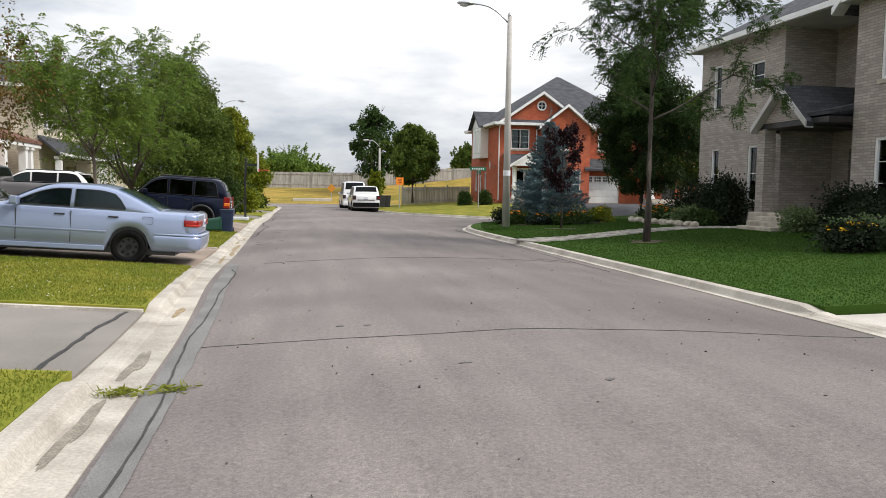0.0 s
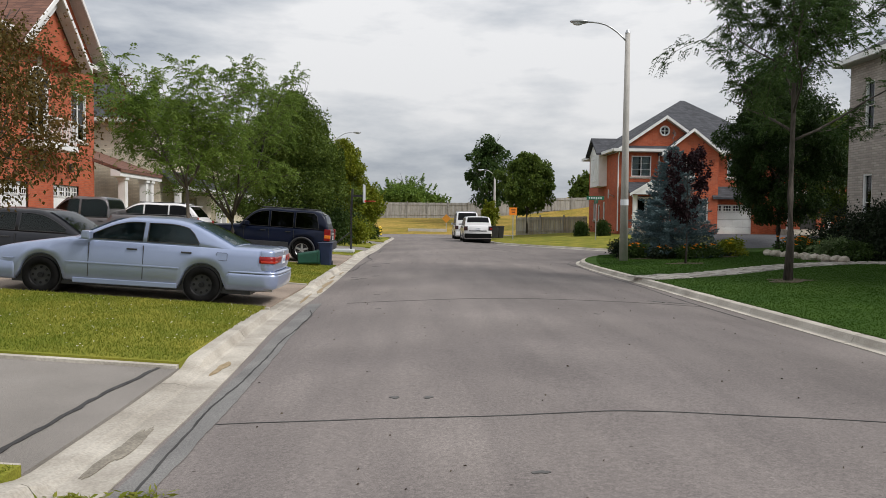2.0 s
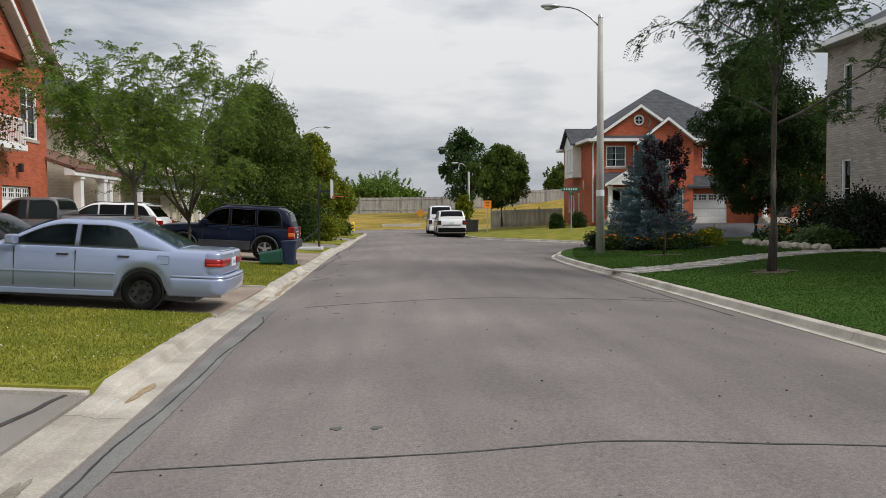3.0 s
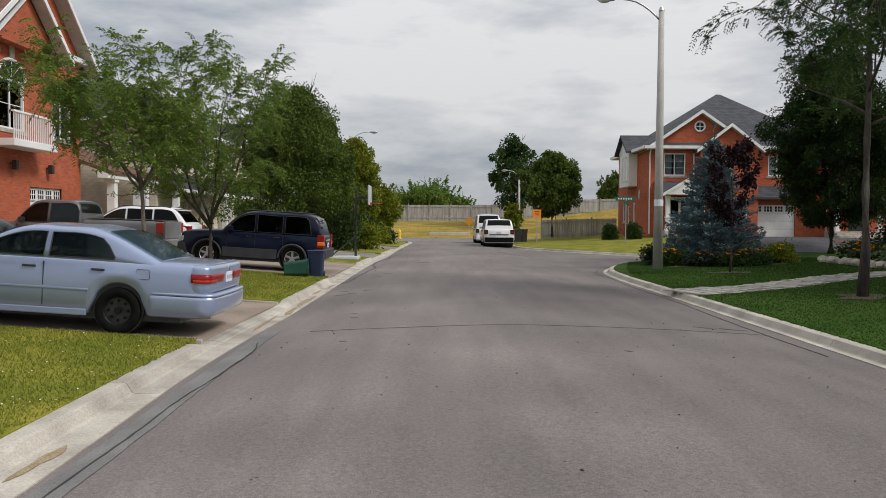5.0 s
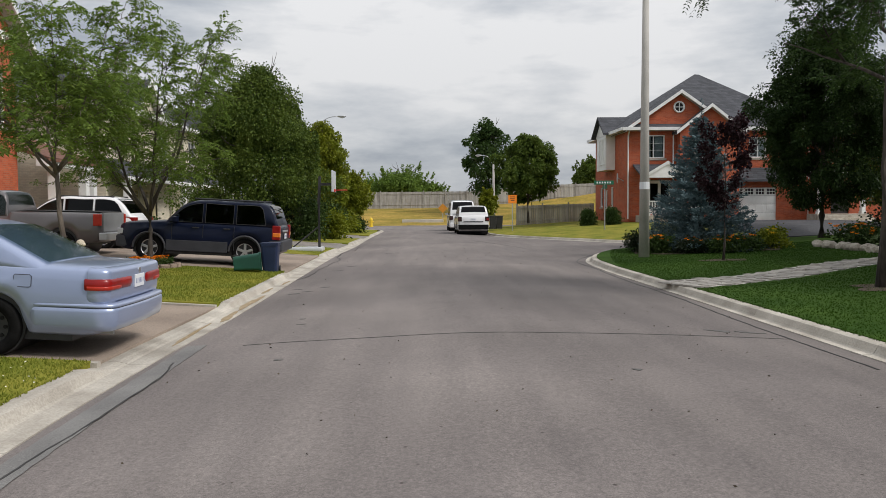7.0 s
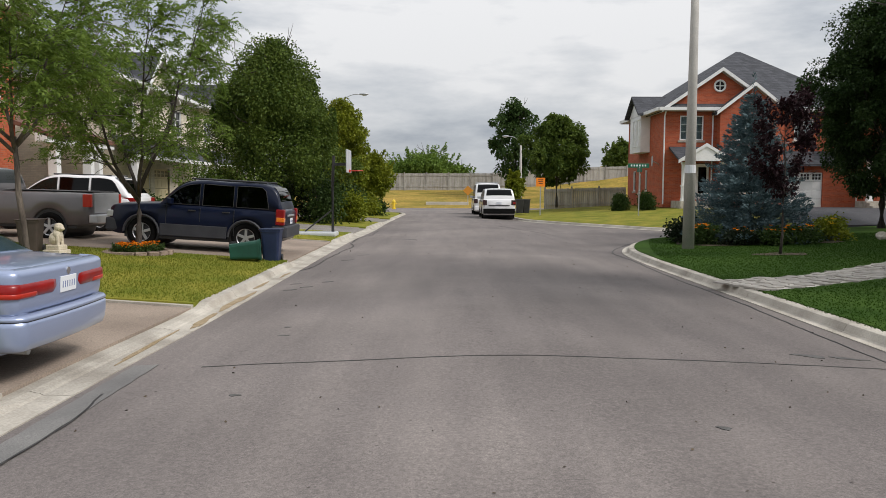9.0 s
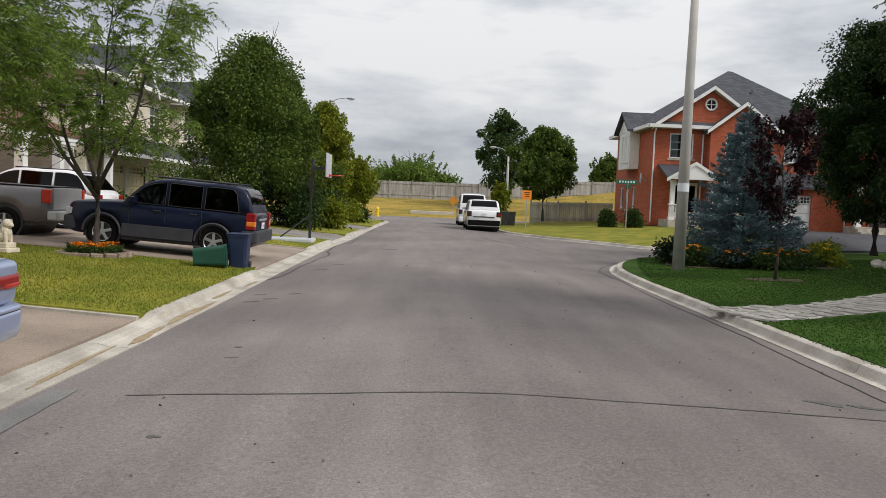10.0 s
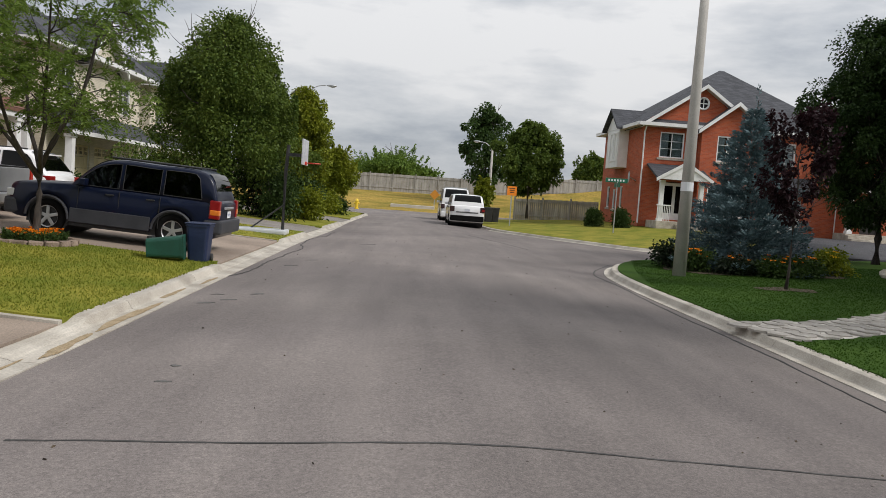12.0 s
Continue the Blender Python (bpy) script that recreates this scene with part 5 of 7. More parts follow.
def plate(root, x, z, y=0.0):
    p = new("number_plate")
    p.parent = root
    part("plate_panel", boxed(x, x + 0.012, y - 0.15, y + 0.15, z - 0.075, z + 0.075, 0.004), M_PLATE, p)
    for k in range(6):
        bm = boxed(x + 0.0125, x + 0.0145, y - 0.115 + k * 0.043, y - 0.103 + k * 0.043, z - 0.032, z + 0.028)
        part("plate_bar", bm, M_PLATE_INK, p)


def u_band(x0, xe, w, corner, profile, taper=0.0, sgn=1, y_from=-9.0, y_to=9.0):
    """A panel wrapped round a car's end in plan: profile points are (outward, height)."""
    plan = []
    for k in range(9):
        plan.append((x0 + (xe - corner - x0) * k / 8, w, 0.0, 1.0))
    for k in range(1, 10):
        a = math.pi / 2 * k / 10
        plan.append((xe - corner + corner * math.sin(a), w - corner * 0.62 + corner * 0.62 * math.cos(a), math.sin(a), math.cos(a)))
    y1 = w - corner * 0.62
    for k in range(9):
        y = y1 * (1 - k / 8)
        plan.append((xe + 0.03 * (1 - (y / y1) ** 2), y, 1.0, 0.0))
    full = [(x, -y, nx, -ny) for x, y, nx, ny in plan] + [(x, y, nx, ny) for x, y, nx, ny in plan[-2::-1]]
    full = [p for p in full if y_from - 1e-6 <= p[1] <= y_to + 1e-6]
    rings = []
    for i, (x, y, nx, ny) in enumerate(full):
        e = min(i, len(full) - 1 - i)
        inn = taper if e == 0 else 0.0
        ring = [(sgn * (x + nx * (o - inn)), y + ny * (o - inn), z) for o, z in profile]
        ring += [(sgn * (x - nx * 0.09), y - ny * 0.09, z) for o, z in (profile[-1], profile[0])]
        rings.append(ring)
    return loft(bmesh.new(), rings)


# silver-blue saloon
SY = 16.06
tilt = 3.3
L1 = 4.98
car, hw = vehicle("sedan", pose(-4.4, SY, 0.232, 0, tilt, 0), "silver-blue saloon car with black steel wheels parked on a driveway", "car", L1, 1.78, (-1.57, 1.24), 0.325, 1.0, 0.74, 1.02,
                  (-1.1, -0.28, 0.95, 1.85), 1.46, M_SILVERBLUE, M_CARGLASS, "steel", 0.26, 0.045, tail_drop=0.05, win_end=1.16)
for side in (-1, 1):
    for a, b in ((-1.12, 0.84), (-2.2, -2.02)):
        part("rub_strip", boxed(a, b, side * hw * 0.995 - 0.012, side * hw * 0.995 + 0.010, 0.585, 0.615, 0.008), M_SILVERBLUE, car)
    part("side_sill", boxed(-1.0, 0.82, side * hw * 0.97 - 0.02, side * hw * 0.97 + 0.02, 0.235, 0.33, 0.015), M_SILVERBLUE, car)
    lo, hi = (-9.0, -0.17) if side < 0 else (0.17, 9.0)
    lens = part("tail_light", u_band(L1 / 2 - 0.25, L1 / 2 + 0.004, hw * 0.967, 0.16, [(0.0, 0.772), (0.012, 0.779), (0.022, 0.8270), (0.018, 0.8870), (0.0, 0.9000)], 0.02, 1, lo, hi), M_REDLENS, car, smooth=True)
    part("indicator_lens", u_band(L1 / 2 - 0.22, L1 / 2 + 0.004, hw * 0.967, 0.16, [(0.012, 0.7740), (0.0225, 0.7820), (0.0255, 0.8170), (0.018, 0.8220)], 0.02, 1, *((-9.0, -0.4) if side < 0 else (0.4, 9.0))), M_LENS_LOW, lens, "orange-red lower lens", smooth=True)
rb = part("rear_bumper", u_band(1.66, L1 / 2 + 0.075, hw * 0.982, 0.26, [(-0.06, 0.3070), (-0.015, 0.3320), (0.004, 0.3920), (0.012, 0.4720), (0.012, 0.5320), (0.008, 0.5670), (-0.004, 0.5740), (-0.004, 0.5810), (0.010, 0.5880), (0.008, 0.6070), (-0.008, 0.6240), (-0.05, 0.6320)], 0.015), M_SILVERBLUE, car, smooth=True)
part("bumper_groove", u_band(1.68, L1 / 2 + 0.075, hw * 0.982, 0.26, [(-0.002, 0.5740), (0.002, 0.5775), (-0.002, 0.5810)], 0.01), M_BLACK, rb)
part("front_bumper", u_band(L1 / 2 - 0.48, L1 / 2 + 0.05, hw * 0.98, 0.3, [(-0.05, 0.23), (0.0, 0.27), (0.012, 0.4), (0.008, 0.52), (-0.01, 0.55), (-0.05, 0.56)], 0.015, -1), M_SILVERBLUE, car, smooth=True)
part("boot_lid", u_band(L1 / 2 - 0.22, L1 / 2 - 0.005, hw * 0.955, 0.17, [(-0.01, 0.625), (0.006, 0.65), (0.014, 0.72), (0.014, 0.88), (0.016, 0.955), (0.008, 0.985), (-0.012, 1.008), (-0.06, 1.02)], 0.03), M_SILVERBLUE, car, smooth=True)
part("badge", rod(bmesh.new(), (L1 / 2 + 0.03, 0, 0.945), (L1 / 2 + 0.047, 0, 0.945), 0.035, n=14), M_CHROME, car)
plate(car, L1 / 2 + 0.038, 0.825)
flap = [(x, -hw * (0.975 - (z - 0.84) * 0.09) - 0.003, z) for x, z in ((1.50, 0.785), (1.66, 0.785), (1.675, 0.8), (1.675, 0.905), (1.66, 0.92), (1.50, 0.92), (1.485, 0.905), (1.485, 0.8))]
ff = part("fuel_flap", slab(bmesh.new(), flap, 0.02, (0, 1, 0)), M_SILVERBLUE, car)
part("flap_gap", tube(bmesh.new(), flap + flap[:1], 0.0035, 5), M_BLACK, ff)
part("exhaust", rod(bmesh.new(), (L1 / 2 - 0.5, -0.5, 0.26), (L1 / 2 - 0.05, -0.5, 0.27), 0.035), M_GALV, car)
for y in (-0.38, 0.38):
    part("front_seat", boxed(-0.25, 0.1, y - 0.25, y + 0.25, 0.5, 1.2, 0.06), M_SEAT, car)
part("rear_seat", boxed(0.85, 1.1, -0.65, 0.65, 0.5, 1.08, 0.06), M_SEAT, car)

# navy off-road car
L2 = 4.42
car, hw = vehicle("suv", pose(-4.5, 28.87, 0.272, 0, 3.3, 0), "navy-blue suv with grey cladding and alloy wheels parked on a driveway", "suv", L2, 1.82, (-1.345, 1.275), 0.375, 1.1, 1.03, 1.1,
                  (-0.98, -0.28, 1.86, 2.17), 1.75, M_NAVY, M_CARGLASS_DK, "alloy", 0.3, 0.07, tail_drop=0.03, win_end=1.82, win_slope=4.5, lean_in=0.12, front_glass=M_CARGLASS, round_end=0.16)
for side in (-1, 1):
    for hx in (-1.345, 1.275):
        arc = [(hx + 0.44 * math.cos(a), side * (hw + 0.002), 0.37 + 0.44 * math.sin(a)) for a in [math.pi * k / 12 for k in range(13)]]
        part("arch_flare", tube(bmesh.new(), arc, 0.03, 6), M_CLAD, car)
    part("sill_cladding", boxed(-0.88, 0.8, side * hw - 0.02, side * hw + 0.02, 0.32, 0.62, 0.015), M_CLAD, car)
    part("tail_light", boxed(L2 / 2 - 0.2, L2 / 2 + 0.02, side * hw * 0.985 - (0.17 if side > 0 else 0), side * hw * 0.985 + (0 if side > 0 else 0.17), 0.74, 1.14, 0.03), M_REDLENS, car)
    part("indicator_lens", boxed(L2 / 2 - 0.18, L2 / 2 + 0.028, side * hw * 0.992 - (0.15 if side > 0 else 0), side * hw * 0.992 + (0 if side > 0 else 0.15), 0.82, 0.94, 0.02), M_ORANGELENS, car)
    part("roof_rail", rod(bmesh.new(), (-0.2, side * 0.62, 1.785), (1.7, side * 0.62, 1.785), 0.024), M_BLACK, car)
part("rear_bumper", boxed(L2 / 2 - 0.3, L2 / 2 + 0.1, -hw * 0.99, hw * 0.99, 0.42, 0.72, 0.05), M_CLAD, car)
part("front_bumper", boxed(-L2 / 2 - 0.06, -L2 / 2 + 0.4, -hw * 0.96, hw * 0.96, 0.36, 0.7, 0.06), M_CLAD, car)
part("grab_strip", boxed(L2 / 2 - 0.01, L2 / 2 + 0.03, -0.4, 0.4, 0.95, 1.0, 0.01), M_GALV, car)
part("head_light", boxed(-L2 / 2 - 0.02, -L2 / 2 + 0.14, -0.85, -0.5, 0.72, 0.88, 0.02), M_CLEARLENS, car)
plate(car, L2 / 2 + 0.02, 0.83)

# taupe pickup truck
L3 = 5.6
car, hw = vehicle("pickup_truck", pose(-10.35, 29.9, 0.46, 0, 1.5, 0), "taupe-grey pickup truck with chrome step bumper on a driveway", "truck", L3, 1.96, (-1.85, 1.7), 0.38, 1.15, 1.05, 1.2,
                  (-2.0, -1.35, 0.0, 0.18), 1.88, M_TAUPE, M_CARGLASS, "alloy", 0.42, 0.08, bed=(0.22, 1.3))
for side in (-1, 1):
    part("tail_light", boxed(L3 / 2 - 0.2, L3 / 2 + 0.02, side * hw * 0.985 - (0.11 if side > 0 else 0), side * hw * 0.985 + (0 if side > 0 else 0.11), 0.92, 1.26, 0.02), M_LENS_LOW, car)
part("bed_well", boxed(0.34, L3 / 2 - 0.1, -hw * 0.8, hw * 0.8, 1.325, 1.335), M_BLACK, car)
part("tailgate", boxed(L3 / 2 - 0.03, L3 / 2 + 0.03, -hw * 0.78, hw * 0.78, 0.75, 1.3, 0.02), M_TAILGATE, car, "lighter grey tailgate")
part("step_bumper", boxed(L3 / 2 - 0.05, L3 / 2 + 0.18, -hw * 0.95, hw * 0.95, 0.5, 0.72, 0.03), M_GALV, car)

# white suv on the driveway beyond
L4 = 4.75
car, hw = vehicle("suv", pose(-10.2, 33.3, 0.5, 0, 1.5, 0), "white suv with black roof rails on a driveway", "suv", L4, 1.9, (-1.45, 1.35), 0.36, 1.1, 0.95, 1.1,
                  (-1.2, -0.3, 1.7, 2.28), 1.74, M_WHITECAR, M_CARGLASS_DK, "alloy", 0.28, tail_drop=0.05, win_end=2.0, win_slope=1.6, lean_in=0.14, front_glass=M_CARGLASS, round_end=0.2)
for side in (-1, 1):
    part("tail_light", boxed(L4 / 2 - 0.35, L4 / 2 + 0.01, side * hw * 0.94 - (0.3 if side > 0 else 0), side * hw * 0.94 + (0 if side > 0 else 0.3), 0.9, 1.08, 0.02), M_REDLENS, car)
    part("roof_rail", rod(bmesh.new(), (-0.2, side * 0.6, 1.75), (1.6, side * 0.6, 1.75), 0.022), M_BLACK, car)
part("spoiler", boxed(1.75, 1.98, -0.62, 0.62, 1.62, 1.66, 0.015), M_WHITECAR, car)
plate(car, L4 / 2 + 0.012, 0.85)

# dark saloon deep in the driveway
L5 = 4.6
car, hw = vehicle("sedan", pose(-8.05, 18.65, 0.42, 0, 3.0, 0), "black saloon car deep in a driveway", "car", L5, 1.76, (-1.35, 1.25), 0.31, 0.95, 0.76, 1.02,
                  (-0.95, -0.3, 0.9, 1.65), 1.44, M_BLACKCAR, M_CARGLASS, "alloy", 0.2)
for side in (-1, 1):
    part("tail_light", boxed(L5 / 2 - 0.16, L5 / 2 + 0.012, side * hw * 0.93 - (0.4 if side > 0 else 0), side * hw * 0.93 + (0 if side > 0 else 0.4), 0.72, 0.9, 0.03), M_REDLENS, car)
plate(car, L5 / 2 + 0.012, 0.8)

# two white vehicles parked at the far right kerb, tails towards the street
for (x, y, wd, ln, rf, sty, lab) in ((5.1, 55.1, 1.95, 4.7, 1.78, "alloy", "white suv with dark rear window parked at the kerb"), (4.95, 63.0, 1.95, 4.9, 2.15, "alloy", "tall white van with roof rack parked at the kerb")):
    car, hw = vehicle("suv" if rf < 2 else "van", pose(x, y, road_z(x, y) - 0.01, 0, 0, -90), lab, "suv" if rf < 2 else "van", ln, wd, (-1.45, 1.35), 0.37, 1.15, 1.0, 1.15, (-1.1, -0.4, ln / 2 - 0.38, ln / 2 - 0.06), rf, M_WHITECAR, M_CARGLASS_DK, sty, 0.28, tail_drop=0.02, win_end=ln / 2 - 0.3, win_slope=4.0, lean_in=0.12, round_end=0.14)
    for side in (-1, 1):
        part("tail_light", boxed(ln / 2 - 0.14, ln / 2 + 0.012, side * hw * 0.985 - (0.26 if side > 0 else 0), side * hw * 0.985 + (0 if side > 0 else 0.26), 0.84, 1.13, 0.02), M_TAILDARK, car)
    part("lens_core", boxed(ln / 2 - 0.1, ln / 2 + 0.02, side * hw * 0.9 - 0.08, side * hw * 0.9 + 0.08, 0.9, 1.02, 0.01), M_REDLENS, car)
    part("rear_bumper", boxed(ln / 2 - 0.2, ln / 2 + 0.06, -hw * 0.94, hw * 0.94, 0.34, 0.64, 0.04), M_TYRE if rf < 2 else M_WHITECAR, car)
    part("handle_strip", boxed(ln / 2 - 0.01, ln / 2 + 0.025, -hw * 0.62, hw * 0.62, 0.8, 0.85, 0.01), M_BLACK, car)
    plate(car, ln / 2 + 0.012, 0.96)
    if rf > 2:
        bm = bmesh.new()
        for u in (-0.2, 0.6, 1.4):
            box(bm, u, u + 0.06, -0.75, 0.75, rf + 0.06, rf + 0.11)
        for v in (-0.7, 0.7):
            box(bm, -0.3, 1.6, v - 0.02, v + 0.02, rf - 0.02, rf + 0.058)
        part("roof_rack", bm, M_GALV, car)


# ---- trees and plants ----
def leaf_quads(rng, centres, dirs, ln, wd, droop=0.0):
    """Leaves as small pointed quads at centres, along dirs."""
    n = len(centres)
    d = dirs / (np.linalg.norm(dirs, axis=1, keepdims=True) + 1e-9)
    up = rng.normal(size=(n, 3))
    s = np.cross(d, up)
    s /= np.linalg.norm(s, axis=1, keepdims=True) + 1e-9
    ln = ln * rng.uniform(0.7, 1.3, (n, 1))
    wd = wd * rng.uniform(0.7, 1.3, (n, 1))
    a = centres
    c = centres + d * ln
    c[:, 2] -= droop * ln[:, 0]
    m = centres + d * ln * 0.5
    return np.stack([a, m + s * wd / 2, c, m - s * wd / 2], axis=1)


def branches(rng, height, trunk_r, fork, spread, n_limb, depth, up_bias, length, lean=(0, 0), gnarl=0.12):
    """Limb lines of a tree: a list of (points, radii), and the twig ends with their directions."""
    lines, ends = [], []
    trunk = [Vector((lean[0] * t * t + rng.normal() * 0.02, lean[1] * t * t + rng.normal() * 0.02, height * t)) for t in np.linspace(0, 1, 9)]
    lines.append((trunk, [trunk_r * (1.25 if k == 0 else 1 - 0.85 * k / 8) for k in range(9)]))

    def grow(p, d, ln, r, lvl):
        pts, q, dd = [p], p.copy(), d.copy()
        n = 5
        for k in range(n):
            dd = (dd + Vector(rng.normal(size=3) * gnarl) + Vector((0, 0, up_bias * 0.12))).normalized()
            q = q + dd * ln / n
            pts.append(q.copy())
            ends.append((np.array(q), np.array(dd), lvl, k / n))
        lines.append((pts, [max(0.006, r * (1 - 0.75 * k / n)) for k in range(n + 1)]))
        if lvl < depth:
            for k in range(int(rng.integers(3, 5))):
                j = int(rng.integers(1, n + 1))
                dv = (dd + Vector(rng.normal(size=3)) * 0.75 + Vector((0, 0, 0.12))).normalized()
                grow(pts[j].copy(), dv, ln * rng.uniform(0.5, 0.75), r * 0.5, lvl + 1)

    for k in range(n_limb):
        t = fork + (0.97 - fork) * (k + rng.uniform(0, 0.8)) / n_limb
        i = t * 8
        p = trunk[int(i)].lerp(trunk[min(8, int(i) + 1)], i - int(i))
        a = 2.4 * k + rng.uniform(-0.4, 0.4)
        d = Vector((math.cos(a) * spread, math.sin(a) * spread, up_bias + 0.5 * t)).normalized()
        grow(p, d, length * (1.15 - 0.6 * (t - fork) / (1 - fork)) * rng.uniform(0.8, 1.15), trunk_r * 0.42 * (1.2 - 0.6 * t), 1)
    return lines, ends


def vase_branches(rng, height, trunk_r, fork, width, n_stem, lean=(0, 0)):
    """A short trunk that parts into several rising, spreading stems with side limbs."""
    lines, ends = [], []
    trunk = [Vector((lean[0] * t + rng.normal() * 0.012, lean[1] * t + rng.normal() * 0.012, fork * t)) for t in np.linspace(0, 1, 6)]
    lines.append((trunk, [trunk_r * (1.3 if k == 0 else 1 - 0.06 * k) for k in range(6)]))

    def grow(p, d, ln, r, lvl):
        pts, q, dd = [p], p.copy(), d.copy()
        for k in range(4):
            dd = (dd + Vector(rng.normal(size=3) * 0.16) + Vector((0, 0, 0.02))).normalized()
            q = q + dd * ln / 4
            pts.append(q.copy())
            ends.append((np.array(q), np.array(dd), lvl, k / 4))
        lines.append((pts, [max(0.005, r * (1 - 0.2 * k)) for k in range(5)]))
        if lvl < 3:
            for k in range(int(rng.integers(3, 5))):
                j = int(rng.integers(1, 5))
                grow(pts[j].copy(), (dd + Vector(rng.normal(size=3)) * 0.7).normalized(), ln * rng.uniform(0.5, 0.75), r * 0.5, lvl + 1)

    for k in range(n_stem):
        a = 2 * math.pi * (k + rng.uniform(-0.25, 0.25)) / n_stem
        reach = width / 2 * rng.uniform(0.4, 0.95)
        top = fork + (height - fork) * rng.uniform(0.72, 1.0) * (1.06 - 0.32 * reach / (width / 2))
        p0 = trunk[-1] - Vector((0, 0, rng.uniform(0, 0.35)))
        pts = [p0]
        for j in range(1, 9):
            u = j / 8
            pts.append(p0 + Vector((math.cos(a) * reach * u ** 0.9, math.sin(a) * reach * u ** 0.9, (top - p0.z) * u ** 1.05)) + Vector(rng.normal(size=3) * 0.035))
        lines.append((pts, [max(0.008, trunk_r * 0.62 * (1 - 0.11 * j)) for j in range(9)]))
        for j in range(2, 9):
            for b in range(2):
                aa = a + rng.normal() * 1.1
                d = Vector((math.cos(aa), math.sin(aa), rng.uniform(0.05, 0.6))).normalized()
                grow(pts[j].copy(), d, width * rng.uniform(0.12, 0.21) * (1.15 - 0.4 * j / 8), trunk_r * 0.2, 2)
    return lines, ends


def locust(x, y, z, height, length, seed, leafm, label, fronds=2600, fork=0.3, trunk_r=0.1, spread=0.95, lean=(0, 0), low=0.0, bark=None, up=0.55, vase=0.0):
    """A honey locust: open limbs with feathery, drooping compound leaves."""
    rng = np.random.default_rng(seed)
    if vase:
        lines, ends = vase_branches(rng, height, trunk_r, fork, vase, 6, lean)
    else:
        lines, ends = branches(rng, height, trunk_r, fork, spread, 12, 3, up, length, lean)
    root = thing("tree", pose(x, y, z), label, "tree")
    bm = bmesh.new()
    for k, (pts, rad) in enumerate(lines):
        tube(bm, pts, rad, 10 if k == 0 else 5)
    part("trunk", bm, bark or M_BARK, root, smooth=True)
    e = [q for q in ends if q[2] >= 2]
    P, D = np.array([q[0] for q in e]), np.array([q[1] for q in e])
    idx = rng.integers(0, len(P), fronds)
    start = P[idx] + rng.normal(size=(fronds, 3)) * 0.08
    d = D[idx] + rng.normal(size=(fronds, 3)) * 0.7
    d /= np.linalg.norm(d, axis=1, keepdims=True)
    quads = []
    k9 = 9
    ln = rng.uniform(0.22, 0.38, (fronds, 1))
    side = np.cross(d, np.array([0, 0, 1.0]) + rng.normal(size=(fronds, 3)) * 0.2)
    side /= np.linalg.norm(side, axis=1, keepdims=True) + 1e-9
    for k in range(k9):
        t = (k + 0.6) / k9
        c = start + d * ln * t
        c[:, 2] -= (ln[:, 0] * t) ** 2 * 1.3
        for s in (-1, 1):
            quads.append(leaf_quads(rng, c, side * s + d * 0.35 + rng.normal(size=(fronds, 3)) * 0.15, 0.078, 0.03, 0.35))
    q = np.concatenate(quads)
    if low:
        q = q[q[:, 0, 2] > low]
    arrays("crown", q, 4, leafm, root)
    return root


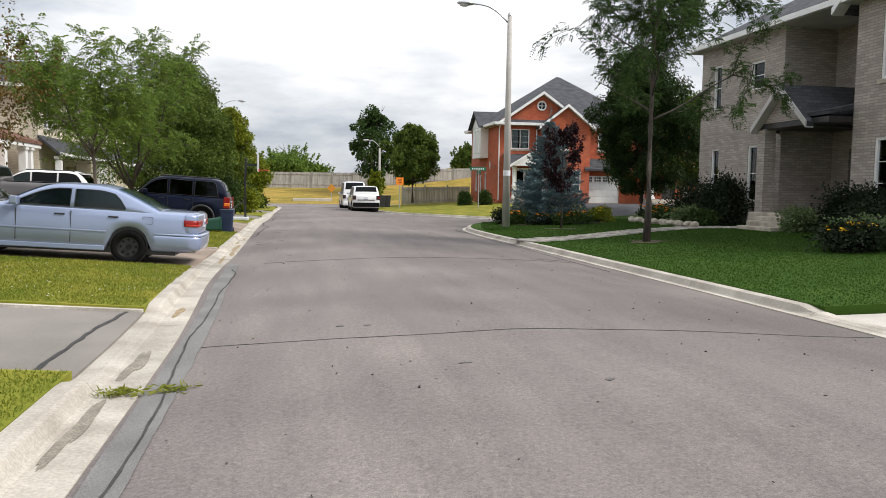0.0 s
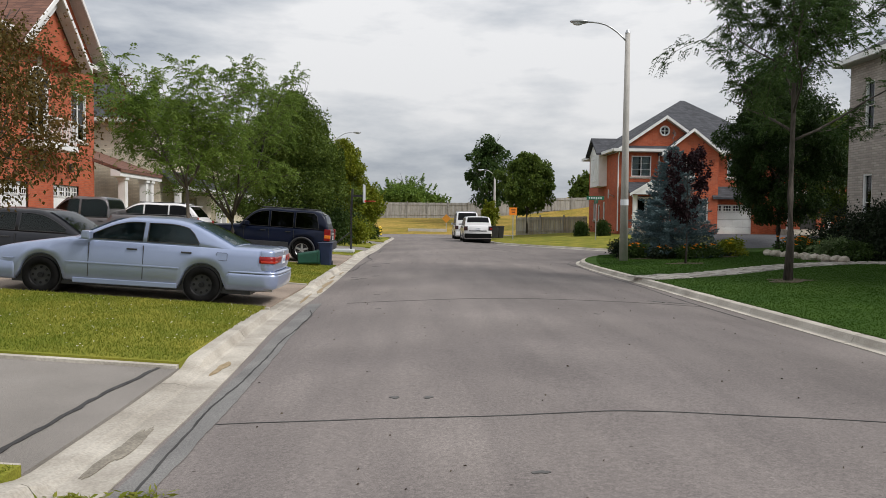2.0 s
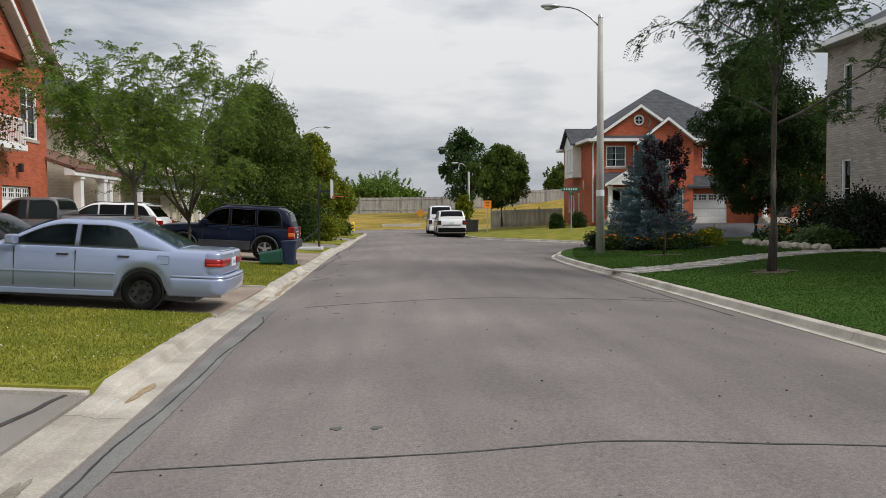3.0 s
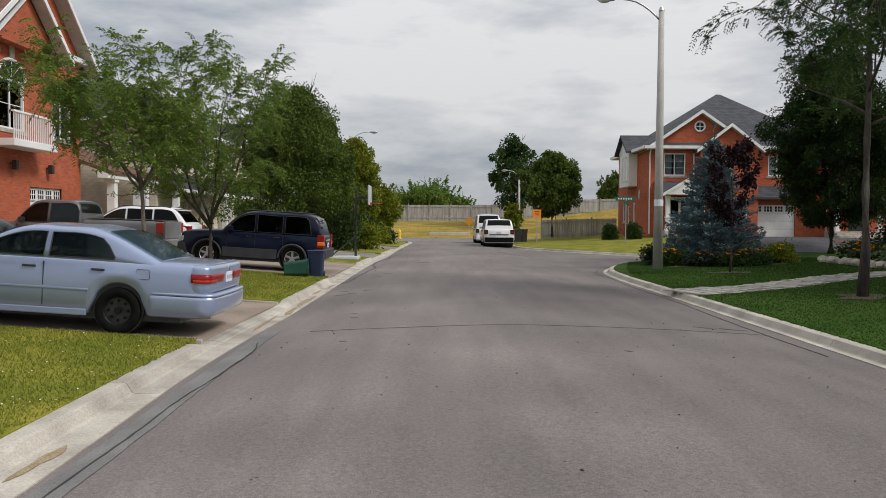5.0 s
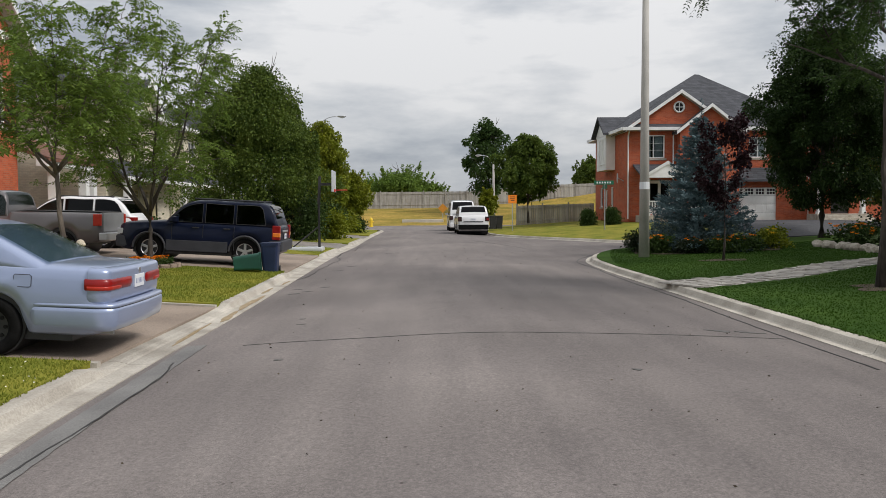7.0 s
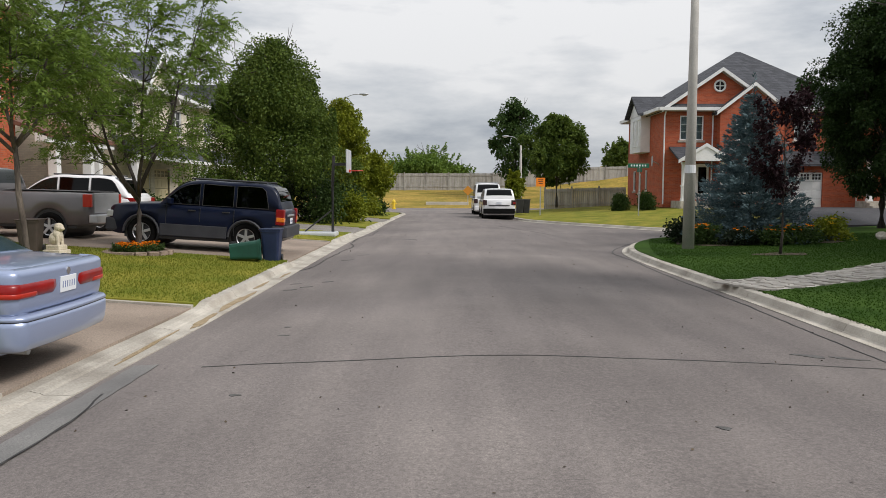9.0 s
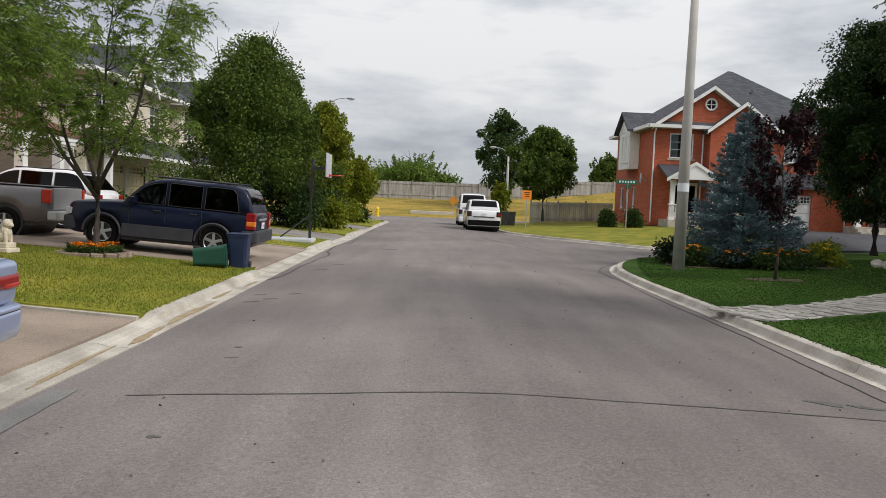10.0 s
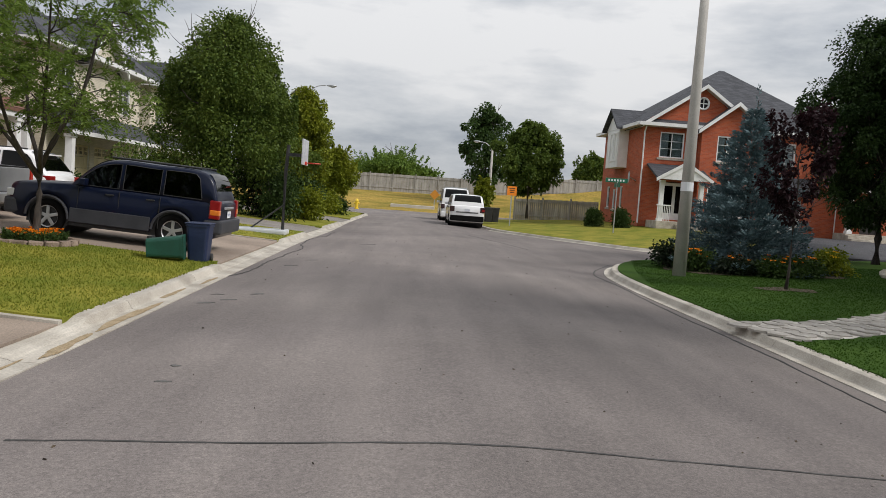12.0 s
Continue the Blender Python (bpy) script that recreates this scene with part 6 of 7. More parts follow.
def broadleaf(x, y, z, height, width, seed, leafm, label, leaves=26000, shape="oval", trunk=1.6, trunk_r=0.13, size=0.1, clumps=260, spires=0, name="tree", bark=None):
    """A dense leafy tree: trunk, limbs, and clumps of leaves with gaps and an uneven outline."""
    rng = np.random.default_rng(seed)
    root = thing(name, pose(x, y, z), label, "tree" if name == "tree" else name)
    lines, ends = branches(rng, height * 0.92, trunk_r, max(0.15, trunk / height), 0.8, 14, 2, 0.6, width * 0.42)
    bm = bmesh.new()
    for k, (pts, rad) in enumerate(lines):
        tube(bm, pts, rad, 10 if k == 0 else 5)
    part("trunk", bm, bark or M_BARK_D, root, smooth=True)
    nc = clumps
    lobes = rng.uniform(0, 6.28, 4)
    t = rng.uniform(0, 1, nc) ** 0.85
    if shape == "oval":
        rad = np.sin(np.pi * np.clip(t * 0.86 + 0.10, 0, 1)) ** 0.75
    elif shape == "cone":
        rad = (1 - t) ** 0.55 * np.clip(t * 5 + 0.6, 0, 1)
    else:
        rad = np.sqrt(np.clip(1 - (2 * t - 1) ** 2, 0, 1))
    a = rng.uniform(0, 2 * np.pi, nc)
    rr = rad * width / 2 * rng.uniform(0.2, 1, nc) ** 0.42 * rng.uniform(0.8, 1.2, nc) * (1 + 0.16 * np.sin(3 * a + lobes[0] + 5 * t) + 0.13 * np.sin(7 * t * 3 + 2 * a + lobes[1]))
    C = np.stack([rr * np.cos(a), rr * np.sin(a), trunk * 0.95 + t * (height - trunk)], axis=1)
    size_c = width * rng.uniform(0.035, 0.125, nc)
    idx = rng.integers(0, nc, leaves)
    off = rng.normal(size=(leaves, 3))
    off /= np.linalg.norm(off, axis=1, keepdims=True)
    off *= (rng.uniform(0.25, 1, (leaves, 1)) ** 0.6) * size_c[idx][:, None] * 1.25
    P = C[idx] + off
    P[:, 2] = np.maximum(P[:, 2], trunk * 0.8)
    d = off / (np.linalg.norm(off, axis=1, keepdims=True) + 1e-6) + rng.normal(size=(leaves, 3)) * 0.6
    q = leaf_quads(rng, P, d, size * 1.25, size * 0.85, 0.3)
    # loose shoots that break the outline
    ns = 110
    ia = rng.integers(0, nc, ns)
    tips = C[ia] + np.stack([np.cos(a[ia]), np.sin(a[ia]), rng.uniform(0.4, 1.4, ns)], axis=1) * (size_c[ia] * 1.2)[:, None]
    sh = np.repeat(tips, 26, axis=0)
    tt = np.tile(np.linspace(0, 1, 26), ns)[:, None]
    dirs = np.repeat(np.stack([np.cos(a[ia]) * 0.5, np.sin(a[ia]) * 0.5, np.ones(ns)], axis=1), 26, axis=0)
    sp = sh + dirs * tt * width * 0.12 + rng.normal(size=sh.shape) * 0.04
    q2 = leaf_quads(rng, sp, dirs + rng.normal(size=sh.shape) * 0.9, size, size * 0.7, 0.2)
    crown = [q] if spires else [q, q2]
    # upright leading shoots, each a narrow leafy spike
    for k in range(spires):
        u, ang = rng.uniform(0, 1) ** 0.7, rng.uniform(0, 6.28)
        r0 = u * width * 0.40
        foot = trunk + (height - trunk) * (0.78 - 0.55 * u) * rng.uniform(0.85, 1.1)
        tall = width * rng.uniform(0.22, 0.36)
        m = int(620 * (tall / 1.5) * (0.1 / size) ** 1.5)
        v = rng.uniform(0, 1, m)
        spread = (1 - v) ** 0.7 * width * 0.062 + 0.02
        b = rng.uniform(0, 6.28, m)
        rr = np.sqrt(rng.uniform(0.1, 1, m)) * spread
        S = np.stack([r0 * np.cos(ang) * (1 + 0.12 * v) + rr * np.cos(b), r0 * np.sin(ang) * (1 + 0.12 * v) + rr * np.sin(b), foot + tall * v], axis=1)
        crown.append(leaf_quads(rng, S, np.stack([np.cos(b), np.sin(b), rng.uniform(0.1, 1.0, m)], axis=1) + rng.normal(size=(m, 3)) * 0.4, size * 1.25, size * 0.85, 0.3))
    arrays("crown", np.concatenate(crown), 4, leafm, root)
    return root


def spruce(x, y, z, height, width, seed):
    """A blue spruce: whorls of drooping boughs thick with upturned sprigs."""
    rng = np.random.default_rng(seed)
    root = thing("spruce_tree", pose(x, y, z), "dense blue spruce with silvery needles on the corner lawn", "tree")
    part("trunk", tube(bmesh.new(), [(0, 0, 0), (0, 0, height * 0.5), (0.02, 0, height)], [0.11, 0.07, 0.01], 8), M_BARK_D, root)
    tris = []
    levels = 30
    for k in range(levels):
        t = k / levels
        zc = 0.15 + (height - 0.35) * t
        reach = width / 2 * (1 - t) ** 0.85 * rng.uniform(0.9, 1.1) + 0.1
        nb = int(16 - 9 * t)
        for b in range(nb):
            a = 2 * np.pi * (b + rng.uniform(-0.3, 0.3)) / nb + k * 1.3
            r = reach * rng.uniform(0.62, 1.15)
            ns = int(40 + 190 * r / 2)
            s = rng.uniform(0.12, 1, ns) ** 0.7
            rad = np.stack([np.cos(a) * np.ones(ns), np.sin(a) * np.ones(ns), np.zeros(ns)], axis=1)
            tan = np.stack([-np.sin(a) * np.ones(ns), np.cos(a) * np.ones(ns), np.zeros(ns)], axis=1)
            wid = rng.normal(size=ns) * 0.16 * r * (1.15 - s) + rng.normal(size=ns) * 0.03
            c = rad * (s * r)[:, None] + tan * wid[:, None]
            c[:, 2] = zc - 0.22 * r * s + 0.20 * r * s ** 3 + rng.normal(size=ns) * 0.035
            d = rad * 0.8 + tan * (np.sign(wid) * 0.7)[:, None] + np.array([0, 0, 0.45]) + rng.normal(size=(ns, 3)) * 0.3
            tris.append(leaf_quads(rng, c, d, 0.115, 0.036, 0.0))
    arrays("needles", np.concatenate(tris), 4, M_SPRUCE, root)
    tip = np.array([[0, 0, height - 0.3 + 0.05 * i] for i in range(14)])
    arrays("leader", leaf_quads(rng, tip, rng.normal(size=(14, 3)) * 0.5 + np.array([0, 0, 1.0]), 0.14, 0.04), 4, M_SPRUCE, root)
    return root


def shrub(x, y, z, w, h, seed, leafm, label, leaves=2600, size=0.06, flowers=None, nfl=0, name="shrub", up=0.4):
    rng = np.random.default_rng(seed)
    root = thing(name, pose(x, y, z), label, "shrub")
    bm = bmesh.new()
    for k in range(7):
        a = rng.uniform(0, 6.28)
        tube(bm, [(0.05 * math.cos(a), 0.05 * math.sin(a), -0.03), (w * 0.2 * math.cos(a), w * 0.2 * math.sin(a), h * 0.4), (w * 0.36 * math.cos(a), w * 0.36 * math.sin(a), h * 0.8)], [0.015, 0.01, 0.004], 5)
    part("stems", bm, M_BARK_D, root)
    nc = 34
    C = np.stack([rng.normal(size=nc) * w * 0.22, rng.normal(size=nc) * w * 0.22, rng.uniform(0.12, 0.86, nc) * h], axis=1)
    C[:, :2] *= np.sqrt(np.clip(1.15 - (C[:, 2:3] / h) ** 2, 0.15, 1))
    idx = rng.integers(0, nc, leaves)
    off = rng.normal(size=(leaves, 3)) * np.array([0.12 * w, 0.12 * w, 0.12 * h])
    P = C[idx] + off
    P[:, 2] = np.clip(P[:, 2], 0.02, None)
    d = off + rng.normal(size=(leaves, 3)) * 0.06 + np.array([0, 0, up * 0.1])
    arrays("foliage", leaf_quads(rng, P, d, size * 1.5, size, 0.2), 4, leafm, root)
    if flowers:
        F = C[rng.integers(0, nc, nfl)] + rng.normal(size=(nfl, 3)) * np.array([0.15 * w, 0.15 * w, 0.03])
        F[:, 2] = h * rng.uniform(0.75, 1.08, nfl)
        pet = np.repeat(F, 6, axis=0)
        ang = np.tile(np.arange(6) * np.pi / 3, nfl)
        dd = np.stack([np.cos(ang), np.sin(ang), 0.5 * np.ones_like(ang)], axis=1)
        arrays("blossom", leaf_quads(rng, pet, dd, 0.065, 0.05, 0.0), 4, flowers, root)
    return root


# right: honey locust on the lawn, purple-leaved sapling, spruce bed, dark linden
locust(10.1, 20.3, 0.2, 8.6, 2.75, 11, M_LOCUST_D, "tall honey locust with dark feathery leaves on the lawn", 5200, 0.38, 0.10, 1.35, (-0.1, 0), 3.3, M_BARK_D, 0.32)
blob("tree_ring", 10.1, 20.3, 0.6, 0.5, 0.012, M_MULCH, "bare soil ring round the trunk", "soil", 70, zf=h_right)
blob("tree_ring", 10.15, 27.6, 0.55, 0.42, 0.012, M_MULCH, "bare soil ring round the sapling", "soil", 71, zf=h_right)
broadleaf(10.15, 27.6, 0.23, 4.0, 1.25, 31, M_PURPLE, "young purple-leaved tree with a thin trunk", 2300, "round", 1.6, 0.035, 0.085, 46)
spruce(11.3, 32.4, 0.26, 4.75, 3.95, 41)
broadleaf(17.75, 36.4, 0.4, 8.1, 4.7, 51, M_LINDEN, "dense dark green tree by the side street", 80000, "oval", 1.5, 0.14, 0.085, 240, 34)
broadleaf(24.0, 42.0, 0.4, 7.0, 4.5, 52, M_MAPLE, "green tree beside the grey house", 26000, "oval", 1.8, 0.15, 0.13)
for k, (x, y, w, h, m, fl) in enumerate([(9.5, 31.3, 0.9, 0.55, M_SHRUB, M_ORANGE_FL), (10.4, 30.7, 0.9, 0.45, M_SHRUB_D, M_ORANGE_FL), (12.1, 30.7, 1.0, 0.5, M_SHRUB, M_ORANGE_FL), (13.3, 31.5, 0.9, 0.6, M_LIME, M_YELLOW_FL), (9.1, 32.2, 0.9, 0.7, M_SHRUB_D, None), (14.0, 32.6, 1.0, 0.6, M_LIME, None), (11.2, 30.4, 0.8, 0.4, M_SHRUB, M_ORANGE_FL)]):
    shrub(x, y, h_right(x) + 0.01, w, h, 100 + k, m, "low flowering bed plant round the spruce", 2000, 0.06, fl, 11 if fl else 0)
blob("planting_bed", 11.6, 31.9, 2.3, 1.6, 0.014, M_MULCH, "dark mulch bed under the spruce", "soil", 72, zf=h_right)
# planting in front of the grey house
for k, (x, y, w, h, m, fl, n) in enumerate([(16.9, 29.8, 2.0, 1.9, M_SHRUB_D, None, 5000), (16.8, 28.0, 1.8, 1.7, M_SHRUB_D, None, 5000), (16.9, 27.0, 1.3, 1.9, M_SHRUB_D, None, 5000), (15.7, 30.6, 1.2, 0.7, M_SHRUB, M_ORANGE_FL, 2500), (15.6, 29.3, 1.1, 0.6, M_SHRUB, M_ORANGE_FL, 2500), (15.8, 28.1, 1.2, 0.7, M_HOSTA, None, 2500), (15.9, 27.1, 1.2, 0.6, M_SHRUB, None, 2500),
                                         (17.0, 22.9, 1.1, 0.8, M_HOSTA, None, 3000), (16.5, 22.1, 1.1, 0.7, M_HOSTA, None, 3000), (17.5, 21.3, 1.5, 1.5, M_SHRUB_D, None, 5000), (13.2, 15.7, 1.4, 0.62, M_SHRUB_D, M_YELLOW_FL, 4500), (14.2, 16.6, 1.5, 0.7, M_HOSTA, None, 4000), (17.3, 19.6, 1.8, 1.4, M_SHRUB_D, None, 5000), (15.6, 17.6, 1.8, 1.1, M_SHRUB_D, None, 5000), (16.8, 16.2, 2.0, 1.5, M_SHRUB_D, None, 4000)]):
    shrub(x, y, h_right(x) + 0.01, w, h, 130 + k, m, "leafy garden shrub in front of the grey house", n, 0.07, fl, 40 if fl else 0)
# left: two honey locusts, maples, rusty tree, hedge growth
locust(-5.0, 21.2, 0.33, 5.5, 1.75, 12, M_LOCUST, "young honey locust with feathery leaves on a front lawn", 1900, 2.3, 0.055, lean=(-0.15, 0), vase=4.3)
locust(-5.2, 26.2, 0.34, 6.3, 1.9, 13, M_LOCUST, "young multi-stemmed honey locust in a ring of marigolds", 2200, 1.5, 0.075, lean=(0.05, 0), low=2.0, bark=M_BARK_D, vase=5.4)
broadleaf(-5.9, 13.2, 0.35, 4.3, 2.9, 60, M_RUST, "small tree with rusty brown-green leaves", 13000, "round", 1.7, 0.06, 0.05)
broadleaf(-6.3, 45.5, 0.35, 8.2, 7.0, 61, M_MAPLE, "dense dark green maple with pointed shoots in a front garden", 72000, "cone", 1.5, 0.18, 0.1, 230, 48)
broadleaf(-4.0, 53.0, 0.3, 6.4, 3.2, 62, M_LIME, "yellow-green tree in a front garden", 26000, "oval", 1.3, 0.12, 0.12, 200, 20)
broadleaf(-5.6, 58.5, 0.3, 6.0, 3.4, 63, M_MAPLE, "leafy green street tree", 18000, "oval", 1.6, 0.14, 0.15, 160, 12)
broadleaf(-3.2, 63.2, 0.2, 4.0, 2.5, 64, M_LIME, "small lime-green tree near the junction", 14000, "round", 1.2, 0.08, 0.14)
for k, (x, y, w, h, m) in enumerate([(-3.6, 43.6, 1.6, 2.0, M_SHRUB), (-2.8, 46.5, 1.4, 1.4, M_LIME), (-3.2, 48.5, 1.8, 1.8, M_SHRUB), (-4.6, 44.8, 2.2, 2.4, M_SHRUB_D), (-6.2, 43.5, 2.4, 2.2, M_SHRUB), (-3.0, 55.5, 1.8, 1.3, M_LIME), (-2.6, 57.5, 1.4, 1.0, M_SHRUB), (-8.4, 35.4, 1.2, 1.0, M_SHRUB), (-6.6, 35.0, 1.0, 0.9, M_SHRUB_D)]):
    shrub(x, y, h_left(x) + 0.01, w, h, 160 + k, m, "loose green shrub in a front garden", 3200, 0.09)
# far corner: cedars, trees before and behind the long fence
for k, (x, y, w, h) in enumerate([(12.6, 55.1, 0.85, 1.0), (13.9, 53.9, 0.95, 1.1)]):
    shrub(x, y, 0.55, w, h, 180 + k, M_SHRUB, "small rounded cedar on the corner lawn", 5000, 0.07, name="cedar_shrub")
broadleaf(9.8, 61.8, 0.6, 6.2, 3.7, 66, M_MAPLE, "round-headed green tree on the corner lawn", 30000, "oval", 1.9, 0.09, 0.15, 120, 14)
broadleaf(9.9, 92.0, 0.9, 10.4, 5.4, 67, M_LOCUST_D, "ragged taller tree with bare twigs beyond the junction", 9500, "oval", 2.6, 0.18, 0.24, 75, 8)
broadleaf(7.6, 69.5, 0.14, 2.9, 1.3, 70, M_LIME, "small pale green tree at the far kerb", 2600, "oval", 0.9, 0.07, 0.16)
for k, (x, y, w, h, m) in enumerate([(-0.5, 128, 8.5, 5.6, M_FARLEAF), (-4.5, 131, 6, 4.0, M_FARLEAF), (26.5, 112, 4.6, 6.6, M_MAPLE), (3.5, 132, 6, 3.6, M_FARLEAF)]):
    broadleaf(x, y, 1.2, h, w, 190 + k, m, "broad green tree behind the long fence", 16000, "round", 1.2, 0.3, 0.32)


# ---- street furniture ----
def street_lamp(x, y, z, height, arm, turn=0, label="tall tapered concrete street lamp with a curved steel arm"):
    root = thing("street_lamp", pose(x, y, z, 0, 0, turn), label, "street lamp", "street lamps")
    part("pole", tube(bmesh.new(), [(0, 0, -0.1), (0, 0, height * 0.5), (0, 0, height)], [0.165, 0.125, 0.09], 16), M_POLE, root, smooth=True)
    part("cap", rod(bmesh.new(), (0, 0, height), (0, 0, height + 0.12), 0.1, 0.06, 12), M_GALV, root)
    pts = [(0.0, 0, height - 0.35), (-arm * 0.25, 0, height + 0.02), (-arm * 0.55, 0, height + 0.3), (-arm * 0.85, 0, height + 0.38), (-arm, 0, height + 0.38)]
    part("arm", tube(bmesh.new(), spline(pts, 0.2), 0.032, 8), M_GALV, root, smooth=True)
    bm = bmesh.new()
    bmesh.ops.create_uvsphere(bm, u_segments=16, v_segments=10, radius=1)
    bmesh.ops.scale(bm, vec=(0.36, 0.16, 0.09), verts=bm.verts[:])
    bmesh.ops.translate(bm, vec=(-arm - 0.28, 0, height + 0.39), verts=bm.verts[:])
    head = part("lamp_head", bm, M_GALV, root, smooth=True)
    bm = bmesh.new()
    bmesh.ops.create_uvsphere(bm, u_segments=14, v_segments=8, radius=1)
    bmesh.ops.scale(bm, vec=(0.2, 0.12, 0.09), verts=bm.verts[:])
    bmesh.ops.translate(bm, vec=(-arm - 0.34, 0, height + 0.335), verts=bm.verts[:])
    part("lens", bm, M_CLEARLENS, head, smooth=True)
    return root


lamp = street_lamp(8.6, 29.9, 0.2, 8.5, 1.55)
part("band", rod(bmesh.new(), (0, 0, 2.08), (0, 0, 2.3), 0.152, 0.15, 16), M_PLATE, lamp, "pale worn sticker band")
street_lamp(-6.0, 67.0, 0.2, 8.4, 1.6, 180)
street_lamp(9.5, 83.0, 0.0, 6.6, 1.2)

sign = thing("warning_sign", pose(7.9, 56.0, 0.4), "square orange warning sign on a steel post", "sign")
part("post", boxed(-0.03, 0.03, -0.03, 0.03, -0.2, 1.75), M_GALV, sign)
part("panel", boxed(-0.28, 0.28, -0.05, -0.032, 1.62, 2.16, 0.006), M_SIGN_OR, sign)
bm = bmesh.new()
for k in range(3):
    box(bm, -0.17 + 0.03 * k, 0.17 - 0.02 * k, -0.056, -0.052, 2.02 - k * 0.12, 2.06 - k * 0.12)
part("lettering_bars", bm, M_INK, sign)
sign = thing("diamond_sign", pose(4.6, 89.0, 0.5), "dull orange diamond warning sign on the bank", "sign")
part("post", boxed(-0.04, 0.04, -0.03, 0.03, -0.3, 1.1), M_GALV, sign)
part("panel", slab(bmesh.new(), [(0, -0.05, 0.7), (0.52, -0.05, 1.22), (0, -0.05, 1.74), (-0.52, -0.05, 1.22)], 0.02, (0, 1, 0)), M_SIGN_OR_DIM, sign)
sign = thing("street_name_sign", pose(12.45, 50.0, 0.3), "green street name sign on a thin post", "sign")
part("post", rod(bmesh.new(), (0, 0, -0.1), (0, 0, 2.75), 0.03), M_GALV, sign)
part("name_blade", boxed(-0.62, 0.52, -0.015, 0.015, 2.72, 2.95, 0.005), M_SIGN_GR, sign)
for k in range(6):
    part("name_bar", boxed(-0.48 + k * 0.15, -0.4 + k * 0.15, -0.02, -0.016, 2.79, 2.89), M_PLATE, sign)
part("cross_blade", boxed(-0.015, 0.015, -0.5, 0.5, 2.48, 2.7, 0.005), M_SIGN_GR, sign)

hyd = thing("fire_hydrant", pose(-2.6, 79.0, 0.0), "small yellow fire hydrant in the verge", "hydrant")
bm = bmesh.new()
tube(bm, [(0, 0, 0), (0, 0, 0.08), (0, 0, 0.081), (0, 0, 0.6), (0, 0, 0.68), (0, 0, 0.82), (0, 0, 0.9)], [0.2, 0.2, 0.14, 0.14, 0.17, 0.13, 0.03], 14)
part("barrel", bm, M_HYDRANT, hyd)
part("outlet", rod(bmesh.new(), (-0.25, 0, 0.5), (0.25, 0, 0.5), 0.07), M_HYDRANT, hyd)

patch("verge", [(-60, 68.1, 0.13), (-4.6, 67.7, 0.13), (-1.5, 64.6, 0.13), (-1.2, 64.0, 0.13), (-60, 64.0, 0.6)], M_LAWN_L, "green verge at the corner of the junction", "lawn")
piece("concrete_barrier", boxed(0.2, 4.6, 87.2, 87.7, 0.1, 0.55, 0.05), M_CONC, "long low concrete barrier at the end of the road", "barrier")


# ---- fences ----
def fence_run(name, pts, top, label, board=0.15, panel=2.4, group="", single=False):
    """Boards on rails between posts, along a line of (x, y, ground height)."""
    root = thing(name, Matrix(), label, "fence", group)
    for (ax, ay, az), (bx, by, bz) in zip(pts, pts[1:]):
        ln = math.hypot(bx - ax, by - ay)
        n = max(1, round(ln / panel))
        ang = math.degrees(math.atan2(by - ay, bx - ax))
        for k in range(n):
            s = k / n
            m = pose(ax + (bx - ax) * s, ay + (by - ay) * s, az + (bz - az) * s, 0, 0, ang)
            w = ln / n
            drop = (bz - az) / n
            bm = bmesh.new()
            nb = int(w / board)
            for j in range(nb):
                x0, x1 = 0.06 + (w - 0.12) * j / nb, 0.06 + (w - 0.12) * (j + 1) / nb - 0.012
                dz = drop * (j + 0.5) / nb
                if single:
                    part("board", boxed(x0, x1, 0, 0.022, 0.02 + dz, top - 0.08 + dz + 0.012 * ((j * 7) % 3), 0, m), M_WOOD_GREY, root)
                else:
                    box(bm, x0, x1, 0, 0.022, 0.02 + dz, top - 0.08 + dz + 0.012 * ((j * 7) % 3), 0, m)
            box(bm, 0.06, w - 0.06, -0.04, 0, top * 0.2 + drop / 2, top * 0.2 + 0.1 + drop / 2, 0, m)
            box(bm, 0.06, w - 0.06, -0.04, 0, top * 0.82 + drop / 2, top * 0.82 + 0.1 + drop / 2, 0, m)
            tagged(part("rails" if single else "fence_panel", bm, M_WOOD_GREY, root), kind="" if single else "stuff")
            bm = bmesh.new()
            box(bm, -0.07, 0.05, -0.07, 0.05, -0.3, top + 0.08, 0.01, m)
            part("post", bm, M_WOOD_GREY, root)
    return root


fence_run("long_fence", [(-45, 100, 1.55), (8, 100, 1.75), (19, 100.5, 2.5), (40, 102, 3.2)], 2.1, "long weathered grey timber fence on the bank", 0.3, 2.6)
fence_run("garden_fence", [(9.6, 66.2, 0.35), (15.4, 64.7, 0.5)], 1.6, "weathered grey board fence beside the corner house", 0.15, 1.9, single=True)
bm = bmesh.new()
for k in range(16):
    box(bm, 18.5 + k * 0.17, 18.65 + k * 0.17, 33.0 + 0.02 * (k % 2), 33.03 + 0.02 * (k % 2), 0.3, 2.0)
piece("cedar_gate", bm, M_WOOD_OR, "orange-stained cedar board fence beside the grey house", "fence")


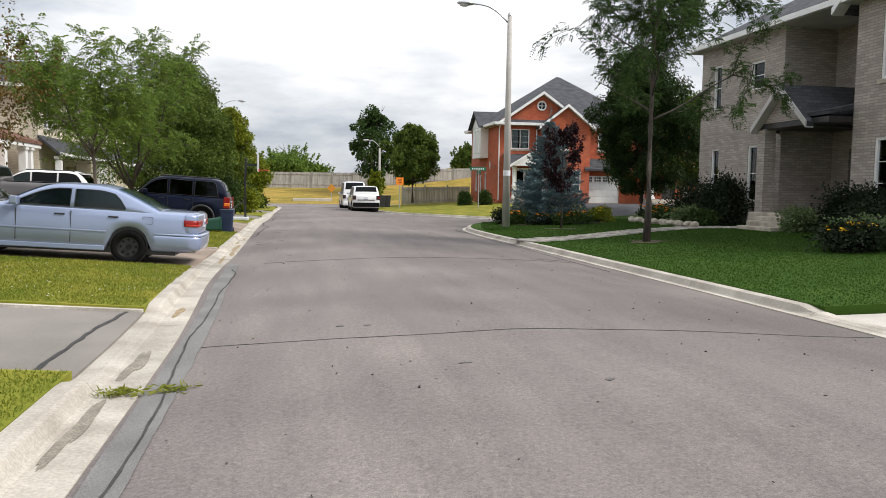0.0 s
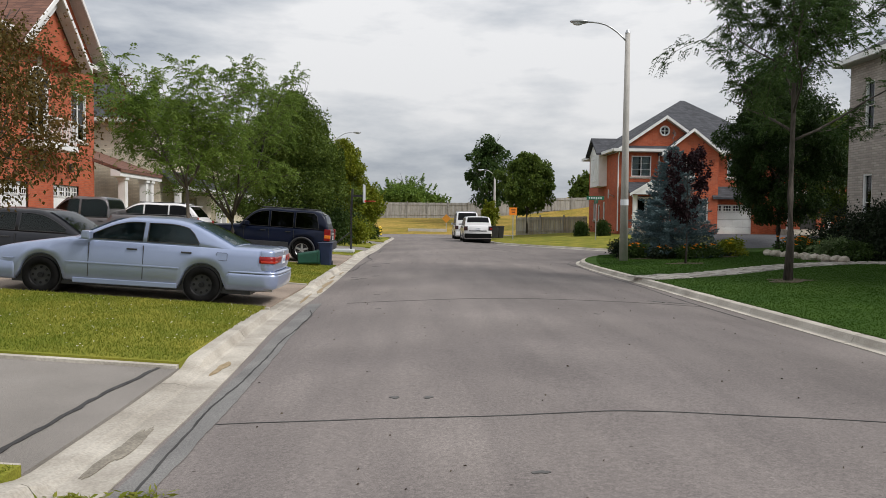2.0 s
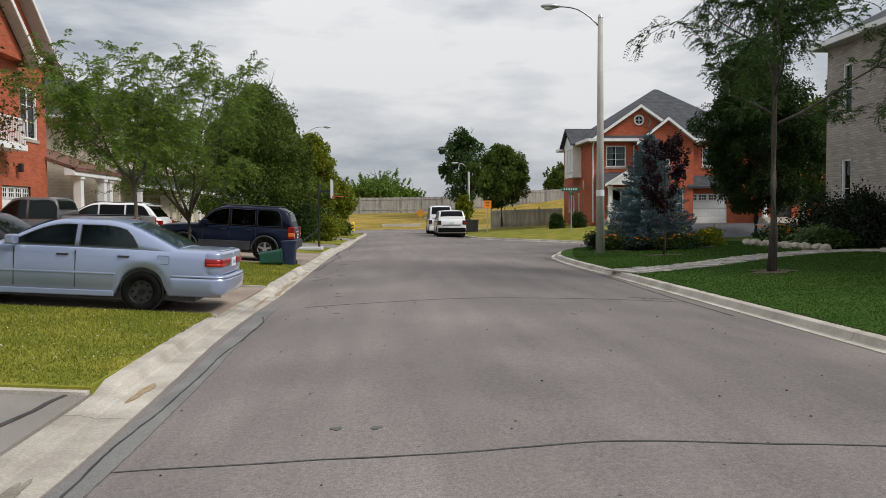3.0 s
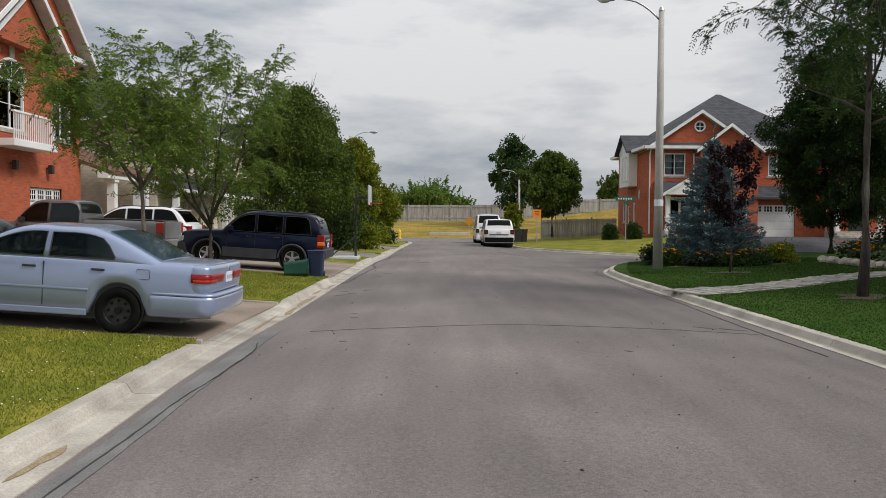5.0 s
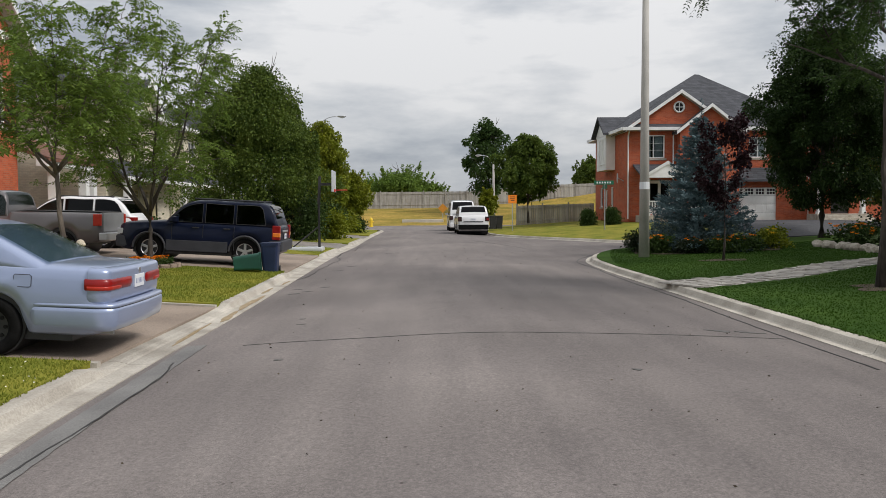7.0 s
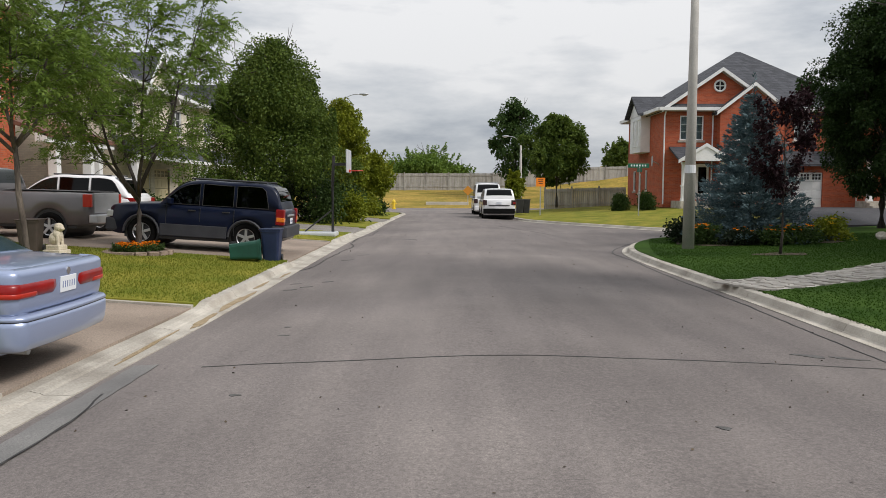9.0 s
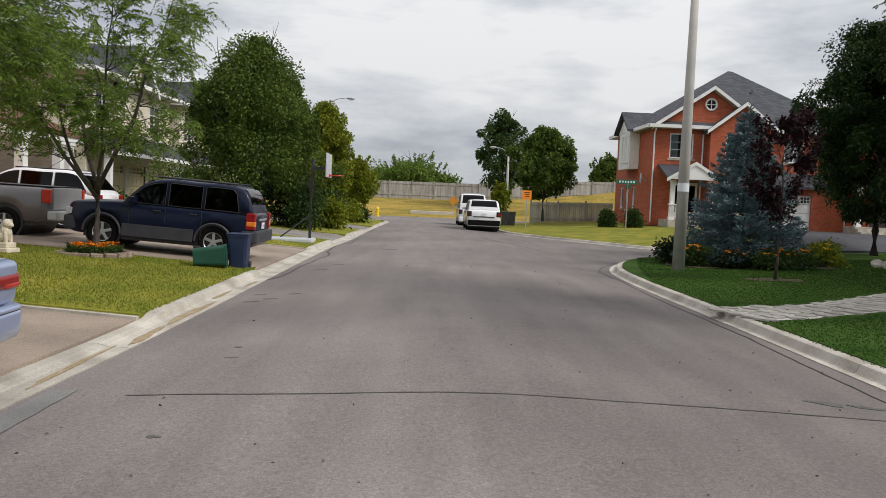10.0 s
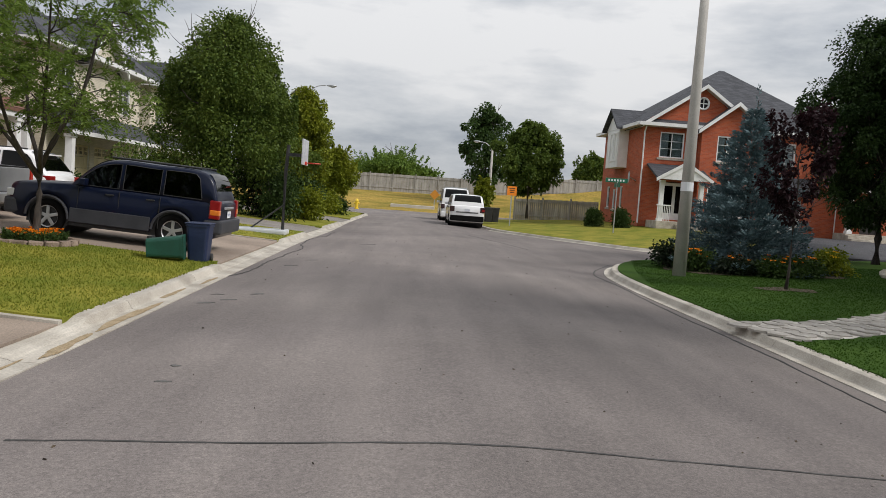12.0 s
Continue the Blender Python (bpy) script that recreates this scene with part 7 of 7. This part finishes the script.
# ---- left frontage details ----
hoop = thing("basketball_hoop", pose(-2.12, 35.9, h_left(-2.12)), "portable basketball hoop with black pole and white base", "basketball hoop")
part("base_tank", boxed(-1.6, 0.15, -0.45, 0.45, 0.0, 0.16, 0.05), M_NET, hoop, "pale grey plastic base")
part("pole", tube(bmesh.new(), [(0, 0, 0.1), (0, 0, 1.9), (0.05, 0, 2.85)], 0.055, 10), M_BLACK, hoop)
part("brace", tube(bmesh.new(), [(0, 0, 0.95), (-1.0, 0, 0.16)], 0.025, 8), M_BLACK, hoop)
part("backboard", boxed(0.55, 0.6, -0.6, 0.6, 2.25, 3.05, 0.01), M_NET, hoop)
part("backboard_arm", boxed(0.0, 0.55, -0.05, 0.05, 2.5, 2.6), M_BLACK, hoop)
ring = [(0.85 + 0.23 * math.cos(a), 0.23 * math.sin(a), 2.32) for a in [2 * math.pi * k / 20 for k in range(21)]]
part("rim", tube(bmesh.new(), ring, 0.014, 6), M_RED, hoop)
part("rim_bracket", boxed(0.6, 0.64, -0.12, 0.12, 2.26, 2.36), M_RED, hoop)


def wheelie(name, m, body_m, w, h, label, group=""):
    root = thing(name, m, label, "bin", group)
    rings = []
    for z, s in ((0.0, 0.8), (0.05, 0.82), (h * 0.9, 1.0), (h * 0.9, 1.06), (h * 0.96, 1.07)):
        a = w / 2 * s
        c = 0.06
        rings.append([(cx + c * math.cos(t), cy + c * math.sin(t), z) for cx, cy, t0 in ((a - c, a - c, 0), (-a + c, a - c, 90), (-a + c, -a + c, 180), (a - c, -a + c, 270)) for t in [radians(t0 + 30 * j) for j in range(4)]])
    part("bin_body", loft(bmesh.new(), rings, True, False), body_m, root)
    part("bin_floor", boxed(-w * 0.38, w * 0.38, -w * 0.38, w * 0.38, 0.01, 0.03), body_m, root)
    lid = boxed(-w * 0.55, w * 0.55, -w * 0.55, w * 0.58, h * 0.96, h, 0.018)
    part("lid", lid, body_m, root)
    part("handle", rod(bmesh.new(), (-w * 0.4, w * 0.6, h * 0.92), (w * 0.4, w * 0.6, h * 0.92), 0.018), body_m, root)
    for x in (-w * 0.42, w * 0.42):
        part("bin_wheel", rod(bmesh.new(), (x - 0.03, w * 0.42, 0.06), (x + 0.03, w * 0.42, 0.06), 0.075), M_BLACK, root)
    return root


wheelie("blue_bin", pose(-2.2, 26.45, h_left(-2.2) + 0.01), M_BIN_BLUE, 0.44, 0.74, "upright blue recycling bin at the lawn's edge")
wheelie("green_bin", pose(-3.02, 25.9, h_left(-3.0) + 0.2, 0, 86, 12), M_BIN_GREEN, 0.42, 0.68, "green organics bin tipped over on the grass")
wheelie("brown_bin", pose(-7.1, 25.2, h_left(-7.1), 0, 0, 10), M_BIN_BROWN, 0.45, 0.7, "brown bin on the lawn behind the statue")
for k, (x, y) in enumerate([(6.9, 58.6), (7.35, 58.9)]):
    wheelie("black_bin", pose(x, y, 0.3), M_BLACK, 0.5, 0.9, "black bin standing by the far kerb", "bins by the far kerb")

# seated animal statue, one plain mesh
bm = bmesh.new()
box(bm, -0.28, 0.28, -0.22, 0.22, 0, 0.12, 0.02)
box(bm, -0.22, 0.22, -0.17, 0.17, 0.12, 0.26, 0.03)
for (cx, cz, rx, ry, rz) in ((-0.04, 0.42, 0.17, 0.15, 0.2), (0.05, 0.55, 0.13, 0.13, 0.19), (0.1, 0.74, 0.13, 0.12, 0.13), (0.2, 0.71, 0.07, 0.07, 0.06)):
    r = bmesh.ops.create_uvsphere(bm, u_segments=14, v_segments=9, radius=1)
    bmesh.ops.scale(bm, vec=(rx, ry, rz), verts=r["verts"])
    bmesh.ops.translate(bm, vec=(cx, 0, cz), verts=r["verts"])
for y in (-0.08, 0.08):
    rod(bm, (0.13, y, 0.24), (0.1, y, 0.55), 0.045, 0.05, 8)
st = piece("animal_statue", bm, M_STATUE, "pale cast-stone seated animal statue on a plinth", "statue", smooth=False)
st.matrix_world = pose(-6.45, 25.0, h_left(-6.45) + 0.005, 0, 0, -15) @ Matrix.Scale(0.76, 4)

# marigold ring round the locust: stones one by one
ring_root = thing("flower_ring", pose(-5.2, 26.2, h_left(-5.2) - 0.04) @ Matrix.Scale(0.8, 4), "stone-edged ring of orange marigolds round a tree", "flower bed")
rnd = random.Random(5)
stone_meshes = []
for s in range(4):
    bm = boxed(-0.15, 0.15, -0.09, 0.09, -0.07, 0.07, 0.03)
    for v in bm.verts:
        v.co += Vector((rnd.uniform(-0.012, 0.012), rnd.uniform(-0.012, 0.012), rnd.uniform(-0.008, 0.008)))
    stone_meshes.append(to_mesh("edging_stone", bm, M_EDGE_STONE))
for lay in range(1):
    for k in range(17):
        a = 2 * math.pi * (k + 0.5 * lay) / 17
        o = new("edging_stone", stone_meshes[k % 4])
        o.parent = ring_root
        o.matrix_local = pose(0.86 * math.cos(a), 0.86 * math.sin(a), 0.07 + 0.12 * lay, rnd.uniform(-4, 4), rnd.uniform(-4, 4), math.degrees(a) + 90)
part("soil", tube(bmesh.new(), [(0, 0, 0.02), (0, 0, 0.12)], [0.8, 0.78], 20), M_MULCH, ring_root)
rng = np.random.default_rng(8)
n = 2600
a, rr = rng.uniform(0, 6.28, n), np.sqrt(rng.uniform(0.03, 0.5, n))
P = np.stack([rr * np.cos(a), rr * np.sin(a), 0.1 + rng.uniform(0, 0.2, n)], axis=1)
arrays("marigold_foliage", leaf_quads(rng, P, rng.normal(size=(n, 3)) + np.array([0, 0, 0.5]), 0.08, 0.035), 4, M_SHRUB, ring_root)
n = 110
a, rr = rng.uniform(0, 6.28, n), np.sqrt(rng.uniform(0.02, 0.33, n))
P = np.repeat(np.stack([rr * np.cos(a), rr * np.sin(a), 0.24 + rng.uniform(0, 0.12, n)], axis=1), 9, axis=0)
ang = np.tile(np.arange(9) * 0.7, n)
arrays("marigold_bloom", leaf_quads(rng, P, np.stack([np.cos(ang), np.sin(ang), 0.5 + 0 * ang], axis=1), 0.06, 0.05), 4, M_ORANGE_FL, ring_root)

# paved path to the grey house: stones one by one
path_root = thing("garden_path", Matrix(), "irregular pale stone paved path to the steps", "path", kind="structure")
line = spline([(6.98, 22.05, 0), (9.2, 22.9, 0), (12.2, 25.0, 0), (14.8, 26.0, 0), (16.2, 25.4, 0)], 0.3)
bm = bmesh.new()
rows = []
for i, p in enumerate(line):
    nrm = turned(line, i)
    wd = 0.68 if i < 4 else 0.55
    rows.append([bm.verts.new(p + nrm * s * wd + Vector((0, 0, h_right(p.x) + 0.012))) for s in (-1, 1)])
for q, w in zip(rows, rows[1:]):
    bm.faces.new((q[0], w[0], w[1], q[1]))
part("path_bed", bm, M_CONC, path_root)
pm = []
for s in range(6):
    bm = bmesh.new()
    k = rnd.randint(5, 7)
    ph = rnd.uniform(0, 1)
    top = [(0.185 * rnd.uniform(0.8, 1.12) * math.cos(2 * math.pi * (j + ph) / k), 0.185 * rnd.uniform(0.8, 1.12) * math.sin(2 * math.pi * (j + ph) / k), 0.014) for j in range(k)]
    slab(bm, top, 0.03)
    pm.append(to_mesh("paving_stone", bm, M_PAVER))
for i, p in enumerate(line):
    nrm = turned(line, i)
    wd = 0.58 if i < 4 else 0.46
    m_ = 4
    for j in range(m_):
        s = -wd + 2 * wd * (j + 0.5 * (i % 2)) / (m_ - 0.5)
        if abs(s) > wd:
            continue
        q = p + nrm * s
        o = new("paving_stone", pm[(i * 3 + j) % 6])
        o.parent = path_root
        o.matrix_local = pose(q.x + rnd.uniform(-0.02, 0.02), q.y + rnd.uniform(-0.02, 0.02), h_right(q.x) + 0.014, 0, -1.7, rnd.uniform(0, 360))
# rocks edging the beds
rock_root = thing("rock_edging", Matrix(), "row of rough pale rocks edging the planting bed", "rock edging")
rocks = []
for s in range(4):
    bm = bmesh.new()
    bmesh.ops.create_icosphere(bm, subdivisions=2, radius=0.19)
    for v in bm.verts:
        v.co *= 1 + 0.35 * noise.noise(v.co * 6 + Vector((s * 9, 0, 0)))
        v.co.z *= 0.8
    rocks.append(to_mesh("rock", bm, M_STONE))
for k in range(17):
    y = 31.4 - k * 0.32
    o = new("rock", rocks[k % 4])
    o.parent = rock_root
    o.matrix_local = pose(14.9 + 0.12 * math.sin(k * 1.7), y, h_right(14.9) + 0.08, 0, 0, rnd.uniform(0, 360))


# ---- grass ----
def blades(name, x0, x1, y0, y1, n, hgt, hf, material, seed, label, keep=None, wide=0.008):
    rng = np.random.default_rng(seed)
    x, y = rng.uniform(x0, x1, n), rng.uniform(y0, y1, n)
    if keep:
        k = np.array([keep(a, b) for a, b in zip(x, y)])
        x, y = x[k], y[k]
        n = len(x)
    z = np.array([hf(a) for a in x])
    h = hgt * rng.uniform(0.5, 1.3, n)
    a = rng.uniform(0, 6.28, n)
    w = wide * rng.uniform(0.7, 1.4, n)
    lx, ly = rng.normal(size=n) * 0.45 * h, rng.normal(size=n) * 0.45 * h
    v = np.zeros((n, 3, 3))
    v[:, 0] = np.stack([x - w * np.cos(a), y - w * np.sin(a), z], axis=1)
    v[:, 1] = np.stack([x + w * np.cos(a), y + w * np.sin(a), z], axis=1)
    v[:, 2] = np.stack([x + lx, y + ly, z + h], axis=1)
    ob = arrays(name, v, 3, material)
    return tagged(ob, label, "grass", kind="stuff")


off = lambda f: (lambda x: f(x) + 0.005)
for k, (a, b, n) in enumerate(((-1.5, 6.35, 46000), (9.85, 14.93, 70000), (19.95, 26.65, 50000), (33.75, 38.3, 9000))):
    blades("lawn_grass", -11.5 if k else -6.5, -1.86 if k != 1 else -1.93, a, b, n, 0.038, off(h_left), M_BLADE_L, 300 + k, "short dry green grass of the front lawn", wide=0.008 if k < 2 else 0.010)
inside = lambda x, y: not (y > 27.2 and x < 7.1 + 0.14 * (y - 27.2) ** 1.25) and not any(abs(y - p.y) < 0.7 and abs(x - p.x) < 0.3 for p in line) and y < 34.2
blades("lawn_grass", 6.95, 17, 8.8, 34.5, 170000, 0.018, off(h_right), M_BLADE_R, 310, "dense deep green mown grass", inside, 0.010)
rng = np.random.default_rng(9)
cl = []
for k in range(280):
    a, b = (9.9, 14.8) if k % 3 else (1, 6.3)
    x, y = rng.uniform(-7, -1.95), rng.uniform(a, b)
    for j in range(3):
        t = j * 2.1
        cl.append(leaf_quads(rng, np.array([[x, y, h_left(x) + 0.06]]), np.array([[math.cos(t), math.sin(t), 0.6]]), 0.012, 0.011))
tagged(arrays("clover_flowers", np.concatenate(cl), 4, M_CLOVER), "tiny white clover flowers in the lawn", "clover", kind="stuff")
# weeds lying across the gutter
rng = np.random.default_rng(10)
n = 260
x = np.where(rng.uniform(0, 1, n) < 0.55, rng.normal(-1.38, 0.09, n), rng.normal(-1.02, 0.09, n))
P = np.stack([x, 6.05 + 0.12 * (x + 1.1) + rng.normal(size=n) * 0.045, 0.03 + rng.uniform(0, 0.03, n)], axis=1)
tagged(arrays("gutter_weeds", leaf_quads(rng, P, rng.normal(size=(n, 3)) * np.array([1, 1, 0.25]), 0.07, 0.016), 4, M_BLADE_L), "flattened green weeds across the gutter", "weeds", kind="stuff")

# dead leaves and grit scattered over the asphalt
rng = np.random.default_rng(14)
n = 420
P = np.stack([rng.uniform(-1.0, 6.6, n), rng.uniform(2, 40, n), np.zeros(n)], axis=1)
P[:, 2] = [road_z(x, y) + 0.004 for x, y in P[:, :2]]
a = rng.uniform(0, 6.28, n)
M_DEADLEAF = mat("dead_leaf", (0.05, 0.04, 0.03), (0.10, 0.075, 0.05), 0.9, 20)
tagged(arrays("fallen_leaves", leaf_quads(rng, P, np.stack([np.cos(a), np.sin(a), 0.15 + 0 * a], axis=1), 0.03, 0.018), 4, M_DEADLEAF), "small dark dead leaves on the asphalt", "leaf litter", kind="stuff")
mast = thing("radio_mast", pose(43, 200, 0), "thin distant radio mast", "mast")
part("shaft", rod(bmesh.new(), (0, 0, -0.2), (0, 0, 13.5), 0.12, 0.05, 6), M_GALV, mast)
